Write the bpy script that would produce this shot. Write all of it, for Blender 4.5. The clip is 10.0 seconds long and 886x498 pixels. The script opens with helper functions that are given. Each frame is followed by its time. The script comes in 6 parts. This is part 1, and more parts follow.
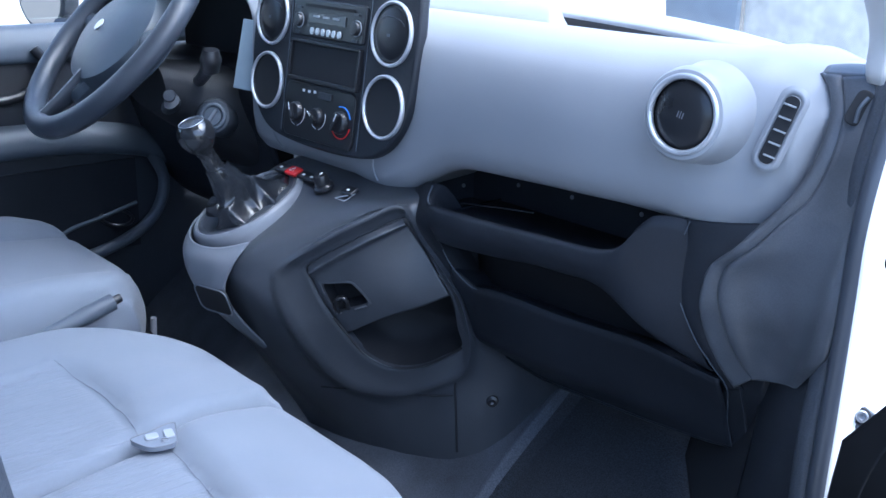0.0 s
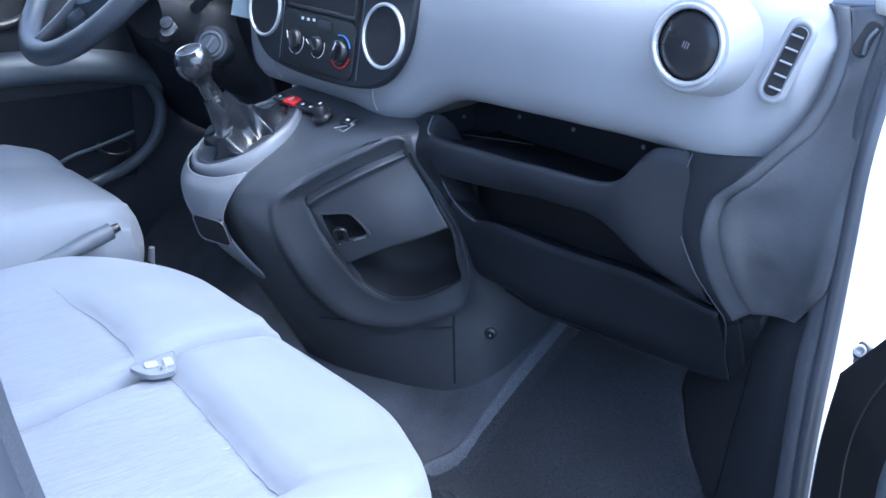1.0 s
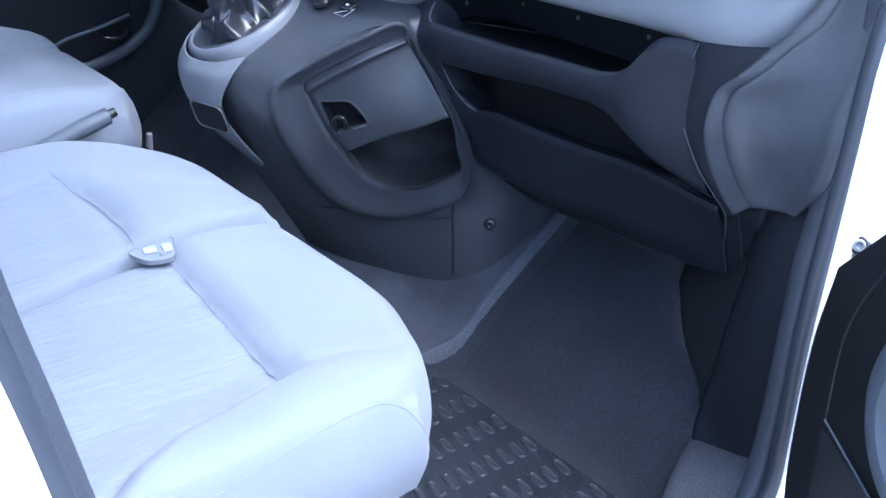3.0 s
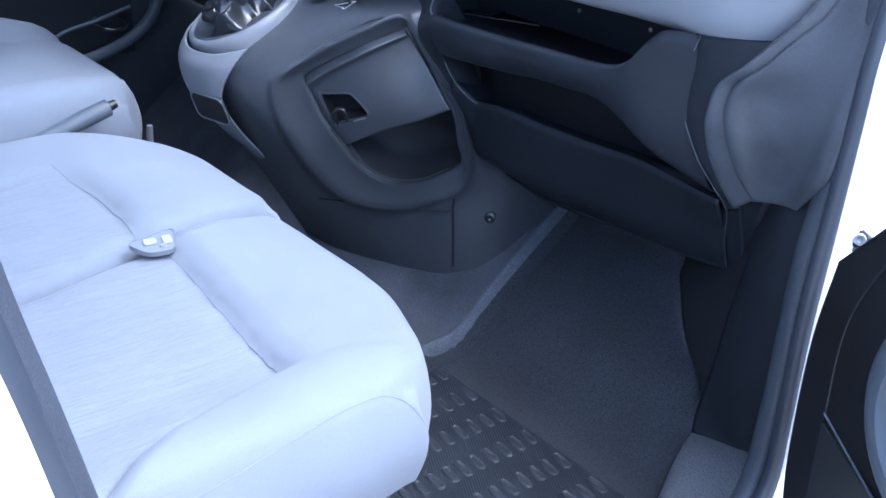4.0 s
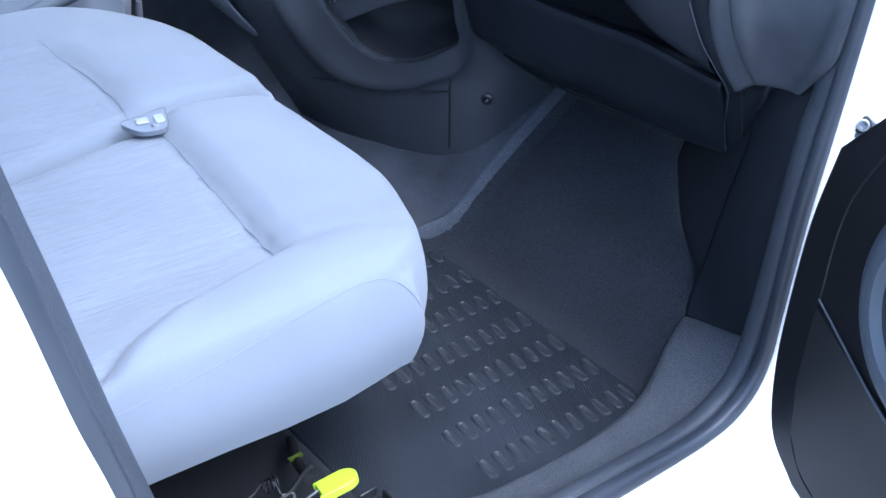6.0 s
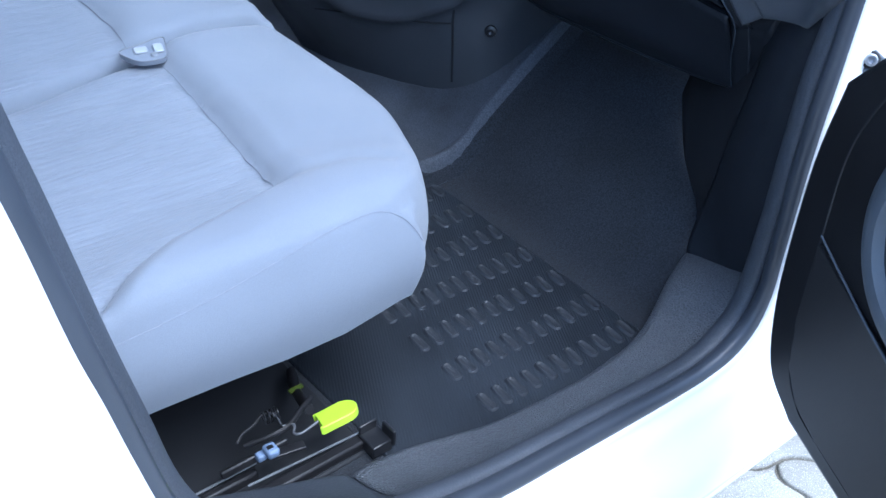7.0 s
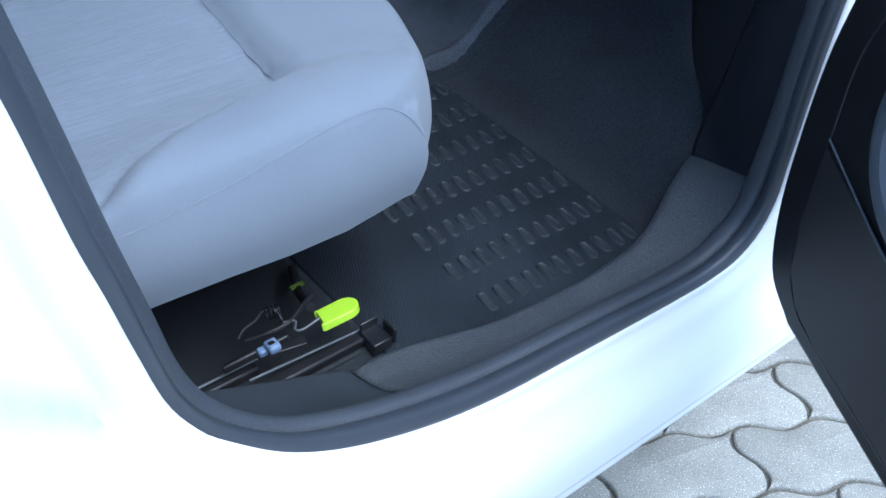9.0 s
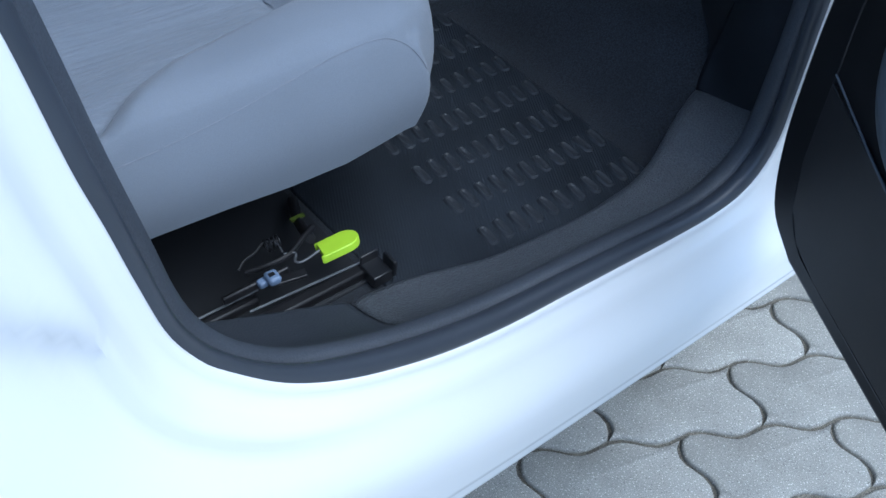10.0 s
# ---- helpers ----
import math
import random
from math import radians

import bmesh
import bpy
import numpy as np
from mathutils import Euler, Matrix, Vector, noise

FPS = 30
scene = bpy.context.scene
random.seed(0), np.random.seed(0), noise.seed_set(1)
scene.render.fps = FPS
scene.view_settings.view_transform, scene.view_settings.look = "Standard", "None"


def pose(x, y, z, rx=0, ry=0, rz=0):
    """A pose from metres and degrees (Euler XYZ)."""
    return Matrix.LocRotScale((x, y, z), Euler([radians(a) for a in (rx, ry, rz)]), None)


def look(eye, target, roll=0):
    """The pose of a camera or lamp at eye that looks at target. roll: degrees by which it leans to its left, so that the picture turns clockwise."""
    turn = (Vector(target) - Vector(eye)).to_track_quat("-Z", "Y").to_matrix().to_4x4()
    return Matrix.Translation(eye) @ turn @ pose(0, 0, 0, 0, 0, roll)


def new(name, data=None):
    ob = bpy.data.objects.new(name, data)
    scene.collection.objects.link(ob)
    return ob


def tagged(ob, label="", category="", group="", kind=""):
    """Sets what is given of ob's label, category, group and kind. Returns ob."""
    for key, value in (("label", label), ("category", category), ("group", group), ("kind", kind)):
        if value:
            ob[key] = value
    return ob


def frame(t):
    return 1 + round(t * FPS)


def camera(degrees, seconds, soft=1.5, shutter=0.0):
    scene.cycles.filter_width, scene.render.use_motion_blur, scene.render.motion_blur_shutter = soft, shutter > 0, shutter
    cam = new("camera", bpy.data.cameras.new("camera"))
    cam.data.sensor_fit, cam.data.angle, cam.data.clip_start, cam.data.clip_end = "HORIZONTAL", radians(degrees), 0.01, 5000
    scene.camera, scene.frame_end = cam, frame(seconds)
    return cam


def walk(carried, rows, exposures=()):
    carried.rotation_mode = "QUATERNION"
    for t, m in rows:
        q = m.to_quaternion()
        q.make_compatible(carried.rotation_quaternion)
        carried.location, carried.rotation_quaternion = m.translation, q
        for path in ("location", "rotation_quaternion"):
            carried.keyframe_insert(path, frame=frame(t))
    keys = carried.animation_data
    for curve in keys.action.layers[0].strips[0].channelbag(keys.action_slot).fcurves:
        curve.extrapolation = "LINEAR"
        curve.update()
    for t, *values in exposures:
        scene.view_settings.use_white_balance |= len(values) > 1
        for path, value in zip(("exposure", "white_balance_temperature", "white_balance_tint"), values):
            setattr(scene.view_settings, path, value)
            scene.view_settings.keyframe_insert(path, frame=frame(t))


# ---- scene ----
cam = camera(44.9, 10.0)
PATH = [
    (0, (1.263, -0.124, 1.23), (-0.181, 1.12, 0.624), 1.1),
    (0.5, (1.26, -0.125, 1.227), (-0.164, 1.109, 0.556), 1.4),
    (1, (1.258, -0.123, 1.224), (-0.15, 1.1, 0.504), 1.7),
    (1.5, (1.257, -0.126, 1.223), (-0.131, 1.087, 0.447), 2.0),
    (2, (1.254, -0.125, 1.218), (-0.109, 1.074, 0.379), 2.4),
    (2.5, (1.255, -0.122, 1.219), (-0.093, 1.063, 0.337), 2.5),
    (4, (1.255, -0.12, 1.217), (-0.083, 1.053, 0.304), 2.8),
    (4.5, (1.254, -0.121, 1.217), (-0.077, 1.055, 0.297), 2.9),
    (5, (1.252, -0.12, 1.215), (-0.047, 1.035, 0.226), 3.2),
    (5.5, (1.248, -0.118, 1.216), (-0.018, 1.017, 0.162), 3.4),
    (7, (1.245, -0.115, 1.209), (0.061, 0.961, 0.009), 4.3),
    (7.5, (1.244, -0.112, 1.208), (0.091, 0.938, -0.044), 4.5),
    (8, (1.24, -0.112, 1.208), (0.117, 0.92, -0.086), 5.1),
    (8.5, (1.241, -0.113, 1.205), (0.131, 0.909, -0.108), 5.2),
    (9, (1.242, -0.113, 1.203), (0.152, 0.894, -0.139), 5.4),
    (9.5, (1.242, -0.112, 1.2), (0.184, 0.871, -0.184), 5.8),
    (10, (1.24, -0.112, 1.2), (0.221, 0.846, -0.23), 6.3),
]
EXPOSURE = [
    (0.0, 1.90, 5130, 9), (1.0, 2.48, 5200, 9), (2.5, 2.48, 5190, 12), (4.5, 2.34, 5190, 12),
    (5.7, 2.26, 5160, 10), (7.0, 1.86, 5040, 6), (7.5, 1.82, 5030, 4), (8.5, 1.50, 5000, 1), (9.5, 1.10, 5110, 3), (10.0, 0.80, 5120, 2),
]
walk(cam, [(t, look(eye, target, roll)) for t, eye, target, roll in PATH], EXPOSURE)

# world and sun: a bright hazy day, the sun behind the photographer
SUN_AZ, SUN_EL = 76, 64
world = bpy.data.worlds.new("sky")
scene.world = world
world.use_nodes = True
wn = world.node_tree
sky = wn.nodes.new("ShaderNodeTexSky")
sky.sky_type = "NISHITA"
sky.sun_disc = False
sky.sun_elevation, sky.sun_rotation = radians(SUN_EL), radians(SUN_AZ)
sky.dust_density, sky.air_density = 3.0, 1.0
wn.links.new(sky.outputs[0], wn.nodes["Background"].inputs[0])
wn.nodes["Background"].inputs[1].default_value = 0.15
sun = new("sun", bpy.data.lights.new("sun", "SUN"))
sun.data.energy, sun.data.angle, sun.data.color = 1.25, radians(60), (1.0, 0.97, 0.93)
sx, sy = math.sin(radians(SUN_AZ)), math.cos(radians(SUN_AZ))
sun.matrix_world = look((sx * 5, sy * 5, 5 * math.tan(radians(SUN_EL))), (0, 0, 0))


# ---- materials ----
def material(name, color, rough=0.5, metal=0.0, vary=0.15, scale=6.0, bump=0.0, bump_scale=400.0, spec=0.5, fleck=0.0, by_object=0.0, sheen=0.0):
    """A surface with broad stains (scale per metre), fine grain and relief."""
    m = bpy.data.materials.new(name)
    m.use_nodes = True
    nt = m.node_tree
    b = nt.nodes["Principled BSDF"]
    b.inputs["Roughness"].default_value = rough
    b.inputs["Metallic"].default_value = metal
    b.inputs["Specular IOR Level"].default_value = spec
    if sheen:
        b.inputs["Sheen Weight"].default_value = sheen
        b.inputs["Sheen Roughness"].default_value = 0.6
    co = nt.nodes.new("ShaderNodeTexCoord")
    broad = nt.nodes.new("ShaderNodeTexNoise")
    broad.inputs["Scale"].default_value = scale
    broad.inputs["Detail"].default_value = 5
    nt.links.new(co.outputs["Object"], broad.inputs["Vector"])
    fine = nt.nodes.new("ShaderNodeTexNoise")
    fine.inputs["Scale"].default_value = bump_scale
    fine.inputs["Detail"].default_value = 2
    nt.links.new(co.outputs["Object"], fine.inputs["Vector"])
    ramp = nt.nodes.new("ShaderNodeMapRange")
    ramp.inputs["From Min"].default_value, ramp.inputs["From Max"].default_value = 0.3, 0.7
    ramp.inputs["To Min"].default_value, ramp.inputs["To Max"].default_value = 1 - vary, 1 + vary
    nt.links.new(broad.outputs["Fac"], ramp.inputs["Value"])
    value = ramp.outputs[0]
    if fleck:
        fr = nt.nodes.new("ShaderNodeMapRange")
        fr.inputs["From Min"].default_value, fr.inputs["From Max"].default_value = 0.35, 0.65
        fr.inputs["To Min"].default_value, fr.inputs["To Max"].default_value = 1 - fleck, 1 + fleck
        nt.links.new(fine.outputs["Fac"], fr.inputs["Value"])
        mul = nt.nodes.new("ShaderNodeMath")
        mul.operation = "MULTIPLY"
        nt.links.new(value, mul.inputs[0]), nt.links.new(fr.outputs[0], mul.inputs[1])
        value = mul.outputs[0]
    if by_object:
        info = nt.nodes.new("ShaderNodeObjectInfo")
        orr = nt.nodes.new("ShaderNodeMapRange")
        orr.inputs["To Min"].default_value, orr.inputs["To Max"].default_value = 1 - by_object, 1 + by_object
        nt.links.new(info.outputs["Random"], orr.inputs["Value"])
        mul2 = nt.nodes.new("ShaderNodeMath")
        mul2.operation = "MULTIPLY"
        nt.links.new(value, mul2.inputs[0]), nt.links.new(orr.outputs[0], mul2.inputs[1])
        value = mul2.outputs[0]
    mix = nt.nodes.new("ShaderNodeVectorMath")
    mix.operation = "SCALE"
    mix.inputs[0].default_value = color
    nt.links.new(value, mix.inputs["Scale"])
    nt.links.new(mix.outputs[0], b.inputs["Base Color"])
    rr = nt.nodes.new("ShaderNodeMapRange")
    rr.inputs["To Min"].default_value, rr.inputs["To Max"].default_value = max(rough - 0.08, 0.02), min(rough + 0.08, 1)
    nt.links.new(broad.outputs["Fac"], rr.inputs["Value"])
    nt.links.new(rr.outputs[0], b.inputs["Roughness"])
    if bump:
        bp = nt.nodes.new("ShaderNodeBump")
        bp.inputs["Strength"].default_value = bump
        bp.inputs["Distance"].default_value = 0.001
        nt.links.new(fine.outputs["Fac"], bp.inputs["Height"])
        nt.links.new(bp.outputs[0], b.inputs["Normal"])
    return m


def add_waves(m, scale, direction, strength, tint=0.0, turn=0.0, wobble=2.6):
    """Fine parallel ribs laid over a material's relief, and a little over its colour."""
    nt = m.node_tree
    b = nt.nodes["Principled BSDF"]
    co = nt.nodes.new("ShaderNodeTexCoord")
    w = nt.nodes.new("ShaderNodeTexWave")
    w.wave_type, w.bands_direction = "BANDS", direction
    w.inputs["Scale"].default_value = scale
    w.inputs["Distortion"].default_value = wobble
    w.inputs["Detail"].default_value = 3
    w.inputs["Detail Scale"].default_value = 2.0
    mp = nt.nodes.new("ShaderNodeMapping")
    mp.inputs["Rotation"].default_value = (0, 0, radians(turn))
    nt.links.new(co.outputs["Object"], mp.inputs["Vector"])
    nt.links.new(mp.outputs[0], w.inputs["Vector"])
    bp = nt.nodes.new("ShaderNodeBump")
    bp.inputs["Strength"].default_value = strength
    bp.inputs["Distance"].default_value = 0.001
    nt.links.new(w.outputs["Fac"], bp.inputs["Height"])
    if b.inputs["Normal"].is_linked:
        nt.links.new(b.inputs["Normal"].links[0].from_socket, bp.inputs["Normal"])
    nt.links.new(bp.outputs[0], b.inputs["Normal"])
    if tint:
        old = b.inputs["Base Color"].links[0].from_socket
        r = nt.nodes.new("ShaderNodeMapRange")
        r.inputs["To Min"].default_value, r.inputs["To Max"].default_value = 1 - tint, 1 + tint
        nt.links.new(w.outputs["Fac"], r.inputs["Value"])
        sc = nt.nodes.new("ShaderNodeVectorMath")
        sc.operation = "SCALE"
        nt.links.new(old, sc.inputs[0]), nt.links.new(r.outputs[0], sc.inputs["Scale"])
        nt.links.new(sc.outputs[0], b.inputs["Base Color"])
    return m


def add_streaks(m, scale, strength, tint):
    """Short broken threads of a woven rib, laid along the y axis."""
    nt = m.node_tree
    b = nt.nodes["Principled BSDF"]
    co = nt.nodes.new("ShaderNodeTexCoord")
    mp = nt.nodes.new("ShaderNodeMapping")
    mp.inputs["Scale"].default_value = scale
    nt.links.new(co.outputs["Object"], mp.inputs["Vector"])
    n = nt.nodes.new("ShaderNodeTexNoise")
    n.inputs["Scale"].default_value, n.inputs["Detail"].default_value = 1.0, 2.0
    nt.links.new(mp.outputs[0], n.inputs["Vector"])
    r = nt.nodes.new("ShaderNodeMapRange")
    r.inputs["From Min"].default_value, r.inputs["From Max"].default_value = 0.38, 0.62
    nt.links.new(n.outputs["Fac"], r.inputs["Value"])
    bp = nt.nodes.new("ShaderNodeBump")
    bp.inputs["Strength"].default_value, bp.inputs["Distance"].default_value = strength, 0.001
    nt.links.new(r.outputs[0], bp.inputs["Height"])
    nt.links.new(b.inputs["Normal"].links[0].from_socket, bp.inputs["Normal"])
    nt.links.new(bp.outputs[0], b.inputs["Normal"])
    t = nt.nodes.new("ShaderNodeMapRange")
    t.inputs["To Min"].default_value, t.inputs["To Max"].default_value = 1 - tint, 1 + tint
    nt.links.new(r.outputs[0], t.inputs["Value"])
    sc = nt.nodes.new("ShaderNodeVectorMath")
    sc.operation = "SCALE"
    nt.links.new(b.inputs["Base Color"].links[0].from_socket, sc.inputs[0])
    nt.links.new(t.outputs[0], sc.inputs["Scale"])
    nt.links.new(sc.outputs[0], b.inputs["Base Color"])
    return m


def add_specks(m, scale):
    """Sparse pale and dark grains of gravel in a cast surface."""
    nt = m.node_tree
    b = nt.nodes["Principled BSDF"]
    co = nt.nodes.new("ShaderNodeTexCoord")
    value = b.inputs["Base Color"].links[0].from_socket
    for size, low, high, gain in ((scale, 0.62, 0.70, 2.1), (scale * 0.7, 0.65, 0.72, 0.55)):
        n = nt.nodes.new("ShaderNodeTexNoise")
        n.inputs["Scale"].default_value, n.inputs["Detail"].default_value = size, 1.0
        nt.links.new(co.outputs["Object"], n.inputs["Vector"])
        r = nt.nodes.new("ShaderNodeMapRange")
        r.inputs["From Min"].default_value, r.inputs["From Max"].default_value = low, high
        r.inputs["To Min"].default_value, r.inputs["To Max"].default_value = 1.0, gain
        nt.links.new(n.outputs["Fac"], r.inputs["Value"])
        sc = nt.nodes.new("ShaderNodeVectorMath")
        sc.operation = "SCALE"
        nt.links.new(value, sc.inputs[0]), nt.links.new(r.outputs[0], sc.inputs["Scale"])
        value = sc.outputs[0]
    nt.links.new(value, b.inputs["Base Color"])
    return m


def glass(name, tint=(0.95, 0.97, 0.97), rough=0.0):
    m = bpy.data.materials.new(name)
    m.use_nodes = True
    b = m.node_tree.nodes["Principled BSDF"]
    b.inputs["Base Color"].default_value = (*tint, 1)
    b.inputs["Transmission Weight"].default_value = 1.0
    b.inputs["Roughness"].default_value = rough
    b.inputs["IOR"].default_value = 1.45
    return m


GREY = material("grey_dash_plastic", (0.306, 0.320, 0.342), 0.45, vary=0.05, scale=5, bump=0.12, bump_scale=900)
GREY_DEEP = material("grey_console_plastic", (0.145, 0.156, 0.176), 0.40, vary=0.06, scale=8, bump=0.12, bump_scale=900)
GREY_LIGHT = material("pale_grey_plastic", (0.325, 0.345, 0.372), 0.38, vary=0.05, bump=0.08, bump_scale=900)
BLACK = material("black_grained_plastic", (0.036, 0.041, 0.050), 0.38, vary=0.2, scale=9, bump=0.35, bump_scale=1100, fleck=0.15)
BLACK_WORN = material("worn_black_plastic", (0.043, 0.048, 0.057), 0.33, vary=0.12, scale=14, bump=0.35, bump_scale=1100, fleck=0.12, spec=0.8)
SHELF_BLACK = material("black_shelf_plastic", (0.016, 0.019, 0.025), 0.46, vary=0.2, scale=9, bump=0.35, bump_scale=1100, fleck=0.15, spec=0.35)
CAP_GREY = material("scuffed_grey_plastic", (0.080, 0.087, 0.100), 0.38, vary=0.28, scale=11, bump=0.25, bump_scale=900, fleck=0.12, spec=0.5)
BLACK_SMOOTH = material("smooth_black_plastic", (0.015, 0.016, 0.019), 0.3, vary=0.1)
# shade of gaps, recesses and hidden parts is put into this near-black
VOID = material("shaded_black_plastic", (0.0105, 0.0118, 0.0150), 0.7, vary=0.1)
# blacker and duller still: recess shade put into the colour
DEEP = material("shaded_recess_black", (0.0085, 0.0095, 0.012), 0.75, vary=0.1, spec=0.2)
SILVER = material("satin_silver_paint", (0.55, 0.57, 0.60), 0.3, metal=0.55, vary=0.04)
STEEL = material("zinc_steel", (0.35, 0.36, 0.38), 0.35, metal=0.9, vary=0.15, scale=30)
BLACK_METAL = material("black_painted_steel", (0.012, 0.012, 0.014), 0.42, metal=0.0, vary=0.3, scale=40)
FABRIC = material("grey_seat_cloth", (0.167, 0.187, 0.224), 0.9, vary=0.05, scale=7, bump=0.4, bump_scale=1500, fleck=0.06, sheen=0.12)
FABRIC_RIB = add_streaks(material("ribbed_seat_cloth", (0.167, 0.187, 0.224), 0.9, vary=0.05, scale=7, bump=0.3, bump_scale=1500, fleck=0.05, sheen=0.12), (330, 22, 4), 0.55, 0.035)
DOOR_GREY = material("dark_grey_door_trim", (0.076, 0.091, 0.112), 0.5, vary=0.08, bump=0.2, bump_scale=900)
# paler than CARPET: side light on the ridge is put into this colour
CARPET_LIT = material("lit_felt_ridge", (0.068, 0.077, 0.095), 0.95, vary=0.25, scale=14, bump=1.0, bump_scale=500, fleck=0.25)
# paler copy of the carpet: light over the tunnel put into its colour
TUNNEL_FELT = material("lit_tunnel_felt", (0.046, 0.053, 0.067), 0.95, vary=0.3, scale=14, bump=1.2, bump_scale=600, fleck=0.25, sheen=0.05)
THREAD = material("seam_thread", (0.20, 0.215, 0.25), 0.8, vary=0.1, scale=100)
CARPET = material("black_carpet", (0.0152, 0.0187, 0.0254), 0.95, vary=0.25, scale=10, bump=1.2, bump_scale=520, fleck=0.55, sheen=0.05)
MAT_RUBBER = add_waves(material("black_rubber_mat", (0.0165, 0.0205, 0.0270), 0.45, vary=0.3, scale=10, bump=0.2, bump_scale=900), 95, "Y", 0.4, 0.06, 28, 0.3)
RIB_RUBBER = material("worn_rubber_rib", (0.023, 0.027, 0.034), 0.55, vary=0.3, scale=60, bump=0.4, bump_scale=900)
SILL_PLASTIC = material("leather_grain_sill_plastic", (0.074, 0.081, 0.093), 0.38, vary=0.15, scale=10, bump=2.2, bump_scale=480, fleck=0.30)
RUBBER = material("door_seal_rubber", (0.044, 0.051, 0.065), 0.36, vary=0.10, scale=8, bump=0.06, bump_scale=700)
FLOCK = material("flocked_seal_rubber", (0.050, 0.057, 0.071), 0.55, vary=0.10, bump=0.35, bump_scale=620, fleck=0.18)
WHITE = material("white_car_paint", (0.80, 0.81, 0.82), 0.25, vary=0.015, scale=2, spec=0.6)
LEATHER = material("creased_black_leather", (0.010, 0.012, 0.016), 0.24, vary=0.2, scale=30, bump=0.15, bump_scale=300, spec=0.6)
HUB_SKIN = material("airbag_pad_skin", (0.050, 0.064, 0.080), 0.42, vary=0.12, bump=0.3, bump_scale=800)
WHEEL_SKIN = material("steering_wheel_skin", (0.036, 0.043, 0.055), 0.38, vary=0.15, bump=0.3, bump_scale=800)
KNOB_BLACK = material("glossy_knob_black", (0.010, 0.011, 0.013), 0.16, vary=0.1, spec=0.9)
YELLOW = material("yellow_plastic", (0.50, 0.78, 0.035), 0.4, vary=0.06, scale=30)
BLUE_CLIP = material("pale_blue_plastic", (0.14, 0.19, 0.29), 0.5, vary=0.3, scale=80)
RED = material("red_switch_plastic", (0.55, 0.02, 0.02), 0.35, vary=0.08)
WHITE_MARK = material("white_print", (0.75, 0.76, 0.78), 0.5, vary=0.03)
BLUE_MARK = material("blue_print", (0.08, 0.25, 0.75), 0.5, vary=0.03)
DOOR_BLACK = material("black_door_card", (0.0065, 0.007, 0.0085), 0.45, vary=0.2, scale=10, bump=0.25, bump_scale=1100, spec=0.35)
POCKET_RIB = add_waves(material("ribbed_door_pocket", (0.010, 0.0105, 0.0125), 0.5, vary=0.2, bump=0.1), 230, "Z", 0.35, 0.05, 0, 0.0)
PAVER = add_specks(material("concrete_paver", (0.285, 0.278, 0.250), 0.85, vary=0.16, scale=14, bump=0.8, bump_scale=900, fleck=0.30, by_object=0.10), 420)
JOINT = material("paver_joint_grit", (0.125, 0.116, 0.095), 0.95, vary=0.35, scale=40, bump=1.0, bump_scale=450, fleck=0.5)
WALL_STONE = material("beige_render_wall", (0.74, 0.71, 0.64), 0.9, vary=0.12, scale=1.5, bump=0.3, bump_scale=8, fleck=0.10)
GATE_GREY = material("blue_grey_gate_paint", (0.31, 0.36, 0.42), 0.6, vary=0.1)
HOUSE_WHITE = material("white_wall_plaster", (0.75, 0.75, 0.73), 0.9, vary=0.06, scale=2)
GLASS = glass("clear_glass")
GLASS.node_tree.nodes["Principled BSDF"].inputs["IOR"].default_value = 1.12
MIRROR = material("mirror_glass", (0.9, 0.9, 0.9), 0.02, metal=1.0, vary=0.0)


# ---- builders ----
from mathutils.bvhtree import BVHTree

PLACED = {}


def thing(name, at, label, category, group=""):
    ob = new(name)
    ob.location = at
    ob.empty_display_size = 0.05
    PLACED[ob] = Matrix.Translation(at)
    return tagged(ob, label, category, group)


def finish(bm, sharp):
    for e in bm.edges:
        if len(e.link_faces) == 2:
            e.smooth = e.calc_face_angle() < radians(sharp)
    for f in bm.faces:
        f.smooth = True


def part(name, bm, mat, parent=None, label="", m=None, sharp=40, thick=0.0, bevel=0.0, kind="", smooth=0):
    """One mesh object in world places, or at the pose m, under a thing or a part."""
    bmesh.ops.recalc_face_normals(bm, faces=bm.faces)
    finish(bm, sharp)
    me = bpy.data.meshes.new(name)
    bm.to_mesh(me)
    bm.free()
    me.materials.append(mat)
    return place(name, me, parent, label, m, thick, bevel, kind, smooth)


def place(name, me, parent=None, label="", m=None, thick=0.0, bevel=0.0, kind="", smooth=0):
    ob = new(name, me)
    m = m or Matrix()
    ob.matrix_basis = m
    PLACED[ob] = m
    if parent:
        ob.parent = parent
        ob.matrix_parent_inverse = PLACED[parent].inverted()
    if thick:
        mod = ob.modifiers.new("thick", "SOLIDIFY")
        mod.thickness, mod.offset = abs(thick), (1 if thick > 0 else -1)
    if bevel:
        mod = ob.modifiers.new("edge", "BEVEL")
        mod.width, mod.segments, mod.limit_method, mod.angle_limit = bevel, 2, "ANGLE", radians(40)
        mod.harden_normals = False
    if smooth:
        mod = ob.modifiers.new("round", "SUBSURF")
        mod.levels = mod.render_levels = smooth
    return tagged(ob, label, kind=kind)


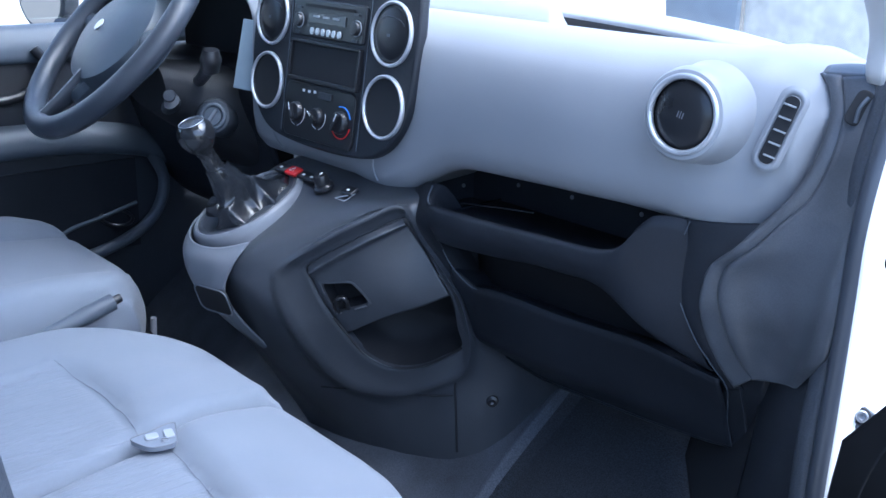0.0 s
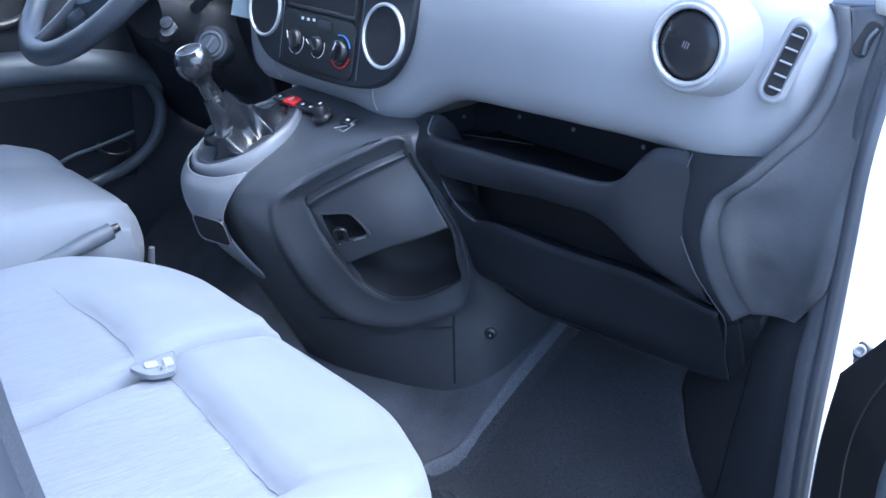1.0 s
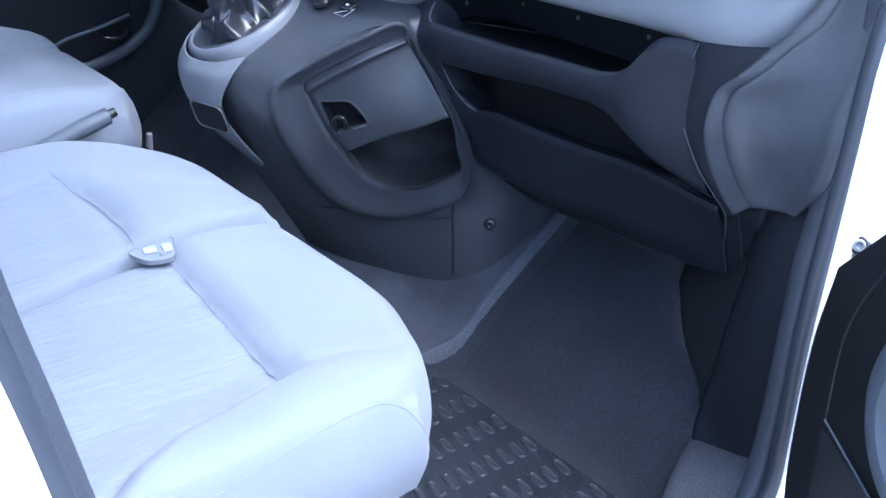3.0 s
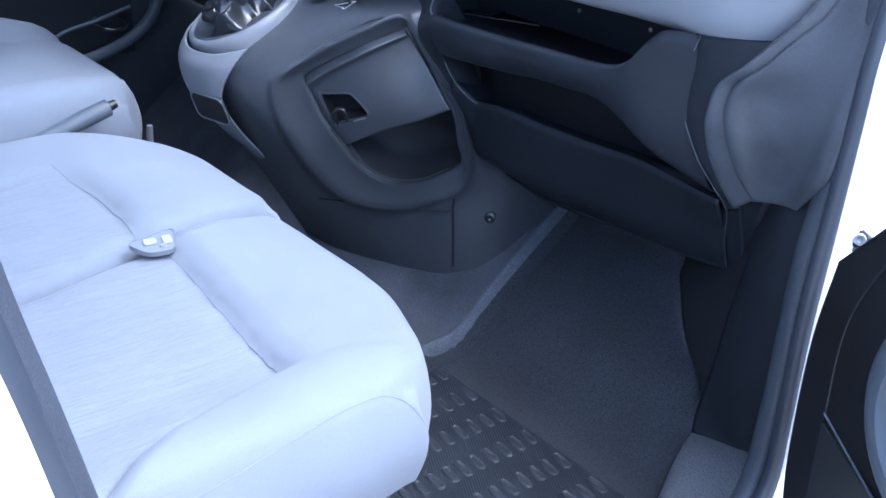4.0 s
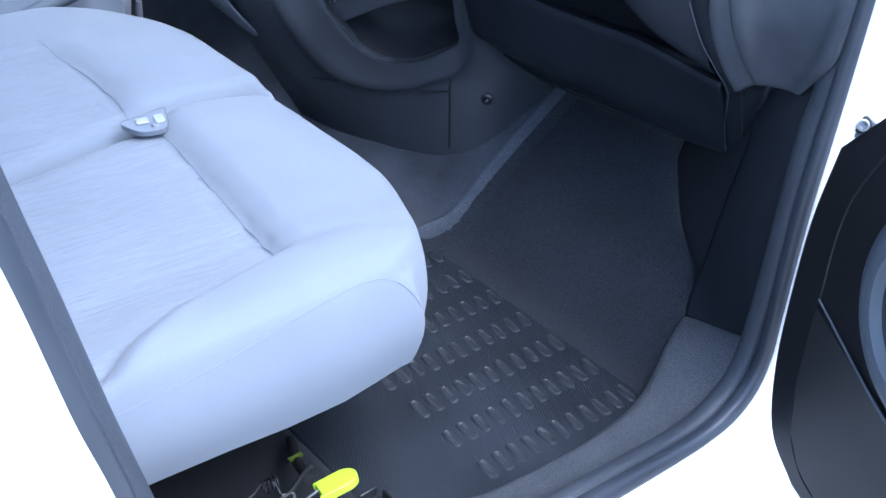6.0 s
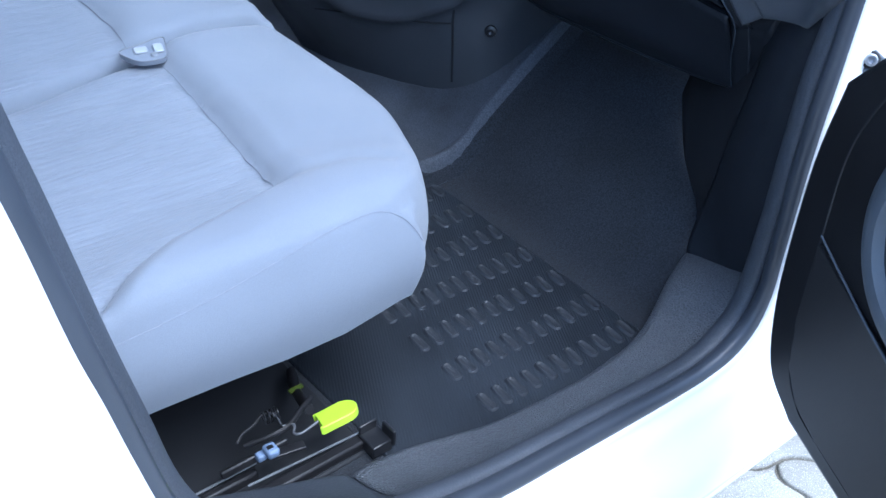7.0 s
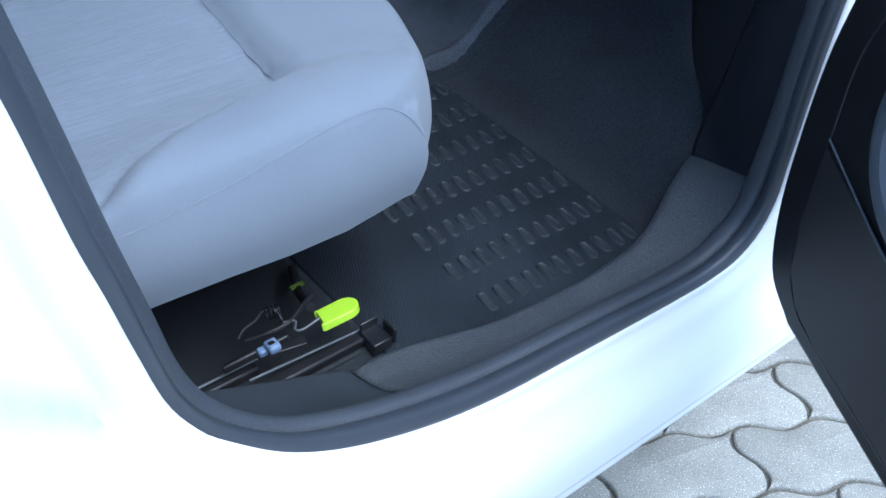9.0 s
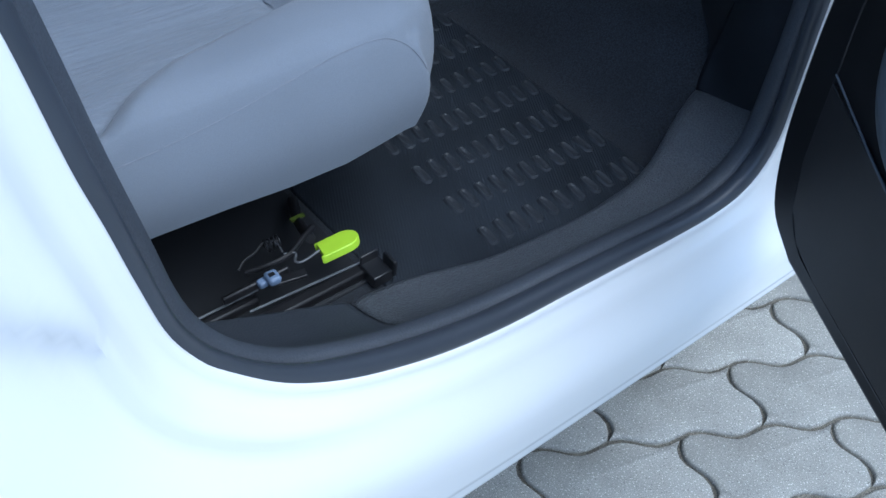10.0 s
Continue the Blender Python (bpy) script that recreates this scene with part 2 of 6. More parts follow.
def spline(pts, n, closed=False):
    """n points evenly spaced in parameter on a smooth curve through pts."""
    P = np.array(pts, float)
    k = len(P)
    out = []
    for i in range(n):
        s = i * (k if closed else k - 1) / (n if closed else n - 1)
        j = min(int(s), k - 1 if closed else k - 2)
        f = s - j
        if closed:
            a, b, c, d = (P[(j + q) % k] for q in (-1, 0, 1, 2))
        else:
            b, c = P[j], P[j + 1]
            a = P[j - 1] if j > 0 else 2 * b - c
            d = P[j + 2] if j + 2 < k else 2 * c - b
        out.append(0.5 * (2 * b + (c - a) * f + (2 * a - 5 * b + 4 * c - d) * f * f + (3 * b - a - 3 * c + d) * f ** 3))
    return out


def spaced(pts, n):
    """n places evenly spaced along a smooth line."""
    p = np.array(spline(pts, 300))
    run = np.concatenate(([0.0], np.cumsum(np.linalg.norm(np.diff(p, axis=0), axis=1))))
    at = np.linspace(0, run[-1], n)
    return [Vector([float(np.interp(v, run, p[:, k])) for k in range(3)]) for v in at]


def grid(rows, wrap=False, caps=False, bm=None):
    bm = bm or bmesh.new()
    V = [[bm.verts.new(p) for p in r] for r in rows]
    n = len(V[0])
    for a, b in zip(V, V[1:]):
        for i in range(n if wrap else n - 1):
            j = (i + 1) % n
            bm.faces.new((a[i], a[j], b[j], b[i]))
    if caps:
        bm.faces.new(V[0]), bm.faces.new(V[-1])
    return bm


def loft(rows, nu, nv, wrap=False, caps=False):
    """A smooth sheet through rows of as many points each."""
    dense = [spline(r, nu, wrap) for r in rows]
    cols = [spline([r[i] for r in dense], nv) for i in range(nu)]
    return grid([[cols[i][j] for i in range(nu)] for j in range(nv)], wrap, caps)


def box(c, s, bm=None, m=None):
    bm = bm or bmesh.new()
    r = bmesh.ops.create_cube(bm, size=1.0)
    mm = Matrix.Translation(c) @ Matrix.Diagonal((*s, 1))
    bmesh.ops.transform(bm, matrix=(m @ mm if m else mm), verts=r["verts"])
    return bm


def lathe(profile, n=32, m=None, bm=None, caps=True):
    """Turned round the local z axis: profile of (radius, height)."""
    rows = []
    for r, h in profile:
        rows.append([(r * math.cos(2 * math.pi * i / n), r * math.sin(2 * math.pi * i / n), h) for i in range(n)])
    if m:
        rows = [[m @ Vector(p) for p in r] for r in rows]
    return grid(rows, True, caps, bm)


def ring(R, r, n=40, k=12, m=None, sx=1.0, bm=None, flat=1.0):
    rows = []
    for i in range(n + 1):
        a = 2 * math.pi * i / n
        row = []
        for j in range(k):
            b = 2 * math.pi * j / k
            q = Vector(((R + r * math.cos(b)) * math.cos(a) * sx, (R + r * math.cos(b)) * math.sin(a), flat * r * math.sin(b)))
            row.append(m @ q if m else q)
        rows.append(row)
    out = grid(rows, True, False, bm)
    bmesh.ops.remove_doubles(out, verts=out.verts, dist=1e-6)
    return out


def tube(pts, r, n=10, count=0, closed=False, bm=None, squash=1.0):
    """A round bar along pts; r is one radius or one for each point."""
    P = [Vector(p) for p in (spline(pts, count, closed) if count else pts)]
    R = r if isinstance(r, (list, tuple)) else [r] * len(P)
    if len(R) != len(P):
        R = [float(v) for v in np.interp(np.linspace(0, 1, len(P)), np.linspace(0, 1, len(R)), R)]
    rows, side = [], None
    for i, p in enumerate(P):
        a, b = (P[i - 1], P[(i + 1) % len(P)]) if closed else (P[max(i - 1, 0)], P[min(i + 1, len(P) - 1)])
        d = (b - a).normalized()
        if side is None:
            side = d.orthogonal().normalized()
        side = (side - d * side.dot(d)).normalized()
        up = d.cross(side)
        rows.append([p + R[i] * (side * math.cos(2 * math.pi * k / n) + squash * up * math.sin(2 * math.pi * k / n)) for k in range(n)])
    if closed:
        rows.append(rows[0])
    out = grid(rows, True, not closed, bm)
    if closed:
        bmesh.ops.remove_doubles(out, verts=out.verts, dist=1e-6)
    return out


def prism(outline, depth, m=None, bm=None):
    """A flat shape of (x, y) points with thickness along its local z from 0 to depth."""
    bm = bm or bmesh.new()
    rows = [[(x, y, h) for x, y in outline] for h in (0, depth)]
    if m:
        rows = [[m @ Vector(p) for p in r] for r in rows]
    return grid(rows, True, True, bm)


def rounded(w, h, r, n=5):
    """Outline of a rounded rectangle centred on the origin."""
    out = []
    for cx, cy, a0 in ((w / 2 - r, h / 2 - r, 0), (-w / 2 + r, h / 2 - r, 90), (-w / 2 + r, -h / 2 + r, 180), (w / 2 - r, -h / 2 + r, 270)):
        for i in range(n + 1):
            a = radians(a0 + 90 * i / n)
            out.append((cx + r * math.cos(a), cy + r * math.sin(a)))
    return out


def facing(at, normal, up=(0, 0, 1)):
    """A pose whose local z is normal and whose local y is as near to up as can be."""
    z = Vector(normal).normalized()
    x = Vector(up).cross(z).normalized()
    y = z.cross(x)
    m = Matrix((x, y, z)).transposed().to_4x4()
    m.translation = at
    return m


def sm(x, a, b):
    """0 before a, 1 after b, smooth between."""
    f = min(max((x - a) / (b - a), 0.0), 1.0)
    return f * f * (3 - 2 * f)


# ---- the ground ----
def ground_sheet():
    bm = bmesh.new()
    bmesh.ops.create_grid(bm, x_segments=2, y_segments=2, size=150)
    ob = part("ground", bm, JOINT, m=pose(0, 0, -0.007))
    return tagged(ob, "grey interlocking concrete paving with gritty joints", "ground", kind="structure")


GROUND = ground_sheet()

# ---- the van's shell ----
VAN = thing("van", (0, 0.3, 0.0), "white panel van with its passenger door open", "van")

# the door opening as three rings of (y, z), from the rear pillar round the sill to the front pillar:
# the painted edge, the groove of the seal and the inner edge of its lip
PAINT_EDGE = [(-0.055, 1.30), (-0.030, 1.10), (-0.013, 0.98), (-0.003, 0.933), (0.005, 0.894), (0.018, 0.823), (0.029, 0.776), (0.040, 0.725),
              (0.054, 0.668), (0.072, 0.629), (0.091, 0.602), (0.136, 0.554), (0.187, 0.518), (0.244, 0.491), (0.307, 0.470), (0.375, 0.457),
              (0.447, 0.451), (0.525, 0.445), (0.611, 0.439), (0.660, 0.438), (0.703, 0.445), (0.732, 0.468), (0.745, 0.508), (0.744, 0.560),
              (0.740, 0.647), (0.740, 0.710), (0.744, 0.787), (0.749, 0.901), (0.751, 0.955), (0.762, 1.010), (0.790, 1.090), (0.835, 1.160), (0.80, 1.30)]
GROOVE = [(-0.040, 1.30), (-0.016, 1.08), (-0.003, 0.980), (0.005, 0.933), (0.013, 0.894), (0.022, 0.852), (0.032, 0.800), (0.050, 0.705),
          (0.060, 0.663), (0.073, 0.630), (0.094, 0.596), (0.124, 0.564), (0.158, 0.539), (0.198, 0.520), (0.259, 0.496), (0.332, 0.476),
          (0.391, 0.467), (0.457, 0.461), (0.547, 0.451), (0.634, 0.441), (0.686, 0.446), (0.722, 0.466), (0.745, 0.502), (0.748, 0.548),
          (0.744, 0.606), (0.739, 0.667), (0.740, 0.721), (0.748, 0.808), (0.754, 0.884), (0.759, 0.950), (0.770, 1.010), (0.800, 1.090), (0.845, 1.165), (0.81, 1.30)]
LIP_EDGE = [(-0.020, 1.30), (0.004, 1.06), (0.017, 0.972), (0.025, 0.930), (0.034, 0.888), (0.053, 0.790), (0.071, 0.711), (0.081, 0.660),
            (0.092, 0.622), (0.107, 0.592), (0.125, 0.566), (0.158, 0.533), (0.196, 0.510), (0.242, 0.491), (0.314, 0.469), (0.418, 0.450),
            (0.532, 0.440), (0.600, 0.434), (0.664, 0.431), (0.705, 0.441), (0.738, 0.466), (0.749, 0.505), (0.754, 0.560), (0.757, 0.624),
            (0.757, 0.686), (0.757, 0.760), (0.768, 0.806), (0.777, 0.882), (0.783, 0.950), (0.792, 1.010), (0.820, 1.090), (0.862, 1.170), (0.83, 1.30)]
RIM_MID = (0.38, 0.80)


def turn_of(y, z):
    """The angle round the opening's middle, growing from the rear pillar over the sill to the front pillar."""
    a = math.degrees(math.atan2(z - RIM_MID[1], y - RIM_MID[0])) % 360
    return a + 360 if a < 90 else a


def dense(curve):
    return [(float(p[1]), float(p[2])) for p in spline([(0, y, z) for y, z in curve], 400)]


def even(pts, n):
    """n places evenly spaced along a line of (y, z)."""
    run = [0.0]
    for (a, b), (c, d) in zip(pts, pts[1:]):
        run.append(run[-1] + math.hypot(c - a, d - b))
    at = np.linspace(0, run[-1], n)
    return [(float(y), float(z)) for y, z in zip(np.interp(at, run, [p[0] for p in pts]), np.interp(at, run, [p[1] for p in pts]))]


def across(curve, angles, x):
    pts = dense(curve)
    t = [turn_of(*p) for p in pts]
    return [Vector((x, float(np.interp(a, t, [p[0] for p in pts])), float(np.interp(a, t, [p[1] for p in pts])))) for a in angles]


LOOP = [(0.822, y, z) for y, z in even(dense(PAINT_EDGE), 190)]
ANGLES = [turn_of(y, z) for _, y, z in LOOP]
RING_W, RING_G, RING_I = [Vector(p) for p in LOOP], across(GROOVE, ANGLES, 0.800), across(LIP_EDGE, ANGLES, 0.775)


def loop_normal(i):
    """Outwards from the opening, in the plane of the van's side."""
    a, b = LOOP[max(i - 2, 0)], LOOP[min(i + 2, len(LOOP) - 1)]
    d = Vector(b) - Vector(a)
    return Vector((0, d.z, -d.y)).normalized()


def swept(ring_a, ring_b, profile):
    """A profile of (across from a to b, height over the line between them) carried round the opening."""
    rows = []
    for i in range(len(LOOP)):
        a, b = ring_a[i], ring_b[i]
        c = b - a
        t = RING_W[min(i + 2, len(LOOP) - 1)] - RING_W[max(i - 2, 0)]
        h = t.cross(c).normalized()
        if h.dot(Vector((1, 0, 0)) - loop_normal(i)) < 0:
            h = -h
        rows.append([a + c * f + h * o for f, o in profile])
    return rows


def side_panel():
    """White side of the van: a rolled edge at the seal, then out to the rear, the rocker and the front pillar."""
    rows = []
    for i in range(len(LOOP)):
        p, n = Vector(LOOP[i]), loop_normal(i)
        y, z = p.y, p.z
        # the far end of this rib on the panel's border
        if y < 0.30:
            s = min(1.0, max(0.0, (1.30 - z) / (1.30 - 0.470)))
            far = Vector((0, -1.3 + 1.3 * sm(s, 0.60, 0.97) + 0.17 * sm(s, 0.93, 1.0) + 0.13 * sm(y, 0.16, 0.30), 1.40 + (0.268 - 1.40) * sm(s, 0.0, 0.80)))
        elif z < 0.50 and y < 0.745:
            far = Vector((0, y + 0.13 * sm(y, 0.5, 0.7), 0.268))
        else:
            far = Vector((0, 0.90, max(0.268, z - 0.10 * sm(z, 0.46, 0.60) * (1 - sm(z, 0.6, 0.8)) - 0.22 * (1 - sm(z, 0.45, 0.62)))))
        flat_p = Vector((0, y, z))
        row = [Vector((0.804, y, z)) + n * 0.007, Vector((0.813, y, z)) + n * 0.001, Vector((0.8195, y, z)) - n * 0.001]
        base = flat_p + n * 0.0015
        run = (far - base).length
        rear = 1 - sm(y, 0.06, 0.26)
        for f in [min(0.74, k / run) for k in (0.0, 0.006, 0.012, 0.020, 0.028, 0.036, 0.044, 0.054, 0.066, 0.080, 0.10, 0.13)] + [0.78, 0.815, 0.835, 0.855, 0.88, 0.91, 0.93, 0.95, 0.97, 0.985, 1.0]:
            q = base.lerp(far, f)
            d = (q - flat_p).length
            x = 0.823 + 0.012 * sm(d, 0.008, 0.030) + 0.030 * sm(d, 0.020, 0.100) - (0.005 * sm(f, 0.815, 0.855) + 0.008 * sm(f, 0.95, 1.0)) * (1 - rear)
            # pressed step and the slanting crease of the rear quarter
            x += rear * (0.014 * sm(d, 0.020, 0.040) + 0.016 * sm(d, 0.10, 0.45))
            fold = q.z - (0.735 - 1.27 * q.y)
            x -= rear * 0.014 * sm(d, 0.030, 0.050) * sm(-fold, -0.006, 0.028) * (1 - sm(-fold, 0.04, 0.22))
            if z > 0.5 and y > 0.6:
                x -= sm(z, 0.50, 0.60) * 0.75 * max(0.0, x - 0.826)
            row.append(Vector((x, q.y, q.z)))
        row.append(Vector((0.80, row[-1].y, row[-1].z - 0.004)))
        rows.append(row)
    return grid(rows)


part("side_panel", side_panel(), WHITE, VAN, "white painted door surround and sill", sharp=60)


part("roof", box((0, 0.17, 1.80), (1.66, 0.84, 0.04)), WHITE, VAN, bevel=0.01)
part("bulkhead", box((0, -0.30, 1.05), (1.60, 0.03, 1.46)), GREY, VAN, bevel=0.004)
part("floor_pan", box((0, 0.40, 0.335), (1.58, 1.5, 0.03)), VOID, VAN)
# near-black sheet over the floor, added as the shade under the bench
part("bench_shade", box((0.30, 0.085, 0.392), (0.72, 0.51, 0.010)), VOID, VAN, "black sheet added for the shade under the bench", bevel=0.003)
part("firewall", box((0, 1.24, 0.68), (1.56, 0.03, 0.72)), VOID, VAN)
far = bmesh.new()
box((-0.80, 0.40, 0.62), (0.03, 1.5, 0.62), far)
box((-0.80, -0.22, 1.35), (0.03, 0.25, 0.86), far)
box((-0.80, 0.22, 1.74), (0.03, 0.72, 0.09), far)
part("far_side", far, WHITE, VAN, bevel=0.004)
# windscreen and the strip of bodywork that it stands on
ws = bmesh.new()
lower, upper, face = Vector((0.74, 1.30, 1.030)), Vector((0.70, 0.50, 1.785)), Vector((0, 0.0034, 0.0036))
bmesh.ops.convex_hull(ws, input=[ws.verts.new((side * p.x, p.y + k * face.y, p.z + k * face.z)) for p in (lower, upper) for side in (-1, 1) for k in (0, 1)])
glass_ob = part("windscreen", ws, GLASS, VAN)
glass_ob.visible_shadow = False
bonnet = loft([[(x, y, 0.80 - 0.05 * (y - 1.3) - 0.22 * max(0, y - 1.6) ** 2 - 0.04 * (x / 0.8) ** 4) for x in (-0.8, -0.4, 0, 0.4, 0.8)] for y in (1.26, 1.5, 1.8, 2.0, 2.15)], 17, 13)
part("bonnet", bonnet, WHITE, VAN, thick=-0.01)
# front pillar: the pale inner trim beside the windscreen
pil = loft([[(0.775, 0.865, 1.085), (0.757, 0.835, 1.09), (0.768, 0.812, 1.085), (0.790, 0.800, 1.085)],
            [(0.765, 0.85, 1.16), (0.750, 0.82, 1.165), (0.760, 0.800, 1.165), (0.785, 0.790, 1.165)],
            [(0.735, 0.69, 1.40), (0.720, 0.66, 1.40), (0.728, 0.62, 1.40), (0.77, 0.60, 1.40)],
            [(0.69, 0.50, 1.76), (0.672, 0.47, 1.76), (0.68, 0.43, 1.76), (0.73, 0.42, 1.76)]], 14, 20)
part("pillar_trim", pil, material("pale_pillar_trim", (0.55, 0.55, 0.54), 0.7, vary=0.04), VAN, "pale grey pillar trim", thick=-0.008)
pil2 = loft([[(-x, y, z) for x, y, z in r] for r in ([(0.775, 0.865, 1.085), (0.757, 0.835, 1.09), (0.795, 0.785, 1.09)], [(0.735, 0.69, 1.40), (0.720, 0.66, 1.40), (0.77, 0.60, 1.40)], [(0.69, 0.50, 1.76), (0.672, 0.47, 1.76), (0.73, 0.42, 1.76)])], 10, 12)
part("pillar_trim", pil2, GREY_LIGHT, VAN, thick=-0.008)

# rubber seal round the opening: a fat bulb, a groove and a flocked inner lip
SEAL = thing("door_seal", (0.80, 0.40, 0.45), "dark grey rubber weatherstrip round the open doorway", "door seal")
BULB = [(0.06, -0.003), (0.05, -0.0010), (0.12, 0.0035), (0.26, 0.0075), (0.46, 0.0090), (0.66, 0.0080), (0.82, 0.0052), (0.93, 0.0012), (0.97, -0.004), (0.5, -0.005)]
part("bulb", grid(swept(RING_W, RING_G, BULB), True, True), RUBBER, SEAL, sharp=60)
LIP = [(0.02, -0.004), (0.06, 0.0005), (0.14, 0.0030), (0.32, 0.0050), (0.55, 0.0052), (0.78, 0.0036), (0.93, 0.0004), (1.0, -0.006), (0.5, -0.014)]
part("lip", grid(swept(RING_G, RING_I, LIP), True, True), FLOCK, SEAL, "flocked inner lip of the seal", sharp=60)


# ---- floor of the cab ----
def felt_height(x, y):
    """Height of the felted floor, toe board and tunnel hump."""
    z = min(0.388 + 0.74 * max(0.0, y - 0.728) * sm(y, 0.70, 0.80), 0.80)
    hump = sm(x, 0.327, 0.303) if x > 0.1 else sm(x, -0.40, -0.30)
    rise = 0.030 * hump + 0.022 * (sm(x, 0.30, 0.12) if x > 0 else sm(x, -0.42, -0.2))
    return z + rise * sm(y, 0.60, 0.69) + 0.003 * noise.noise((x * 9, y * 9, 1.0))


def carpet(columns):
    return grid([[(x, float(y), felt_height(x, float(y))) for x in columns] for y in np.linspace(-0.25, 1.15, 85)])


tagged(part("floor", carpet(list(np.linspace(0.302, 0.365, 27)) + list(np.linspace(0.38, 0.735, 26))), CARPET, sharp=80, thick=-0.006), "black needle-felt carpet in the footwell", "carpet", kind="structure")
tagged(part("tunnel_carpet", carpet(list(np.linspace(-0.76, 0.22, 30)) + list(np.linspace(0.225, 0.302, 32))), TUNNEL_FELT, sharp=80, thick=-0.006), "black felt over the tunnel, painted paler as lit", "carpet", kind="structure")

# strip along the tunnel edge, paler felt painting the light on the ridge
roll = []
for y in np.linspace(0.660, 0.945, 44):
    y = float(y)
    roll.append([(0.3120 + d, y, felt_height(0.3120 + d, y) + 0.0070 + 0.0075 * math.cos(0.5 * math.pi * d / 0.015) ** 2 * sm(y, 0.66, 0.70)) for d in np.linspace(-0.015, 0.015, 13)])
tagged(part("floor_ridge_light", grid(roll), CARPET_LIT, sharp=80, thick=-0.003), "felt ridge along the tunnel edge, painted paler as lit", "carpet", kind="structure")
MAT = thing("floor_mat", (0.50, 0.50, 0.392), "black ribbed rubber floor mat with raised bars", "floor mat")
part("mat", prism([(x + 0.520, y + 0.524) for x, y in rounded(0.405, 0.356, 0.02)], 0.006, pose(0, 0, 0.391)), MAT_RUBBER, MAT, bevel=0.002)
rib = bmesh.new()
lathe([(0.0006, 0.0014), (0.0024, 0.0018), (0.0042, 0.0034), (0.0056, 0.0032), (0.0072, 0)], 12, bm=rib)
for v in rib.verts:
    v.co.x += 0.0090 * (1 if v.co.x > 0 else -1) if abs(v.co.x) > 1e-5 else 0
bmesh.ops.recalc_face_normals(rib, faces=rib.faces)
finish(rib, 50)
rib_mesh = bpy.data.meshes.new("rib")
rib.to_mesh(rib_mesh)
rib.free()
rib_mesh.materials.append(RIB_RUBBER)
for row in range(7):
    x = 0.6795 - 0.0578 * row
    for k in range(11):
        y = 0.478 + 0.0212 * k + random.uniform(-0.0008, 0.0008)
        place("rib", rib_mesh, MAT, m=pose(x + 0.006 * (k / 10), y, 0.3972, 0, 0, random.uniform(-4, 4) - 4) @ Matrix.Diagonal((random.uniform(0.92, 1.05), 1, random.uniform(0.60, 0.85), 1)))

# grained step trim along the sill
SILL = thing("sill_trim", (0.73, 0.45, 0.43), "black leather-grained plastic sill trim", "sill trim")


def sill_rows(y0, y1, n, lift, inner):
    """Cross-sections from the floor up and out to the seal; inner gives the inner top edge by y."""
    rows = []
    for y in np.linspace(y0, y1, n):
        y = float(y)
        e = float(np.interp(y, [p[0] for p in inner], [p[1] for p in inner]))
        top = 0.420 + 0.036 * sm(y, 0.66, 0.80) + lift
        out = float(np.interp(y, (0.06, 0.09, 0.121, 0.158, 0.196, 0.242, 0.314, 0.418, 0.532, 0.60, 0.664, 0.716, 0.744, 0.77, 0.82), (0.68, 0.615, 0.569, 0.533, 0.510, 0.491, 0.469, 0.450, 0.440, 0.434, 0.431, 0.443, 0.466, 0.496, 0.54))) - 0.003 + lift
        w = 0.780 - e
        rows.append([(e - 0.004, y, 0.384), (e - 0.003, y, top - 0.012), (e + 0.004, y, top - 0.003), (e + 0.012, y, top), (e + 0.35 * w, y, top + 0.15 * (out - top)),
                     (e + 0.62 * w, y, top + 0.42 * (out - top)), (e + 0.85 * w, y, top + 0.78 * (out - top)), (0.782, y, out), (0.792, y, out - 0.006)])
    return rows


STEP_EDGE = [(0.26, 0.690), (0.295, 0.687), (0.315, 0.685), (0.358, 0.691), (0.393, 0.701), (0.445, 0.716), (0.503, 0.722), (0.576, 0.726), (0.65, 0.720), (0.70, 0.708), (0.75, 0.688), (0.79, 0.675), (0.82, 0.668)]
REAR_EDGE = [(0.05, 0.575), (0.10, 0.596), (0.164, 0.623), (0.222, 0.649), (0.267, 0.668), (0.296, 0.683)]
part("grained_step", loft(sill_rows(0.294, 0.805, 29, 0.0, STEP_EDGE), 26, 64), SILL_PLASTIC, SILL, thick=-0.003)
part("rear_step", loft(sill_rows(0.075, 0.2925, 14, -0.0025, REAR_EDGE), 26, 32), material("smooth_sill_plastic", (0.044, 0.051, 0.064), 0.5, vary=0.2, bump=0.6), SILL, "smooth black rear end of the sill trim", thick=-0.003)

# lining of the front pillar beside the footwell
KICK = thing("kick_panel", (0.73, 0.79, 0.47), "black plastic footwell side panel under the dashboard", "side panel")
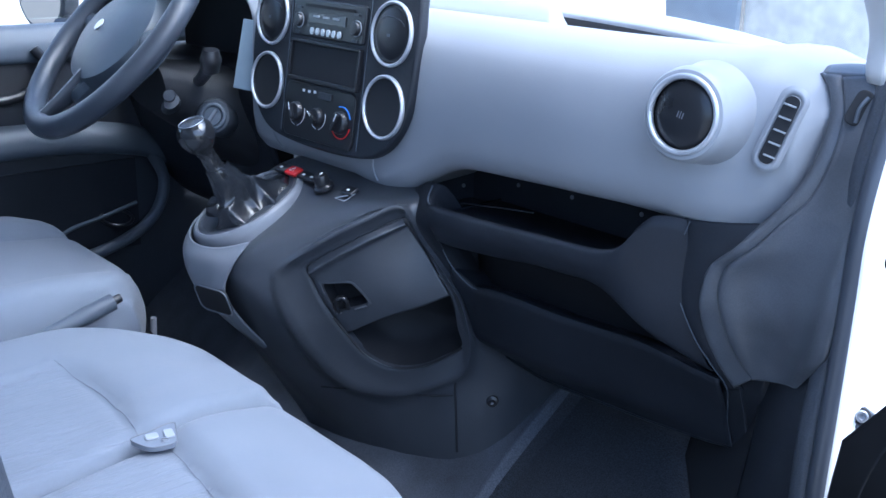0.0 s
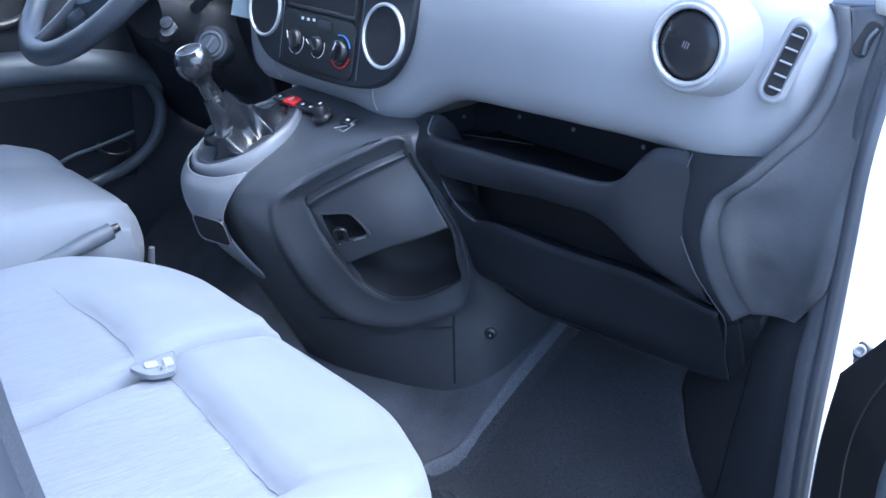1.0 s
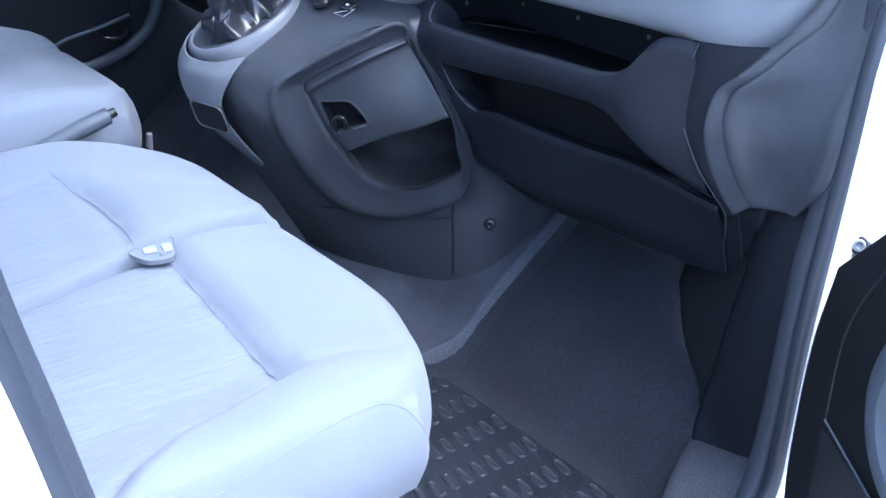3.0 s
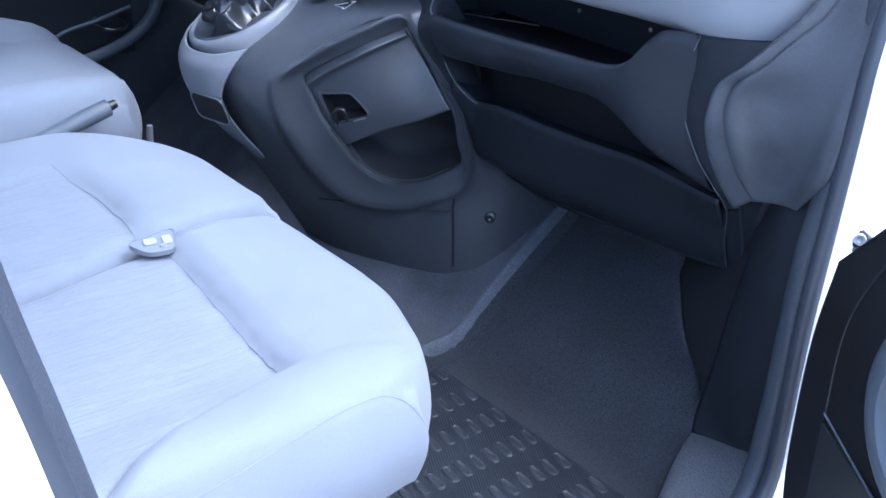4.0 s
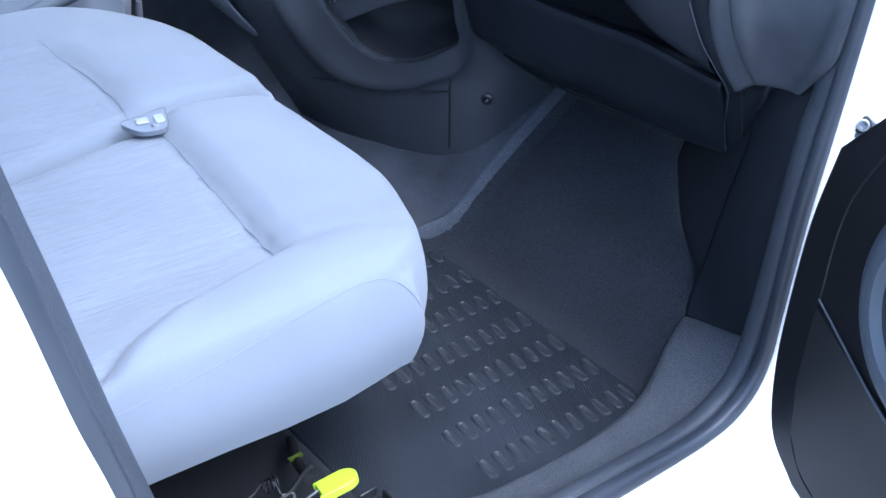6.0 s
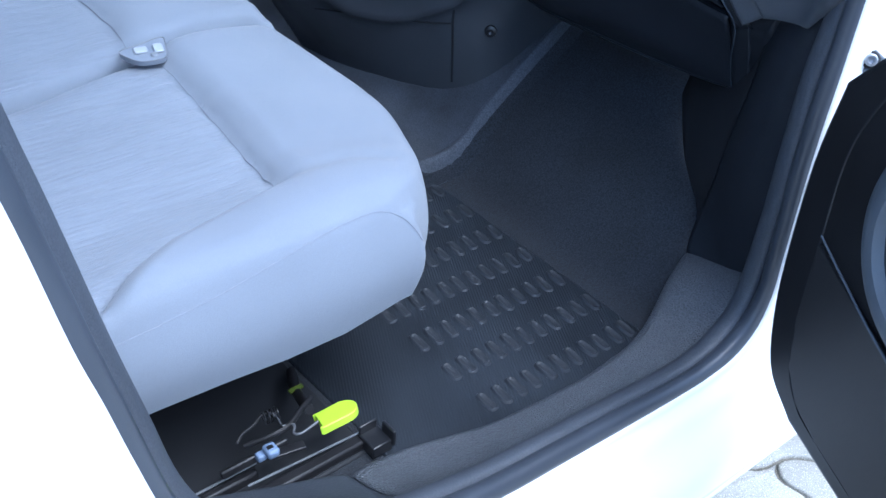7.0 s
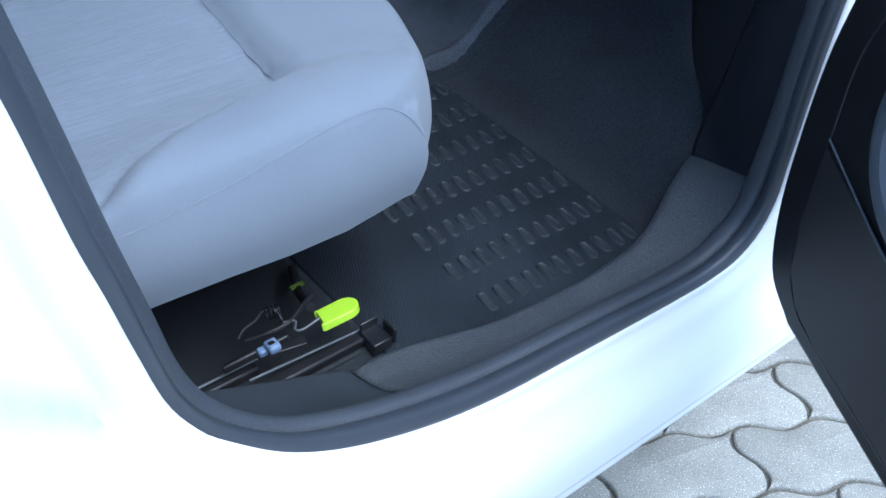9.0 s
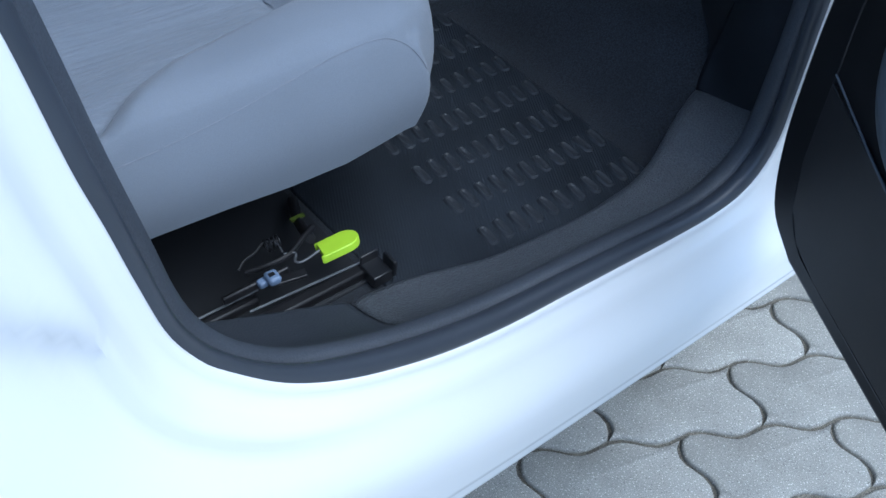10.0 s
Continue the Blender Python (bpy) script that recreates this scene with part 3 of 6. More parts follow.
k1 = [[(0.695, 0.845, 0.800), (0.730, 0.805, 0.810), (0.757, 0.785, 0.815), (0.795, 0.768, 0.825)],
      [(0.690, 0.830, 0.744), (0.722, 0.800, 0.745), (0.755, 0.776, 0.750), (0.79, 0.764, 0.757)],
      [(0.686, 0.828, 0.680), (0.718, 0.798, 0.680), (0.752, 0.775, 0.683), (0.79, 0.764, 0.686)],
      [(0.678, 0.825, 0.613), (0.712, 0.796, 0.615), (0.750, 0.774, 0.620), (0.79, 0.764, 0.624)],
      [(0.673, 0.820, 0.543), (0.708, 0.796, 0.548), (0.748, 0.775, 0.555), (0.79, 0.762, 0.565)],
      [(0.667, 0.811, 0.472), (0.704, 0.801, 0.482), (0.742, 0.787, 0.495), (0.785, 0.770, 0.510)],
      [(0.672, 0.803, 0.450), (0.706, 0.799, 0.460), (0.742, 0.789, 0.475), (0.785, 0.774, 0.490)]]
part("lining", loft(k1, 16, 28), SHELF_BLACK, KICK, thick=-0.003)
# cavity wall behind the lining, near-black for the shade inside
k2 = [[(0.695, 0.845, 0.800), (0.66, 0.91, 0.76), (0.60, 1.04, 0.72)], [(0.690, 0.830, 0.744), (0.63, 0.90, 0.690), (0.515, 1.00, 0.63)], [(0.686, 0.828, 0.680), (0.62, 0.88, 0.630), (0.521, 0.944, 0.567)],
      [(0.678, 0.825, 0.613), (0.615, 0.868, 0.584), (0.539, 0.921, 0.549)], [(0.673, 0.820, 0.543), (0.635, 0.844, 0.527), (0.590, 0.876, 0.512)], [(0.667, 0.811, 0.472), (0.660, 0.826, 0.476), (0.653, 0.842, 0.480)]]
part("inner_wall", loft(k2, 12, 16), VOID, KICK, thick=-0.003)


# ---- dashboard ----
DASH = thing("dashboard", (0.25, 0.80, 0.86), "blue-grey plastic van dashboard with round silver-rimmed vents", "dashboard")


def dash_section(x):
    """Face place, top and bottom of the grey panel at x."""
    face = 0.738 + 0.010 * sm(x, 0.45, 0.60) + 0.030 * sm(x, 0.58, 0.742) + 0.034 * sm(x, 0.718, 0.744) + 0.045 * sm(-x, 0.205, 0.262)
    top = 1.103 - 0.010 * sm(x, 0.66, 0.71) - 0.020 * sm(x, 0.70, 0.742)
    bottom = float(np.interp(x, (0.04, 0.085, 0.116, 0.15, 0.181, 0.208, 0.231, 0.247, 0.263, 0.295, 0.335, 0.428, 0.513, 0.59, 0.64), (0.855, 0.846, 0.845, 0.857, 0.875, 0.891, 0.902, 0.9075, 0.911, 0.9135, 0.915, 0.919, 0.921, 0.919, 0.914))) + float(np.interp(x, (0.640, 0.661, 0.682, 0.701, 0.714, 0.724, 0.732, 0.738, 0.742), (0, 0.001, 0.008, 0.021, 0.038, 0.057, 0.080, 0.105, 0.130)))
    return face, top, bottom


def dash_panel():
    rows = []
    for x in [float(v) for v in np.linspace(-0.26, 0.62, 45)] + [float(v) for v in np.linspace(0.630, 0.742, 30)]:
        f, t, b = dash_section(x)
        h = t - b
        w = sm(x, 0.585, 0.635)
        q = min(1.0, h / 0.15)
        prof = [(f + 0.10 + (0.83 - f) * w, t - 0.07 + 0.066 * w), (f + 0.094 + 0.03 * w, t - 0.02 + 0.018 * w), (f + 0.085, t - 0.002), (f + 0.055, t - 0.004 * q), (f + 0.028, t - 0.016 * q), (f + 0.008, t - 0.042 * q), (f, t - 0.5 * h),
                (f + 0.006, b + 0.040 * q), (f + 0.018, b + 0.014 * q), (f + 0.034, b + 0.002), (f + 0.06, b), (0.93, b + 0.01)]
        rows.append(spline([(x, y, z) for y, z in prof], 34))
    return grid(rows)


part("upper_panel", dash_panel(), GREY, DASH, "smooth blue-grey plastic panel", sharp=70, thick=-0.004)
# top pad with its hump, the defroster slot and the ledge under the windscreen
pad = [[(x - max(0.0, x) / 0.375 * 1.05 * max(0.0, y - 0.85), y, z - 0.045 * sm(x, 0.325, 0.375)) for x in (-0.30, -0.1, 0.1, 0.25, 0.31, 0.335, 0.355, 0.375)]
       for y, z, b in ((0.835, 1.085, 0.3), (0.845, 1.104, 0.7), (0.88, 1.118, 1.0), (0.98, 1.120, 1.0), (1.15, 1.095, 0.8))]
part("top_pad", loft(pad, 40, 24), GREY, DASH, thick=-0.004)
part("defroster_slot", box((0.20, 0.925, 1.040), (1.00, 0.24, 0.006)), VOID, DASH)
ledge = [[(x, y0 + f * (1.13 - 0.55 * max(0.0, x) ** 2 - y0), z) for x, y0 in ((-0.60, 1.04), (0.0, 1.04), (0.29, 0.992), (0.46, 0.940), (0.53, 0.905), (0.62, 0.855))] for f, z in ((-0.02, 1.060), (0.0, 1.085), (0.08, 1.094), (0.5, 1.097), (1.0, 1.096))]
part("defroster_grille", loft([[(x, y0 - 0.006, z) for x, y0 in ((-0.60, 1.04), (0.0, 1.04), (0.29, 0.992), (0.46, 0.940), (0.53, 0.905), (0.62, 0.855))] for z in (1.035, 1.060, 1.087)], 24, 4), VOID, DASH, "dark defroster slot along the windscreen", thick=-0.002)
part("screen_ledge", loft(ledge, 22, 22), GREY_LIGHT, DASH, thick=-0.004)

# joints in the panel beside the centre stack, their highlight painted pale grey
for x in (-0.142, 0.113):
    pts = []
    for z in np.linspace(0.870, 0.925, 7):
        f, t, b = dash_section(x)
        pts.append((x, f + 0.034 * max(0.0, (b + 0.05 - z) / 0.05) ** 2 - 0.0008, float(z)))
    part("joint_highlight", tube(pts, 0.0009, 6), GREY_LIGHT, DASH)

# round passenger vent in its pod
VN = Vector((0.10, -1.0, 0.10)).normalized()
VC = Vector((0.634, 0.720, 1.044))
vm = facing(VC, VN)
pod = part("vent_pod", lathe([(0.0530, -0.050), (0.0500, -0.040), (0.0482, -0.026), (0.0474, -0.010), (0.0460, -0.004), (0.0435, 0.0002), (0.0400, 0.0012), (0.0380, -0.001)], 56, vm, caps=False), GREY, DASH, "pale grey vent pod")
part("vent_ring", ring(0.0370, 0.0032, 64, 12, vm, flat=1.3), SILVER, pod, "satin silver ring")
part("vent_ball", lathe([(0.0352, -0.006), (0.031, -0.001), (0.022, 0.0025), (0.010, 0.004), (0.001, 0.0042)], 40, vm), BLACK_SMOOTH, pod, "glossy black vent flap")
part("vent_barrel", lathe([(0.0385, -0.002), (0.0365, -0.008), (0.034, -0.02), (0.001, -0.02)], 40, vm, caps=False), VOID, pod)
mark = bmesh.new()
for k in (-1, 0, 1):
    box((k * 0.0028, 0, 0.0045), (0.0009, 0.007 - abs(k) * 0.001, 0.0006), mark, vm @ pose(0, 0, 0, 0, 0, -14))
part("vent_mark", mark, material("faint_print", (0.16, 0.165, 0.18), 0.5, vary=0.02), pod, "faint airflow mark")

# side window vent: a slanted slot with slats
slot_m = facing((0.7114, 0.7668, 1.036), (0.32, -0.94, 0.02)) @ pose(0, 0, 0, 0, 0, -19)
rimlines = [[slot_m @ Vector((x, y, h)) for x, y in rounded(w, l, r, 7)] for w, l, r, h in ((0.029, 0.088, 0.0138, -0.0042), (0.0240, 0.0825, 0.0115, -0.0018), (0.0215, 0.0795, 0.0102, -0.0008), (0.0185, 0.0760, 0.0088, -0.0010), (0.0155, 0.0710, 0.0073, -0.0022), (0.0140, 0.069, 0.0060, -0.0040))]
part("side_vent_frame", grid(rimlines, True), GREY, DASH, "grey dished surround of the side window vent", sharp=70)
sv = part("side_vent", prism(rounded(0.0140, 0.069, 0.006), 0.002, slot_m @ pose(0, 0, -0.0008)), VOID, DASH, "dark side window vent with pale slats")
for k in range(5):
    part("slat", box((0.001, -0.026 + 0.0130 * k, 0.0022), (0.0120, 0.0014, 0.003), None, slot_m @ pose(0, 0, 0, 0, 0, 4)), GREY_LIGHT, sv)

# ---- centre stack ----
SN = Vector((0, -1.0, 0.15)).normalized()


def at_stack(x, up, out=0.0):
    """A pose on the centre stack, x metres to the van's right of its middle and up metres above its middle."""
    o = Vector((x + 0.012, 0.7365, 0.996)) + Vector((0, 0.15, 1.0)).normalized() * up + SN * out
    return facing(o, SN)


part("centre_fascia", prism([(-p[0], p[1]) for p in spline([(-0.192, 0.13), (-0.196, 0.06), (-0.192, 0.0), (-0.178, -0.045), (-0.148, -0.078), (-0.10, -0.094), (0.0, -0.099), (0.10, -0.094), (0.148, -0.078), (0.178, -0.045), (0.192, 0.0), (0.196, 0.06), (0.192, 0.13)], 49)], 0.016, at_stack(0, 0, -0.006)), SHELF_BLACK, DASH, "black centre stack fascia", bevel=0.004)


def stack_ring(x, up, vent):
    m = at_stack(x, up, 0.0115)
    r = part("vent_ring", ring(0.0403, 0.0026, 56, 12, m, flat=1.5), SILVER, DASH, "satin silver ring on the centre stack")
    part("barrel", lathe([(0.038, 0.001), (0.0365, -0.001), (0.036, 0.0005 if vent else -0.001), (0.001, 0.0006 if vent else -0.001)], 40, m, caps=False), BLACK_SMOOTH if vent else VOID, r)
    if vent:
        part("flap", lathe([(0.033, 0.001), (0.028, 0.0035), (0.016, 0.005), (0.001, 0.0055)], 36, m), BLACK_SMOOTH, r)
        part("flap_edge", tube([m @ Vector((0.030 * math.cos(radians(a)), 0.010 + 0.012 * math.sin(radians(a)), 0.0050 + 0.001 * math.sin(radians(a)))) for a in range(10, 171, 10)], 0.0007, 6), BLACK, r)
        part("flap_mark", box((0, -0.002, 0.0056), (0.006, 0.004, 0.0006), None, m), DOOR_GREY, r)


for x in (-0.143, 0.143):
    stack_ring(x, 0.077, True)
    stack_ring(x, -0.018, False)

for x in (-0.094, 0.094):
    part("fascia_joint", tube([at_stack(x, u, 0.0105).translation for u in (-0.085, -0.04, 0.02, 0.08, 0.13)], 0.0007, 6), DOOR_GREY, DASH)

def at_bay(x, up, out=0.0):
    return at_stack(x, up - 0.006, out)


def at_radio(x, up, out=0.0):
    return at_bay(x, up, out - 0.0065)


# radio
RADIO = thing("car_radio", (0, 0.73, 1.08), "black car radio with a row of silver keys and two knobs", "car radio")
part("face", prism(rounded(0.172, 0.052, 0.005), 0.010, at_radio(0, 0.088, 0.010)), BLACK_SMOOTH, RADIO, bevel=0.002)
part("disc_slot", prism(rounded(0.120, 0.004, 0.0018), 0.001, at_radio(0.004, 0.105, 0.0205)), VOID, RADIO)
part("display", prism(rounded(0.088, 0.013, 0.002), 0.001, at_radio(0.0, 0.089, 0.0205)), material("dim_display", (0.05, 0.055, 0.065), 0.2, vary=0.1), RADIO, "unlit grey display")
for k in range(3):
    part("print_bar", prism(rounded(0.016, 0.003, 0.001), 0.0004, at_radio(-0.026 + 0.024 * k, 0.091, 0.0216)), GREY_LIGHT, RADIO)
for k in range(6):
    part("key", prism(rounded(0.0085, 0.0100, 0.0038), 0.003, at_radio(-0.033 + 0.0132 * k, 0.0705, 0.020)), SILVER, RADIO, bevel=0.0008)
for x in (-0.068, 0.070):
    kn = part("knob", lathe([(0.0098, 0), (0.0094, 0.005), (0.0080, 0.007), (0.001, 0.0072)], 28, at_radio(x, 0.083, 0.020)), BLACK_SMOOTH, RADIO)
    part("knob_rim", ring(0.0105, 0.0007, 28, 6, at_radio(x, 0.083, 0.021)), GREY_LIGHT, kn)
for x in (-0.070, 0.068):
    for u in (0.066, 0.101):
        part("small_key", prism(rounded(0.012, 0.004, 0.001), 0.002, at_radio(x, u, 0.020)), BLACK, RADIO)

# open storage bay under the radio
bay = bmesh.new()
for c, s in (((0, 0.0265), (0.168, 0.004)), ((0, -0.0265), (0.168, 0.005)), ((-0.083, 0), (0.004, 0.054)), ((0.083, 0), (0.004, 0.054))):
    box((c[0], c[1], 0.004), (s[0], s[1], 0.012), bay, at_bay(0, 0.028, 0.006))
part("storage_bay_frame", bay, BLACK_SMOOTH, DASH, bevel=0.001)
part("storage_bay", box((0, 0, -0.0005), (0.162, 0.052, 0.001), None, at_bay(0, 0.028, 0.0115)), VOID, DASH, "empty black storage bay")

# heater controls
HEAT = thing("heater_panel", (0, 0.72, 0.94), "black heater control panel with three rotary knobs", "heater control")
part("panel", prism(rounded(0.170, 0.078, 0.012), 0.004, at_bay(0, -0.043, 0.0095)), BLACK_SMOOTH, HEAT, bevel=0.001)
for i, (x, r) in enumerate(((-0.052, 0.018), (0.002, 0.016), (0.057, 0.020))):
    m = at_bay(x, -0.046, 0.0135)
    kn = part("knob", lathe([(r * 0.80, 0), (r * 0.76, 0.006), (r * 0.66, 0.008), (0.001, 0.0082)], 32, m), BLACK_SMOOTH, HEAT)
    part("grip", box((0, 0, 0.010), (r * 0.26, r * 1.2, 0.007), None, m @ pose(0, 0, 0, 0, 0, (20, 55, -25)[i])), BLACK_SMOOTH, kn, bevel=0.001)
    part("pointer", box((0, r * 0.40, 0.0138), (0.0016, r * 0.6, 0.0006), None, m @ pose(0, 0, 0, 0, 0, (20, 55, -25)[i])), WHITE_MARK, kn)
    n = 16
    for half, matl, lab in ((0, WHITE_MARK if i < 2 else RED, "printed scale"), (1, WHITE_MARK if i < 2 else BLUE_MARK, "printed scale")):
        a0, a1 = ((170, 345) if half == 0 else (20, 110)) if i == 2 else ((160, 260) if half == 0 else (280, 380))
        arc = [(1.10 * r * math.cos(radians(a0 + (a1 - a0) * k / n)) * (-1 if i == 2 and half else 1) * (-1 if i == 2 and half else 1), 1.10 * r * math.sin(radians(a0 + (a1 - a0) * k / n)), 0.0004) for k in range(n + 1)]
        part("scale_mark", tube([m @ Vector(p) for p in arc], 0.0010 if i == 2 else 0.0005, 5), matl, HEAT)
for x, u in ((-0.040, -0.014), (-0.026, -0.014), (-0.012, -0.013)):
    part("print_mark", prism(rounded(0.006, 0.004, 0.001), 0.0006, at_bay(x, u, 0.0136)), WHITE_MARK, HEAT)
part("button", prism(rounded(0.030, 0.010, 0.002), 0.003, at_bay(0.016, -0.016, 0.0135)), BLACK, HEAT, bevel=0.0008)

# ---- lower dashboard: open tray, shelf and knee panel ----
GLOVE = thing("glove_shelf", (0.40, 0.78, 0.66), "black plastic open tray and shelf under the dashboard", "glove shelf")


# edges of the moulding, from the console end to the joint: tray lip, upper edge of the shelf,
# the outline of the rounded nose and the nose's inner edge
TRAY_LIP = [(0.237, 0.738, 0.863), (0.284, 0.731, 0.866), (0.339, 0.728, 0.869), (0.389, 0.727, 0.871), (0.435, 0.727, 0.874), (0.479, 0.727, 0.876), (0.520, 0.728, 0.878),
            (0.546, 0.730, 0.883), (0.561, 0.733, 0.894), (0.570, 0.738, 0.909), (0.578, 0.744, 0.920), (0.586, 0.750, 0.926), (0.601, 0.760, 0.927), (0.616, 0.770, 0.924)]
SHELF_TOP = [(0.244, 0.748, 0.813), (0.275, 0.742, 0.815), (0.332, 0.738, 0.821), (0.382, 0.738, 0.826), (0.429, 0.738, 0.832), (0.474, 0.738, 0.834), (0.506, 0.740, 0.835),
             (0.530, 0.742, 0.830), (0.549, 0.746, 0.818), (0.566, 0.752, 0.803), (0.584, 0.762, 0.787), (0.606, 0.776, 0.773), (0.624, 0.788, 0.762), (0.640, 0.800, 0.752)]
NOSE_OUT = [(0.216, 0.762, 0.884), (0.198, 0.768, 0.882), (0.181, 0.770, 0.875), (0.164, 0.765, 0.862), (0.156, 0.760, 0.848), (0.157, 0.757, 0.836), (0.167, 0.757, 0.821), (0.177, 0.759, 0.806), (0.203, 0.765, 0.772), (0.234, 0.779, 0.7345)]
NOSE_TOP = [(0.216, 0.762, 0.884), (0.221, 0.750, 0.874), (0.228, 0.742, 0.867), (0.237, 0.738, 0.863)]
NOSE_LOW = [(0.234, 0.779, 0.7345), (0.250, 0.772, 0.755), (0.256, 0.762, 0.775), (0.251, 0.754, 0.796), (0.244, 0.748, 0.813)]


def tray_face():
    """The rounded nose and the front band between tray and shelf, with rolled lips and the tray's floor behind."""
    n, k, m = 84, 22, 24
    V = Vector
    cols = []
    left = [V(p) for p in spaced(NOSE_OUT, m)]
    tops, lows = [V(p) for p in spaced(NOSE_TOP, k)], [V(p) for p in spaced(NOSE_LOW, k)]
    ends = (V(TRAY_LIP[0]), V(SHELF_TOP[0]))
    for i in range(k - 1):
        u = i / (k - 1)
        col = []
        for j in range(m):
            v = j / (m - 1)
            ruled = left[j].lerp(ends[0].lerp(ends[1], v), u) + tops[i].lerp(lows[i], v)
            corner = (left[0].lerp(ends[0], u)).lerp(left[-1].lerp(ends[1], u), v)
            bulge = (1 - sm(v, 0.5, 0.85)) * math.sin(math.pi * v) ** 0.6 * (0.012 * math.sin(math.pi * min(1.0, u * 1.25) * 0.5) ** 0.7 - 0.003 * u)
            col.append(ruled - corner + V((0, -bulge, 0)))
        cols.append((col, 1 - u))
    for a, b in zip(spline(TRAY_LIP, n), spline(SHELF_TOP, n)):
        a, b = V(a), V(b)
        cols.append(([a.lerp(b, j / (m - 1)) + V((0, -0.009 * math.sin(math.pi * j / (m - 1)) ** 0.6, 0)) for j in range(m)], 0.0))
    rows = []
    for col, nose in cols:
        a, b = col[0], col[-1]
        side = V((0.012, 0, 0)) * nose
        head = [V((a.x, 0.873, 0.846)) + side, V((a.x, 0.800, 0.846)) + side, a + V((0, 0.024, -0.016)) + side, a + V((0, 0.012, -0.003)) + 0.4 * side, a + V((0, 0.004, 0.0))]
        tail = [b + V((0, 0.004, 0.0005)), b + V((0, 0.012, 0.002)) + 0.4 * side, b + V((0, 0.035, 0.006)) + side]
        rows.append(head + col[1:-1] + tail)
    return rows


FACE_BLACK = material("black_tray_plastic", (0.0190, 0.0220, 0.0285), 0.38, vary=0.2, scale=9, bump=0.2, bump_scale=1100, fleck=0.12, spec=0.18)
part("upper_tray", grid(tray_face()), FACE_BLACK, GLOVE, "black plastic tray with a rounded lip", sharp=60, thick=-0.003)
# highlight on the shelf's rim, drawn as a pale tube
part("shelf_rim_light", tube([(0.2475, 0.7505, 0.803), (0.2555, 0.7565, 0.785), (0.2675, 0.7655, 0.767), (0.281, 0.7755, 0.7540), (0.305, 0.7780, 0.7545), (0.340, 0.7782, 0.7575), (0.42, 0.7800, 0.7575)], [0.0010, 0.0010, 0.0011, 0.0010, 0.0008, 0.0006, 0.0004], 8, 50), DOOR_GREY, GLOVE, "painted highlight along the rim of the open shelf")
part("tray_back", box((0.38, 0.875, 0.89), (0.50, 0.006, 0.14)), SHELF_BLACK, GLOVE)
tend = bmesh.new()
box((0.200, 0.835, 0.836), (0.075, 0.09, 0.006), tend)
box((0.168, 0.835, 0.880), (0.006, 0.09, 0.09), tend)
box((0.205, 0.880, 0.880), (0.08, 0.006, 0.09), tend)
part("tray_end", tend, SHELF_BLACK, GLOVE)
# the specular glint on the tray end is painted as a grey tube
part("nose_glint", tube([(0.2165, 0.7575, 0.882), (0.2215, 0.7478, 0.8735), (0.228, 0.740, 0.8672), (0.236, 0.7365, 0.8635)], 0.0011, 8, 14), DOOR_GREY, GLOVE, "painted glint on the edge of the tray end")
part("tray_divider", tube([(0.232, 0.795, 0.856), (0.29, 0.800, 0.862), (0.350, 0.812, 0.866)], 0.0011, 8, 12), BLACK_SMOOTH, GLOVE, "glossy moulded edge in the tray")
for at, way in (((0.1715, 0.852, 0.859), (1, -0.2, 0.1)), ((0.262, 0.8715, 0.8750), (0, -1, 0.1)), ((0.360, 0.8715, 0.8790), (0, -1, 0.1)), ((0.474, 0.8715, 0.8820), (0, -1, 0.1))):
    part("screw", lathe([(0.0030, 0), (0.0028, 0.0015), (0.001, 0.002)], 12, facing(at, way)), STEEL, GLOVE)
# the near-black back paints the shade inside the open shelf
part("shelf_back", loft([[(x, y + 0.038 * sm(x, 0.40, 0.63), z) for x in (0.236, 0.35, 0.45, 0.52, 0.58, 0.632)] for y, z in ((0.775, 0.838), (0.800, 0.828), (0.816, 0.800), (0.818, 0.765), (0.812, 0.745), (0.792, 0.738))], 12, 24), DEEP, GLOVE, "back of the open shelf with its shade painted black", thick=-0.003)


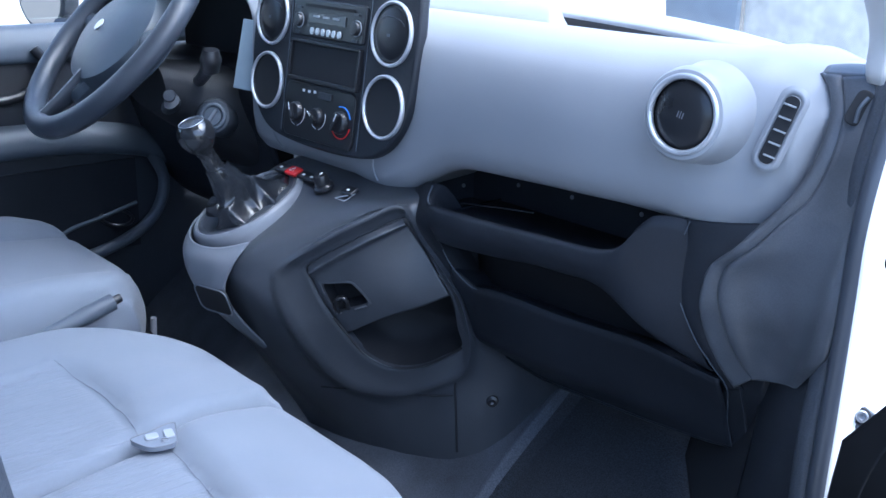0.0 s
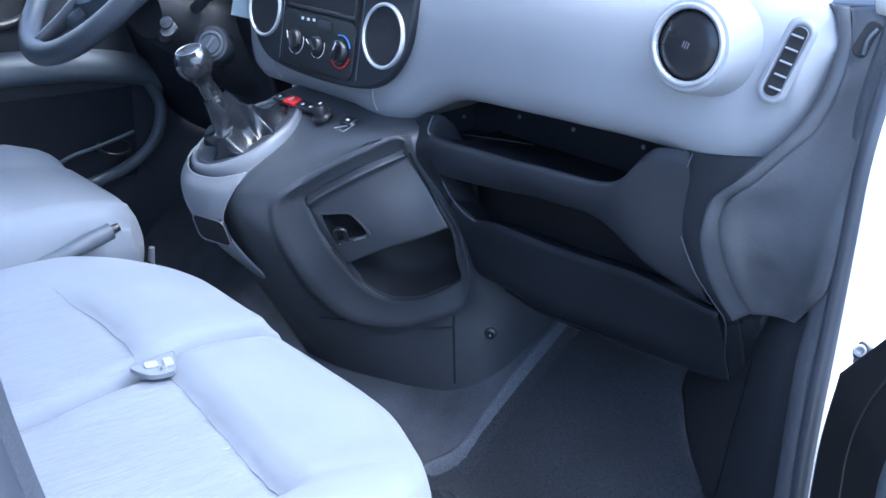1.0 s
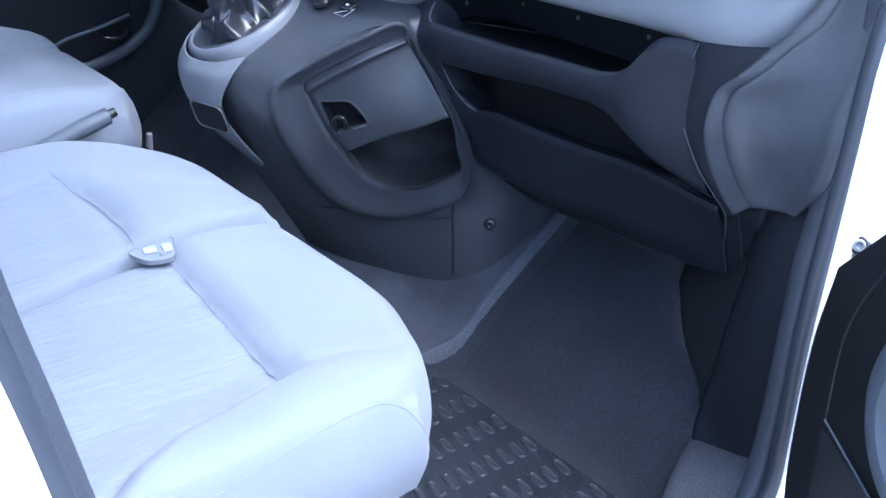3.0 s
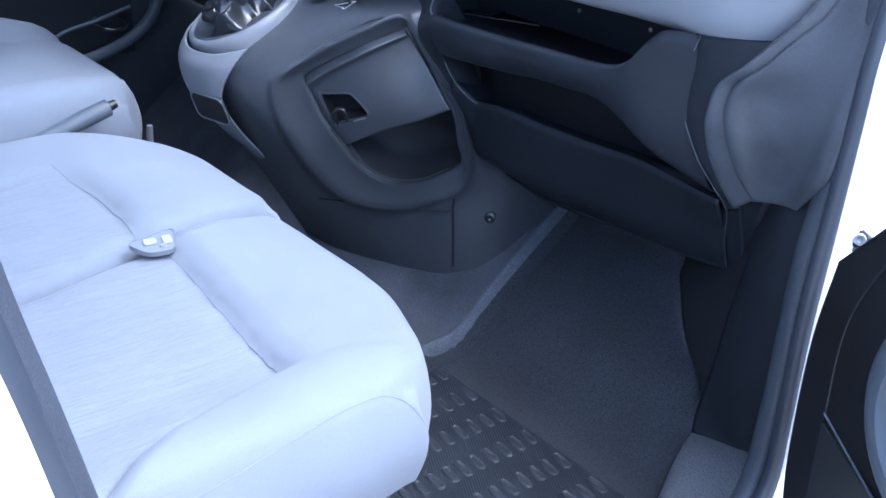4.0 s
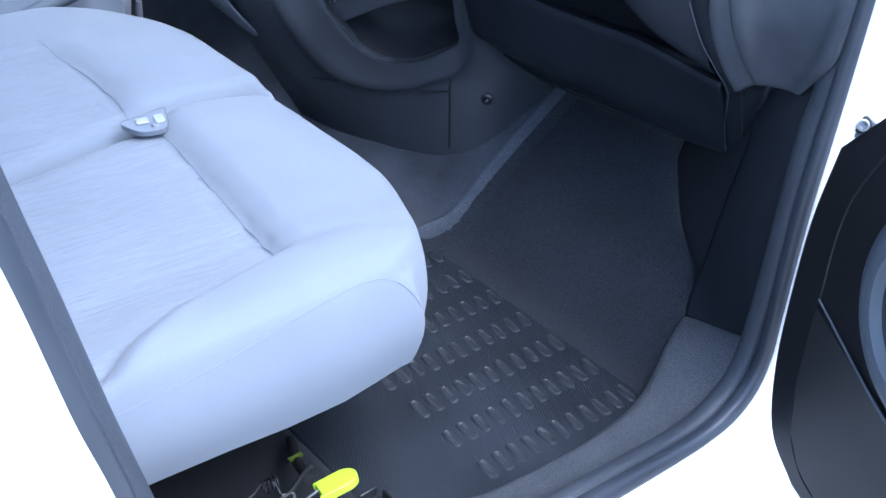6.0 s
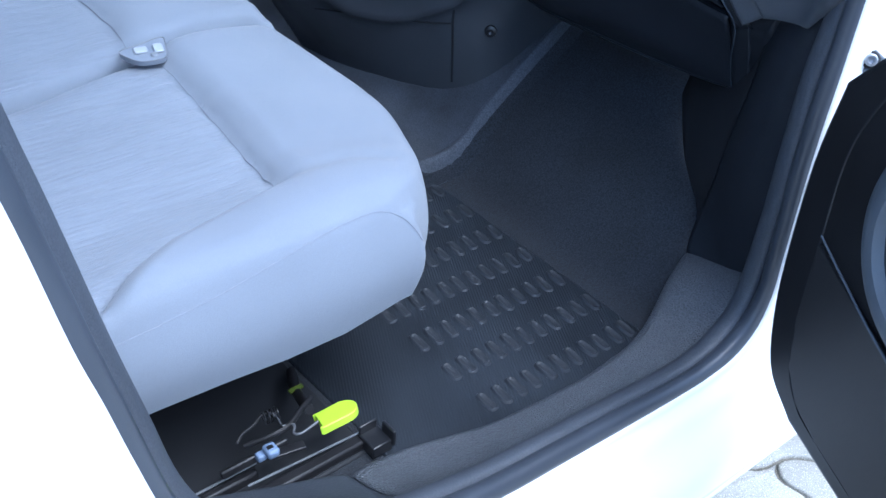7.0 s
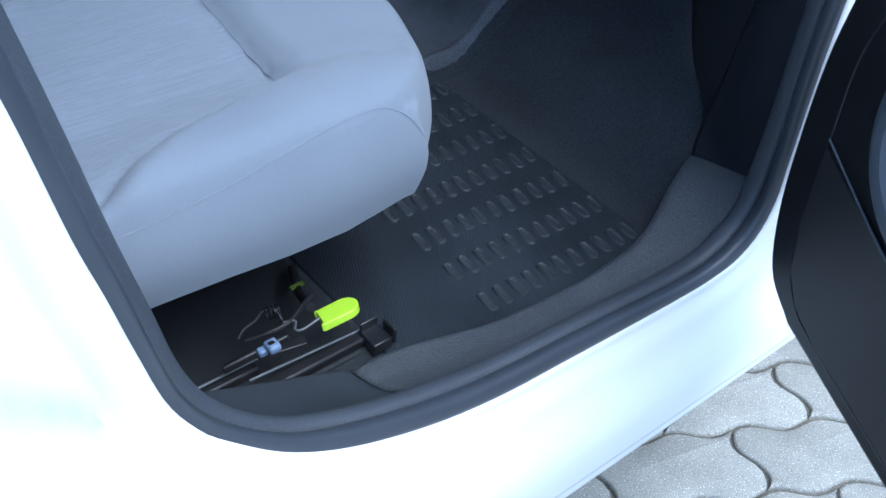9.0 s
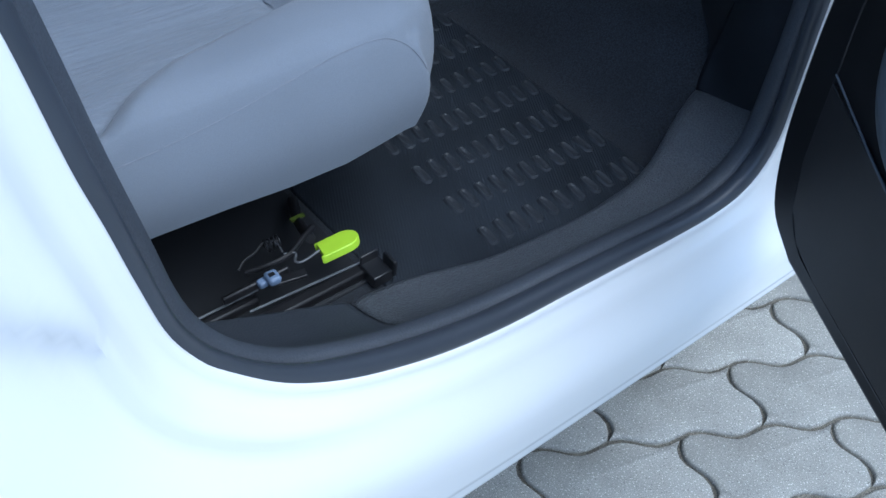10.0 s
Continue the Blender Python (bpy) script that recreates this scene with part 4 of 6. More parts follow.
def knee_rows():
    """Nearly flat panel with a thin rolled lip, running out flush with the post beside it."""
    rows = []
    for x in list(np.linspace(0.2335, 0.290, 28)) + list(np.linspace(0.297, 0.653, 50)):
        x = float(x)
        r = sm(x, 0.40, 0.653)
        horn = float(np.interp(x, (0.2335, 0.250, 0.256, 0.262, 0.280), (0.0, 0.6, 1.0, 0.72, 0.0)))
        tip = 0.7575 - 0.005 * sm(x, 0.33, 0.28) - 0.018 * max(0.0, (0.280 - x) / 0.0465) + 0.031 * horn - 0.013 * sm(x, 0.52, 0.650)
        curl = 0.004 * max(0.0, 1 - (x - 0.2335) / 0.012) ** 2
        yb = 0.840 + 0.10 * (x - 0.2) - 0.011 * sm(x, 0.5, 0.653)
        zb = 0.6215 + 0.016 * sm(x, 0.36, 0.24) + 0.011 * sm(x, 0.5, 0.653)
        top = 0.779 + 0.028 * r - 0.016 * horn
        row = spline([(x, 0.86, tip - 0.02), (x, top + 0.018, tip - 0.003), (x, top + 0.006, tip - 0.0003), (x, top + 0.0022, tip - 0.0006), (x, top, tip - 0.0035), (x, 0.791 + 0.040 * r + curl, 0.707), (x, 0.805 + 0.047 * r + curl, 0.670), (x, yb - 0.006, zb + 0.011), (x, yb + 0.001, zb + 0.003), (x, yb + 0.012, zb), (x, 0.99, 0.63)], 40)
        end = sm(x, 0.60, 0.653)
        rows.append([(p[0] + end * (float(np.interp(p[2], (0.634, 0.681, 0.736), (0.632, 0.640, 0.650))) - 0.653), p[1], p[2]) for p in row])
    return rows


part("knee_panel", grid(knee_rows()), FACE_BLACK, GLOVE, "black plastic knee panel", sharp=60, thick=-0.003)

# strip of trim beyond the tray, with its two ribs, and the rounded end cap
END = thing("dash_end_cap", (0.70, 0.80, 0.86), "black plastic dashboard end cap beside the door pillar", "trim panel")
SEAM_L = [(0.617, 0.773, 0.926), (0.609, 0.773, 0.900), (0.606, 0.773, 0.868), (0.609, 0.774, 0.844), (0.619, 0.777, 0.820), (0.632, 0.784, 0.792), (0.645, 0.798, 0.765), (0.655, 0.815, 0.737)]
SEAM_E = [(0.692, 0.796, 0.934), (0.682, 0.783, 0.917), (0.672, 0.772, 0.900), (0.649, 0.772, 0.852), (0.651, 0.782, 0.812), (0.658, 0.793, 0.785), (0.666, 0.804, 0.762), (0.675, 0.816, 0.742)]
part("side_strip", loft([[(a[0] - 0.016, a[1] + 0.016, a[2]), a, tuple(Vector(a).lerp(Vector(b), 0.5) - Vector((0, 0.004, 0))), b] for a, b in zip(SEAM_L, SEAM_E)], 14, 40), SHELF_BLACK, END, thick=-0.003)
POST = [[(0.606, 0.842, 0.775), (0.651, 0.834, 0.775), (0.664, 0.830, 0.775), (0.677, 0.830, 0.776), (0.694, 0.829, 0.780), (0.707, 0.830, 0.782), (0.716, 0.860, 0.782)],
        [(0.602, 0.826, 0.737), (0.647, 0.817, 0.737), (0.660, 0.813, 0.740), (0.673, 0.813, 0.743), (0.690, 0.812, 0.750), (0.703, 0.813, 0.754), (0.712, 0.850, 0.754)],
        [(0.598, 0.858, 0.681), (0.638, 0.847, 0.681), (0.652, 0.843, 0.688), (0.665, 0.842, 0.694), (0.676, 0.847, 0.690), (0.685, 0.853, 0.685), (0.695, 0.890, 0.685)],
        [(0.594, 0.888, 0.634), (0.631, 0.874, 0.634), (0.644, 0.872, 0.633), (0.656, 0.872, 0.632), (0.662, 0.876, 0.631), (0.667, 0.882, 0.630), (0.680, 0.910, 0.630)]]
part("lower_post", loft(POST, 24, 16), SHELF_BLACK, END, thick=-0.003)
part("post_crease", tube([(0.673, 0.811, 0.743), (0.665, 0.840, 0.694), (0.656, 0.870, 0.634)], 0.0014, 6, 16), BLACK, END)
part("joint", tube([(x, y - 0.002, z) for x, y, z in SEAM_L] + [(0.638, 0.845, 0.681), (0.631, 0.872, 0.634)], 0.0011, 6, 40), BLACK_SMOOTH, END)
# edge highlight beside the joint, painted with a thin grey tube
part("strip_highlight", tube([(x + 0.0030, y - 0.0062, z) for x, y, z in SEAM_L] + [(0.6405, 0.8435, 0.681), (0.6335, 0.8705, 0.634)], 0.0007, 6, 40), DOOR_GREY, END, "painted highlight on the edge of the trim strip")
CAP_L = [(0.690, 0.880, 1.091), (0.712, 0.830, 1.086), (0.735, 0.818, 1.066), (0.740, 0.808, 1.030), (0.733, 0.802, 0.993), (0.716, 0.801, 0.965), (0.690, 0.787, 0.931), (0.664, 0.774, 0.890), (0.648, 0.770, 0.862), (0.644, 0.773, 0.838), (0.650, 0.784, 0.804), (0.662, 0.799, 0.772), (0.673, 0.815, 0.744)]
CAP_R = [(0.800, 0.880, 1.096), (0.800, 0.815, 1.094), (0.805, 0.795, 1.070), (0.808, 0.785, 1.040), (0.810, 0.765, 0.990), (0.810, 0.757, 0.955), (0.808, 0.753, 0.920), (0.806, 0.750, 0.885), (0.803, 0.749, 0.860), (0.800, 0.749, 0.840), (0.790, 0.753, 0.824), (0.777, 0.764, 0.808), (0.760, 0.775, 0.786)]
DENT = (0.0, 0.0, 0.0, 0.002, 0.003, 0.005, 0.009, 0.015, 0.020, 0.022, 0.020, 0.012, 0.003)
RIDGE = [(0.700, 0.875, 1.090), (0.722, 0.828, 1.085), (0.740, 0.813, 1.062), (0.745, 0.801, 1.035), (0.742, 0.788, 1.002), (0.731, 0.778, 0.974), (0.712, 0.770, 0.944), (0.684, 0.764, 0.912), (0.657, 0.765, 0.887), (0.649, 0.766, 0.863), (0.645, 0.771, 0.837), (0.649, 0.782, 0.804), (0.659, 0.796, 0.771), (0.673, 0.806, 0.748)]
CREASE = [(0.715, 0.872, 1.090), (0.738, 0.826, 1.084), (0.752, 0.812, 1.064), (0.757, 0.804, 1.045), (0.758, 0.792, 1.017), (0.754, 0.785, 0.993), (0.745, 0.777, 0.969), (0.724, 0.770, 0.944), (0.702, 0.765, 0.917), (0.674, 0.765, 0.892), (0.665, 0.766, 0.871), (0.664, 0.768, 0.852), (0.669, 0.775, 0.825), (0.680, 0.786, 0.794), (0.697, 0.797, 0.768)]
NCAP = 90


cap_rows = []
for i, (a, r_, c_, b) in enumerate(zip(spaced(CAP_L[1:], NCAP), spaced(RIDGE[1:], NCAP), spaced(CREASE[1:], NCAP), spaced(CAP_R[1:], NCAP))):
    dent = float(np.interp(i / (NCAP - 1), np.linspace(0, 1, len(DENT)), DENT))
    fwd = Vector((0, 1, 0))
    row = [a + fwd * 0.004, a, a.lerp(r_, 0.5) - fwd * 0.002, r_ - fwd * 0.004, r_.lerp(c_, 0.35) - fwd * 0.003, r_.lerp(c_, 0.70), r_.lerp(c_, 0.88) + fwd * 0.002, c_ + fwd * 0.006, c_.lerp(b, 0.025) - fwd * 0.002, c_.lerp(b, 0.06) - fwd * 0.0035]
    for f in (0.12, 0.2, 0.3, 0.42, 0.55, 0.68, 0.8, 0.9, 1.0):
        row.append(c_.lerp(b, f) + fwd * (dent * math.sin(math.pi * min(1.0, max(0.0, (f - 0.10) / 0.80))) ** 0.8 - 0.003 * (1 - f)))
    cap_rows.append(row)
part("cap", grid([spline([tuple(p) for p in r], 58) for r in cap_rows]), CAP_GREY, END, "scuffed black plastic end cap", sharp=70, thick=-0.003)
# dark tube in the fold paints the shade of the crease
part("crease_shade", tube([p + Vector((0, 0.0035, 0)) for p in spaced(CREASE[2:], 70)], 0.0013, 6), VOID, END)
part("cap_top", loft([[(0.690, 0.885, 1.088), (0.735, 0.885, 1.092), (0.800, 0.885, 1.096)], [(0.705, 0.850, 1.090), (0.74, 0.848, 1.094), (0.800, 0.845, 1.096)], [(0.713, 0.828, 1.085), (0.745, 0.823, 1.087), (0.800, 0.813, 1.093)]], 10, 8), CAP_GREY, END, thick=-0.003)
lug = facing((0.7715, 0.798, 1.063), (0.35, -0.9, 0.15)) @ pose(0, 0, 0, 0, 0, -22)
part("cap_slot", prism(rounded(0.016, 0.034, 0.007), 0.003, lug), VOID, END, "dark slot in the end cap", bevel=0.001)
part("slot_tab", tube([lug @ Vector(p) for p in ((0.004, -0.013, 0.004), (0.001, 0, 0.006), (0.003, 0.012, 0.004))], 0.0020, 8, 10), DOOR_GREY, END)


# ---- console with gear lever ----
CONSOLE = thing("centre_console", (0.08, 0.72, 0.45), "black plastic centre console with a side flap and pocket", "console")


def console_body():
    """The black body: sloping top, rounded shoulder and a side that falls to the floor."""
    rows = []
    rows.append([(-0.10, 0.78, 0.868), (-0.02, 0.775, 0.868), (0.06, 0.775, 0.868), (0.12, 0.775, 0.868), (0.17, 0.775, 0.868), (0.205, 0.775, 0.868), (0.214, 0.785, 0.855), (0.216, 0.82, 0.82), (0.22, 0.92, 0.78)])
    rows.append([(-0.105, 0.715, 0.852), (-0.02, 0.715, 0.850), (0.06, 0.715, 0.850), (0.115, 0.715, 0.852), (0.155, 0.716, 0.853), (0.188, 0.725, 0.850), (0.205, 0.740, 0.842), (0.218, 0.780, 0.825), (0.22, 0.92, 0.77)])
    rows.append([(-0.11, 0.655, 0.812), (-0.03, 0.650, 0.808), (0.035, 0.650, 0.815), (0.085, 0.655, 0.818), (0.118, 0.662, 0.812), (0.150, 0.690, 0.808), (0.200, 0.742, 0.812), (0.232, 0.785, 0.81), (0.245, 0.93, 0.81)])
    rows.append([(-0.11, 0.605, 0.775), (-0.03, 0.600, 0.770), (0.028, 0.594, 0.780), (0.060, 0.602, 0.775), (0.088, 0.622, 0.766), (0.125, 0.668, 0.765), (0.215, 0.750, 0.775), (0.245, 0.79, 0.77), (0.255, 0.94, 0.77)])
    rows.append([(-0.11, 0.575, 0.770), (-0.03, 0.566, 0.765), (0.018, 0.575, 0.745), (0.052, 0.592, 0.728), (0.085, 0.628, 0.722), (0.130, 0.675, 0.720), (0.240, 0.765, 0.735), (0.258, 0.80, 0.73), (0.265, 0.95, 0.73)])
    rows.append([(-0.10, 0.588, 0.710), (-0.03, 0.582, 0.705), (0.018, 0.592, 0.690), (0.055, 0.612, 0.680), (0.090, 0.650, 0.672), (0.140, 0.695, 0.668), (0.252, 0.778, 0.680), (0.262, 0.81, 0.68), (0.268, 0.95, 0.68)])
    rows.append([(-0.08, 0.622, 0.630), (-0.02, 0.620, 0.625), (0.025, 0.632, 0.618), (0.062, 0.655, 0.612), (0.105, 0.690, 0.606), (0.160, 0.730, 0.604), (0.239, 0.789, 0.612), (0.280, 0.840, 0.612), (0.302, 0.930, 0.612)])
    rows.append([(-0.06, 0.668, 0.550), (0.00, 0.665, 0.548), (0.040, 0.677, 0.545), (0.075, 0.695, 0.543), (0.115, 0.720, 0.541), (0.165, 0.750, 0.541), (0.239, 0.790, 0.545), (0.280, 0.840, 0.545), (0.300, 0.930, 0.545)])
    rows.append([(-0.04, 0.720, 0.455), (0.02, 0.730, 0.452), (0.055, 0.738, 0.450), (0.085, 0.746, 0.450), (0.118, 0.755, 0.450), (0.168, 0.768, 0.450), (0.239, 0.794, 0.450), (0.278, 0.844, 0.450), (0.296, 0.930, 0.450)])
    rows.append([(-0.03, 0.745, 0.395), (0.03, 0.750, 0.395), (0.065, 0.755, 0.395), (0.095, 0.760, 0.395), (0.122, 0.766, 0.395), (0.170, 0.776, 0.395), (0.239, 0.798, 0.395), (0.278, 0.848, 0.395), (0.296, 0.930, 0.395)])
    return loft(rows, 90, 110)


# the side of the console: places on it by (along, up), bent back towards the dashboard
SIDE0 = Vector((0.096, 0.637, 0.757))
ALONG, UPWARDS, INTO = Vector((0.7725, 0.635, 0)), Vector((0.1134, -0.138, 0.9839)), Vector((-0.6248, 0.7601, 0.1786))


def on_side(s, t, out=0.0):
    return SIDE0 + ALONG * s + UPWARDS * t + INTO * (0.038 * sm(s, 0.06, 0.17) * sm(t, -0.05, 0.08) - out)


FRAME = [(0.131, 0.098), (0.088, 0.087), (0.043, 0.063), (-0.007, 0.029), (-0.039, 0.003), (-0.045, -0.023), (-0.038, -0.062), (-0.021, -0.107), (0.004, -0.152), (0.040, -0.184), (0.085, -0.195), (0.135, -0.190), (0.180, -0.170), (0.218, -0.144), (0.229, -0.095), (0.212, -0.022), (0.158, 0.049)]
INNER = [(0.132, 0.075), (0.087, 0.060), (0.057, 0.044), (0.024, 0.023), (0.001, 0.005), (0.006, -0.013), (0.018, -0.043), (0.033, -0.071), (0.051, -0.096), (0.076, -0.128), (0.112, -0.146), (0.153, -0.142), (0.185, -0.125), (0.213, -0.104), (0.207, -0.070), (0.197, -0.024), (0.147, 0.049)]
UNDER = [(0.051, -0.096), (0.082, -0.078), (0.115, -0.061), (0.155, -0.044), (0.197, -0.024)]


def flat(pts, n, closed=False):
    return [(float(p[0]), float(p[1])) for p in spline([(s, t, 0) for s, t in pts], n, closed)]


def within(s, t, poly):
    hit = False
    for (a, b), (c, d) in zip(poly, poly[1:] + poly[:1]):
        if (b > t) != (d > t) and s < (c - a) * (t - b) / (d - b) + a:
            hit = not hit
    return hit


cb = console_body()
HOLE = [(0.09 + (0.965 + 0.07 * sm(-b, 0.0, 0.06)) * (a - 0.09), -0.05 + (0.965 + 0.07 * sm(-b, 0.0, 0.06)) * (b + 0.05)) for a, b in FRAME]
tree = BVHTree.FromBMesh(cb)


def body_out(a):
    """How far the body stands out before the side's own surface."""
    hit = tree.ray_cast(on_side(a[0], a[1], 0.06), INTO, 0.12)
    return 0.06 - hit[3] if hit[0] else 0.0


cut = []
for f in cb.faces:
    q = f.calc_center_median() - SIDE0
    if f.calc_center_median().y < 0.83 and abs(q.dot(INTO)) < 0.07 and within(q.dot(ALONG), q.dot(UPWARDS), HOLE):
        cut.append(f)
bmesh.ops.delete(cb, geom=cut, context="FACES")
part("body", cb, BLACK_WORN, CONSOLE, sharp=70, thick=-0.003)

outer, inner = flat(FRAME, 96, True), flat(INNER, 96, True)
middle = (0.09, -0.05)
loops = []
proud = [max(0.0, body_out(a)) for a in outer]
proud = [max(proud[(i + d) % 96] for d in range(-3, 4)) + 0.001 for i in range(96)]
proud = [float(np.mean([proud[(i + d) % 96] for d in range(-5, 6)])) for i in range(96)]
for k, spread, out in ((0.0, 1.16, -0.003), (0.0, 1.13, 0.0004), (0.0, 1.09, 0.0009), (0.0, 1.05, 0.0014), (0.0, 1.02, 0.0), (0.0, 1.0, 0.0035), (0.12, 1.0, 0.0066), (0.30, 1.0, 0.0052), (0.55, 1.0, 0.0016), (0.85, 1.0, 0.0005), (0.97, 1.0, 0.0), (1.0, 1.0, -0.003), (1.0, 1.0, -0.014)):
    loop = []
    for a, b, p in zip(outer, inner, proud):
        s, t = a[0] + (b[0] - a[0]) * k, a[1] + (b[1] - a[1]) * k
        if spread > 1.0:
            # beyond its ridge the frame runs out onto the body
            low = sm(-t, -0.01, 0.12) * max(sm(0.20 - s, 0.0, 0.06), 0.85 * sm(-t, 0.10, 0.145))
            wide = 1.0 + (spread - 1.0) * (1.0 + 0.9 * low)
            s, t = middle[0] + (s - middle[0]) * wide, middle[1] + (t - middle[1]) * wide
            at, normal = tree.find_nearest(on_side(s, t, p))[:2]
            flush = at + normal * (out if normal.dot(INTO) < 0 else -out)
            ridge = on_side(s, t, 0.001 + p)
            loop.append(flush if spread > 1.05 else ridge.lerp(flush, 0.45 if spread < 1.03 else 0.85))
            continue
        loop.append(on_side(s, t, out + p * (1 - k) ** 2))
    loops.append(loop)
part("side_frame", grid(loops, True), BLACK_WORN, CONSOLE, "broad worn frame round flap and pocket", sharp=70)
mouth = flat(INNER[8:16] + [(s, t + 0.004) for s, t in UNDER[3:0:-1]], 60, True)
mc = (0.135, -0.09)
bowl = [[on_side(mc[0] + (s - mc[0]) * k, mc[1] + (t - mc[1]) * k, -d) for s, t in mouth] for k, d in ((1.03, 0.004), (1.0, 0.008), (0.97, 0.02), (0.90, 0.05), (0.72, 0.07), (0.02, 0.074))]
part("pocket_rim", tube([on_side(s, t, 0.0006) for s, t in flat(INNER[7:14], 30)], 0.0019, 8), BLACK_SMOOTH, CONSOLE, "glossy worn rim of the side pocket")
# pocket shade is painted by the near-black bowl
part("pocket", grid(bowl, True), VOID, CONSOLE, "deep side pocket with its shade painted in", sharp=70)


LATCH = flat([(0.018, -0.020), (0.031, -0.0150), (0.058, -0.0115), (0.069, -0.017), (0.0875, -0.040), (0.083, -0.0475), (0.058, -0.0565), (0.039, -0.0625), (0.031, -0.055)], 45, True)
LATCH = [(0.053 + 0.90 * (a - 0.053), -0.036 + 0.90 * (b + 0.036)) for a, b in LATCH]


def flap():
    """The side flap: a slightly domed sheet with a rolled upper edge."""
    n, m = 73, 55
    top, low = flat(INNER[4::-1], n), flat(UNDER, n)
    rear, front = flat(INNER[4:9], m), flat([INNER[0], INNER[16], INNER[15]], m)
    rows, plan = [], {}
    for j in range(m):
        v = j / (m - 1)
        row = []
        for i in range(n):
            u = i / (n - 1)
            st = []
            for c in (0, 1):
                ruled = (1 - v) * top[i][c] + v * low[i][c] + (1 - u) * rear[j][c] + u * front[j][c]
                st.append(ruled - (1 - u) * (1 - v) * top[0][c] - u * (1 - v) * top[-1][c] - (1 - u) * v * low[0][c] - u * v * low[-1][c])
            c0 = 0.998
            s, t = middle[0] + (st[0] - middle[0]) * c0, middle[1] + (st[1] - middle[1]) * c0
            edge = min(1.0, 9 * min(u, v)) if v < 0.5 or u < 0.5 else 1.0
            plan[(j, i)] = (s, t)
            row.append(on_side(s, t, -0.0012 + 0.0027 * math.sin(0.5 * math.pi * edge) + 0.006 * math.exp(-((v - 0.13) / 0.09) ** 2)))
        rows.append(row)
    bm = grid(rows)
    bm.verts.ensure_lookup_table()
    bm.verts.index_update()
    inside = [within(*plan[(v // n, v % n)], LATCH) for v in range(n * m)]
    bmesh.ops.delete(bm, geom=[f for f in bm.faces if any(inside[v.index] for v in f.verts)], context="FACES")
    return bm


FL = part("flap", flap(), BLACK_WORN, CONSOLE, "worn black flap with a finger latch", thick=-0.005)
rc = bmesh.new()
hub = rc.verts.new(on_side(0.053, -0.036, -0.020))
rings = [[rc.verts.new(on_side(0.053 + (s - 0.053) * k, -0.036 + (t + 0.036) * k, out)) for s, t in LATCH] for out, k in ((-0.019, 0.72), (0.0020, 1.0))]
for i in range(45):
    j = (i + 1) % 45
    rc.faces.new((hub, rings[0][i], rings[0][j]))
    rc.faces.new((rings[0][i], rings[1][i], rings[1][j], rings[0][j]))
# recess painted near-black to carry its own shade
part("latch_recess", rc, DEEP, FL, "latch recess with its shade painted in", sharp=50)
part("recess_rim", grid([[on_side(0.053 + (a - 0.053) * k, -0.036 + (b + 0.036) * k, out) for a, b in LATCH] for k, out in ((0.955, -0.005), (0.97, 0.0010), (1.0, 0.0026), (1.06, 0.0026), (1.14, 0.0021), (1.17, -0.002))], True), BLACK_WORN, FL, sharp=60)
part("latch", tube([on_side(s, t, out) for s, t, out in ((0.043, -0.061, 0.004), (0.0415, -0.050, 0.008), (0.0415, -0.040, 0.009), (0.047, -0.0345, 0.009), (0.0545, -0.036, 0.009), (0.0565, -0.044, 0.008), (0.057, -0.0535, 0.004))], [0.0026, 0.0030, 0.0032, 0.0034, 0.0032, 0.0030, 0.0026], 10, 30), BLACK_SMOOTH, FL, "glossy black latch")
for q in ((0.040, -0.0625, 0.047, -0.0605), (0.066, -0.053, 0.083, -0.046)):
    part("latch_foot", tube([on_side(q[0], q[1], 0.0045), on_side(q[2], q[3], 0.0045)], 0.0013, 6), STEEL, FL)


def onto(p, out):
    """The nearest place on the body's side, a little proud of it."""
    hit = tree.ray_cast(Vector(p) - INTO * 0.1, INTO, 0.3)
    return (hit[0] if hit[0] else Vector(p)) - INTO * out


part("side_joint", tube([onto(p, 0.0012) for p in ((0.258, 0.800, 0.640), (0.246, 0.792, 0.622), (0.239, 0.786, 0.605), (0.238, 0.786, 0.580), (0.239, 0.788, 0.550), (0.239, 0.790, 0.520), (0.239, 0.792, 0.490))], 0.0016, 6), VOID, CONSOLE)
# grey tube paints the highlight along the corner joint
part("corner_joint_light", tube([onto(p, 0.001) for p in ((0.238, 0.785, 0.606), (0.248, 0.790, 0.620), (0.258, 0.800, 0.634))], 0.0012, 6), CAP_GREY, CONSOLE)
part("lower_joint", tube([onto(p, 0.0045) for p in ((0.065, 0.68, 0.563), (0.100, 0.70, 0.566), (0.140, 0.725, 0.569), (0.180, 0.75, 0.572), (0.215, 0.772, 0.576), (0.236, 0.785, 0.580))], 0.0012, 6), VOID, CONSOLE)
cp = onto((0.277, 0.821, 0.571), 0.001)
part("clip", lathe([(0.009, 0), (0.008, 0.003), (0.004, 0.004), (0.001, 0.002)], 18, facing(cp, (0.70, -0.70, 0.1))), BLACK_SMOOTH, CONSOLE, "round black trim clip")
# switches along the top of the console
SW = [(-0.078, "switch"), (-0.048, "hazard"), (-0.018, "switch"), (0.002, "switch"), (0.092, "switch")]
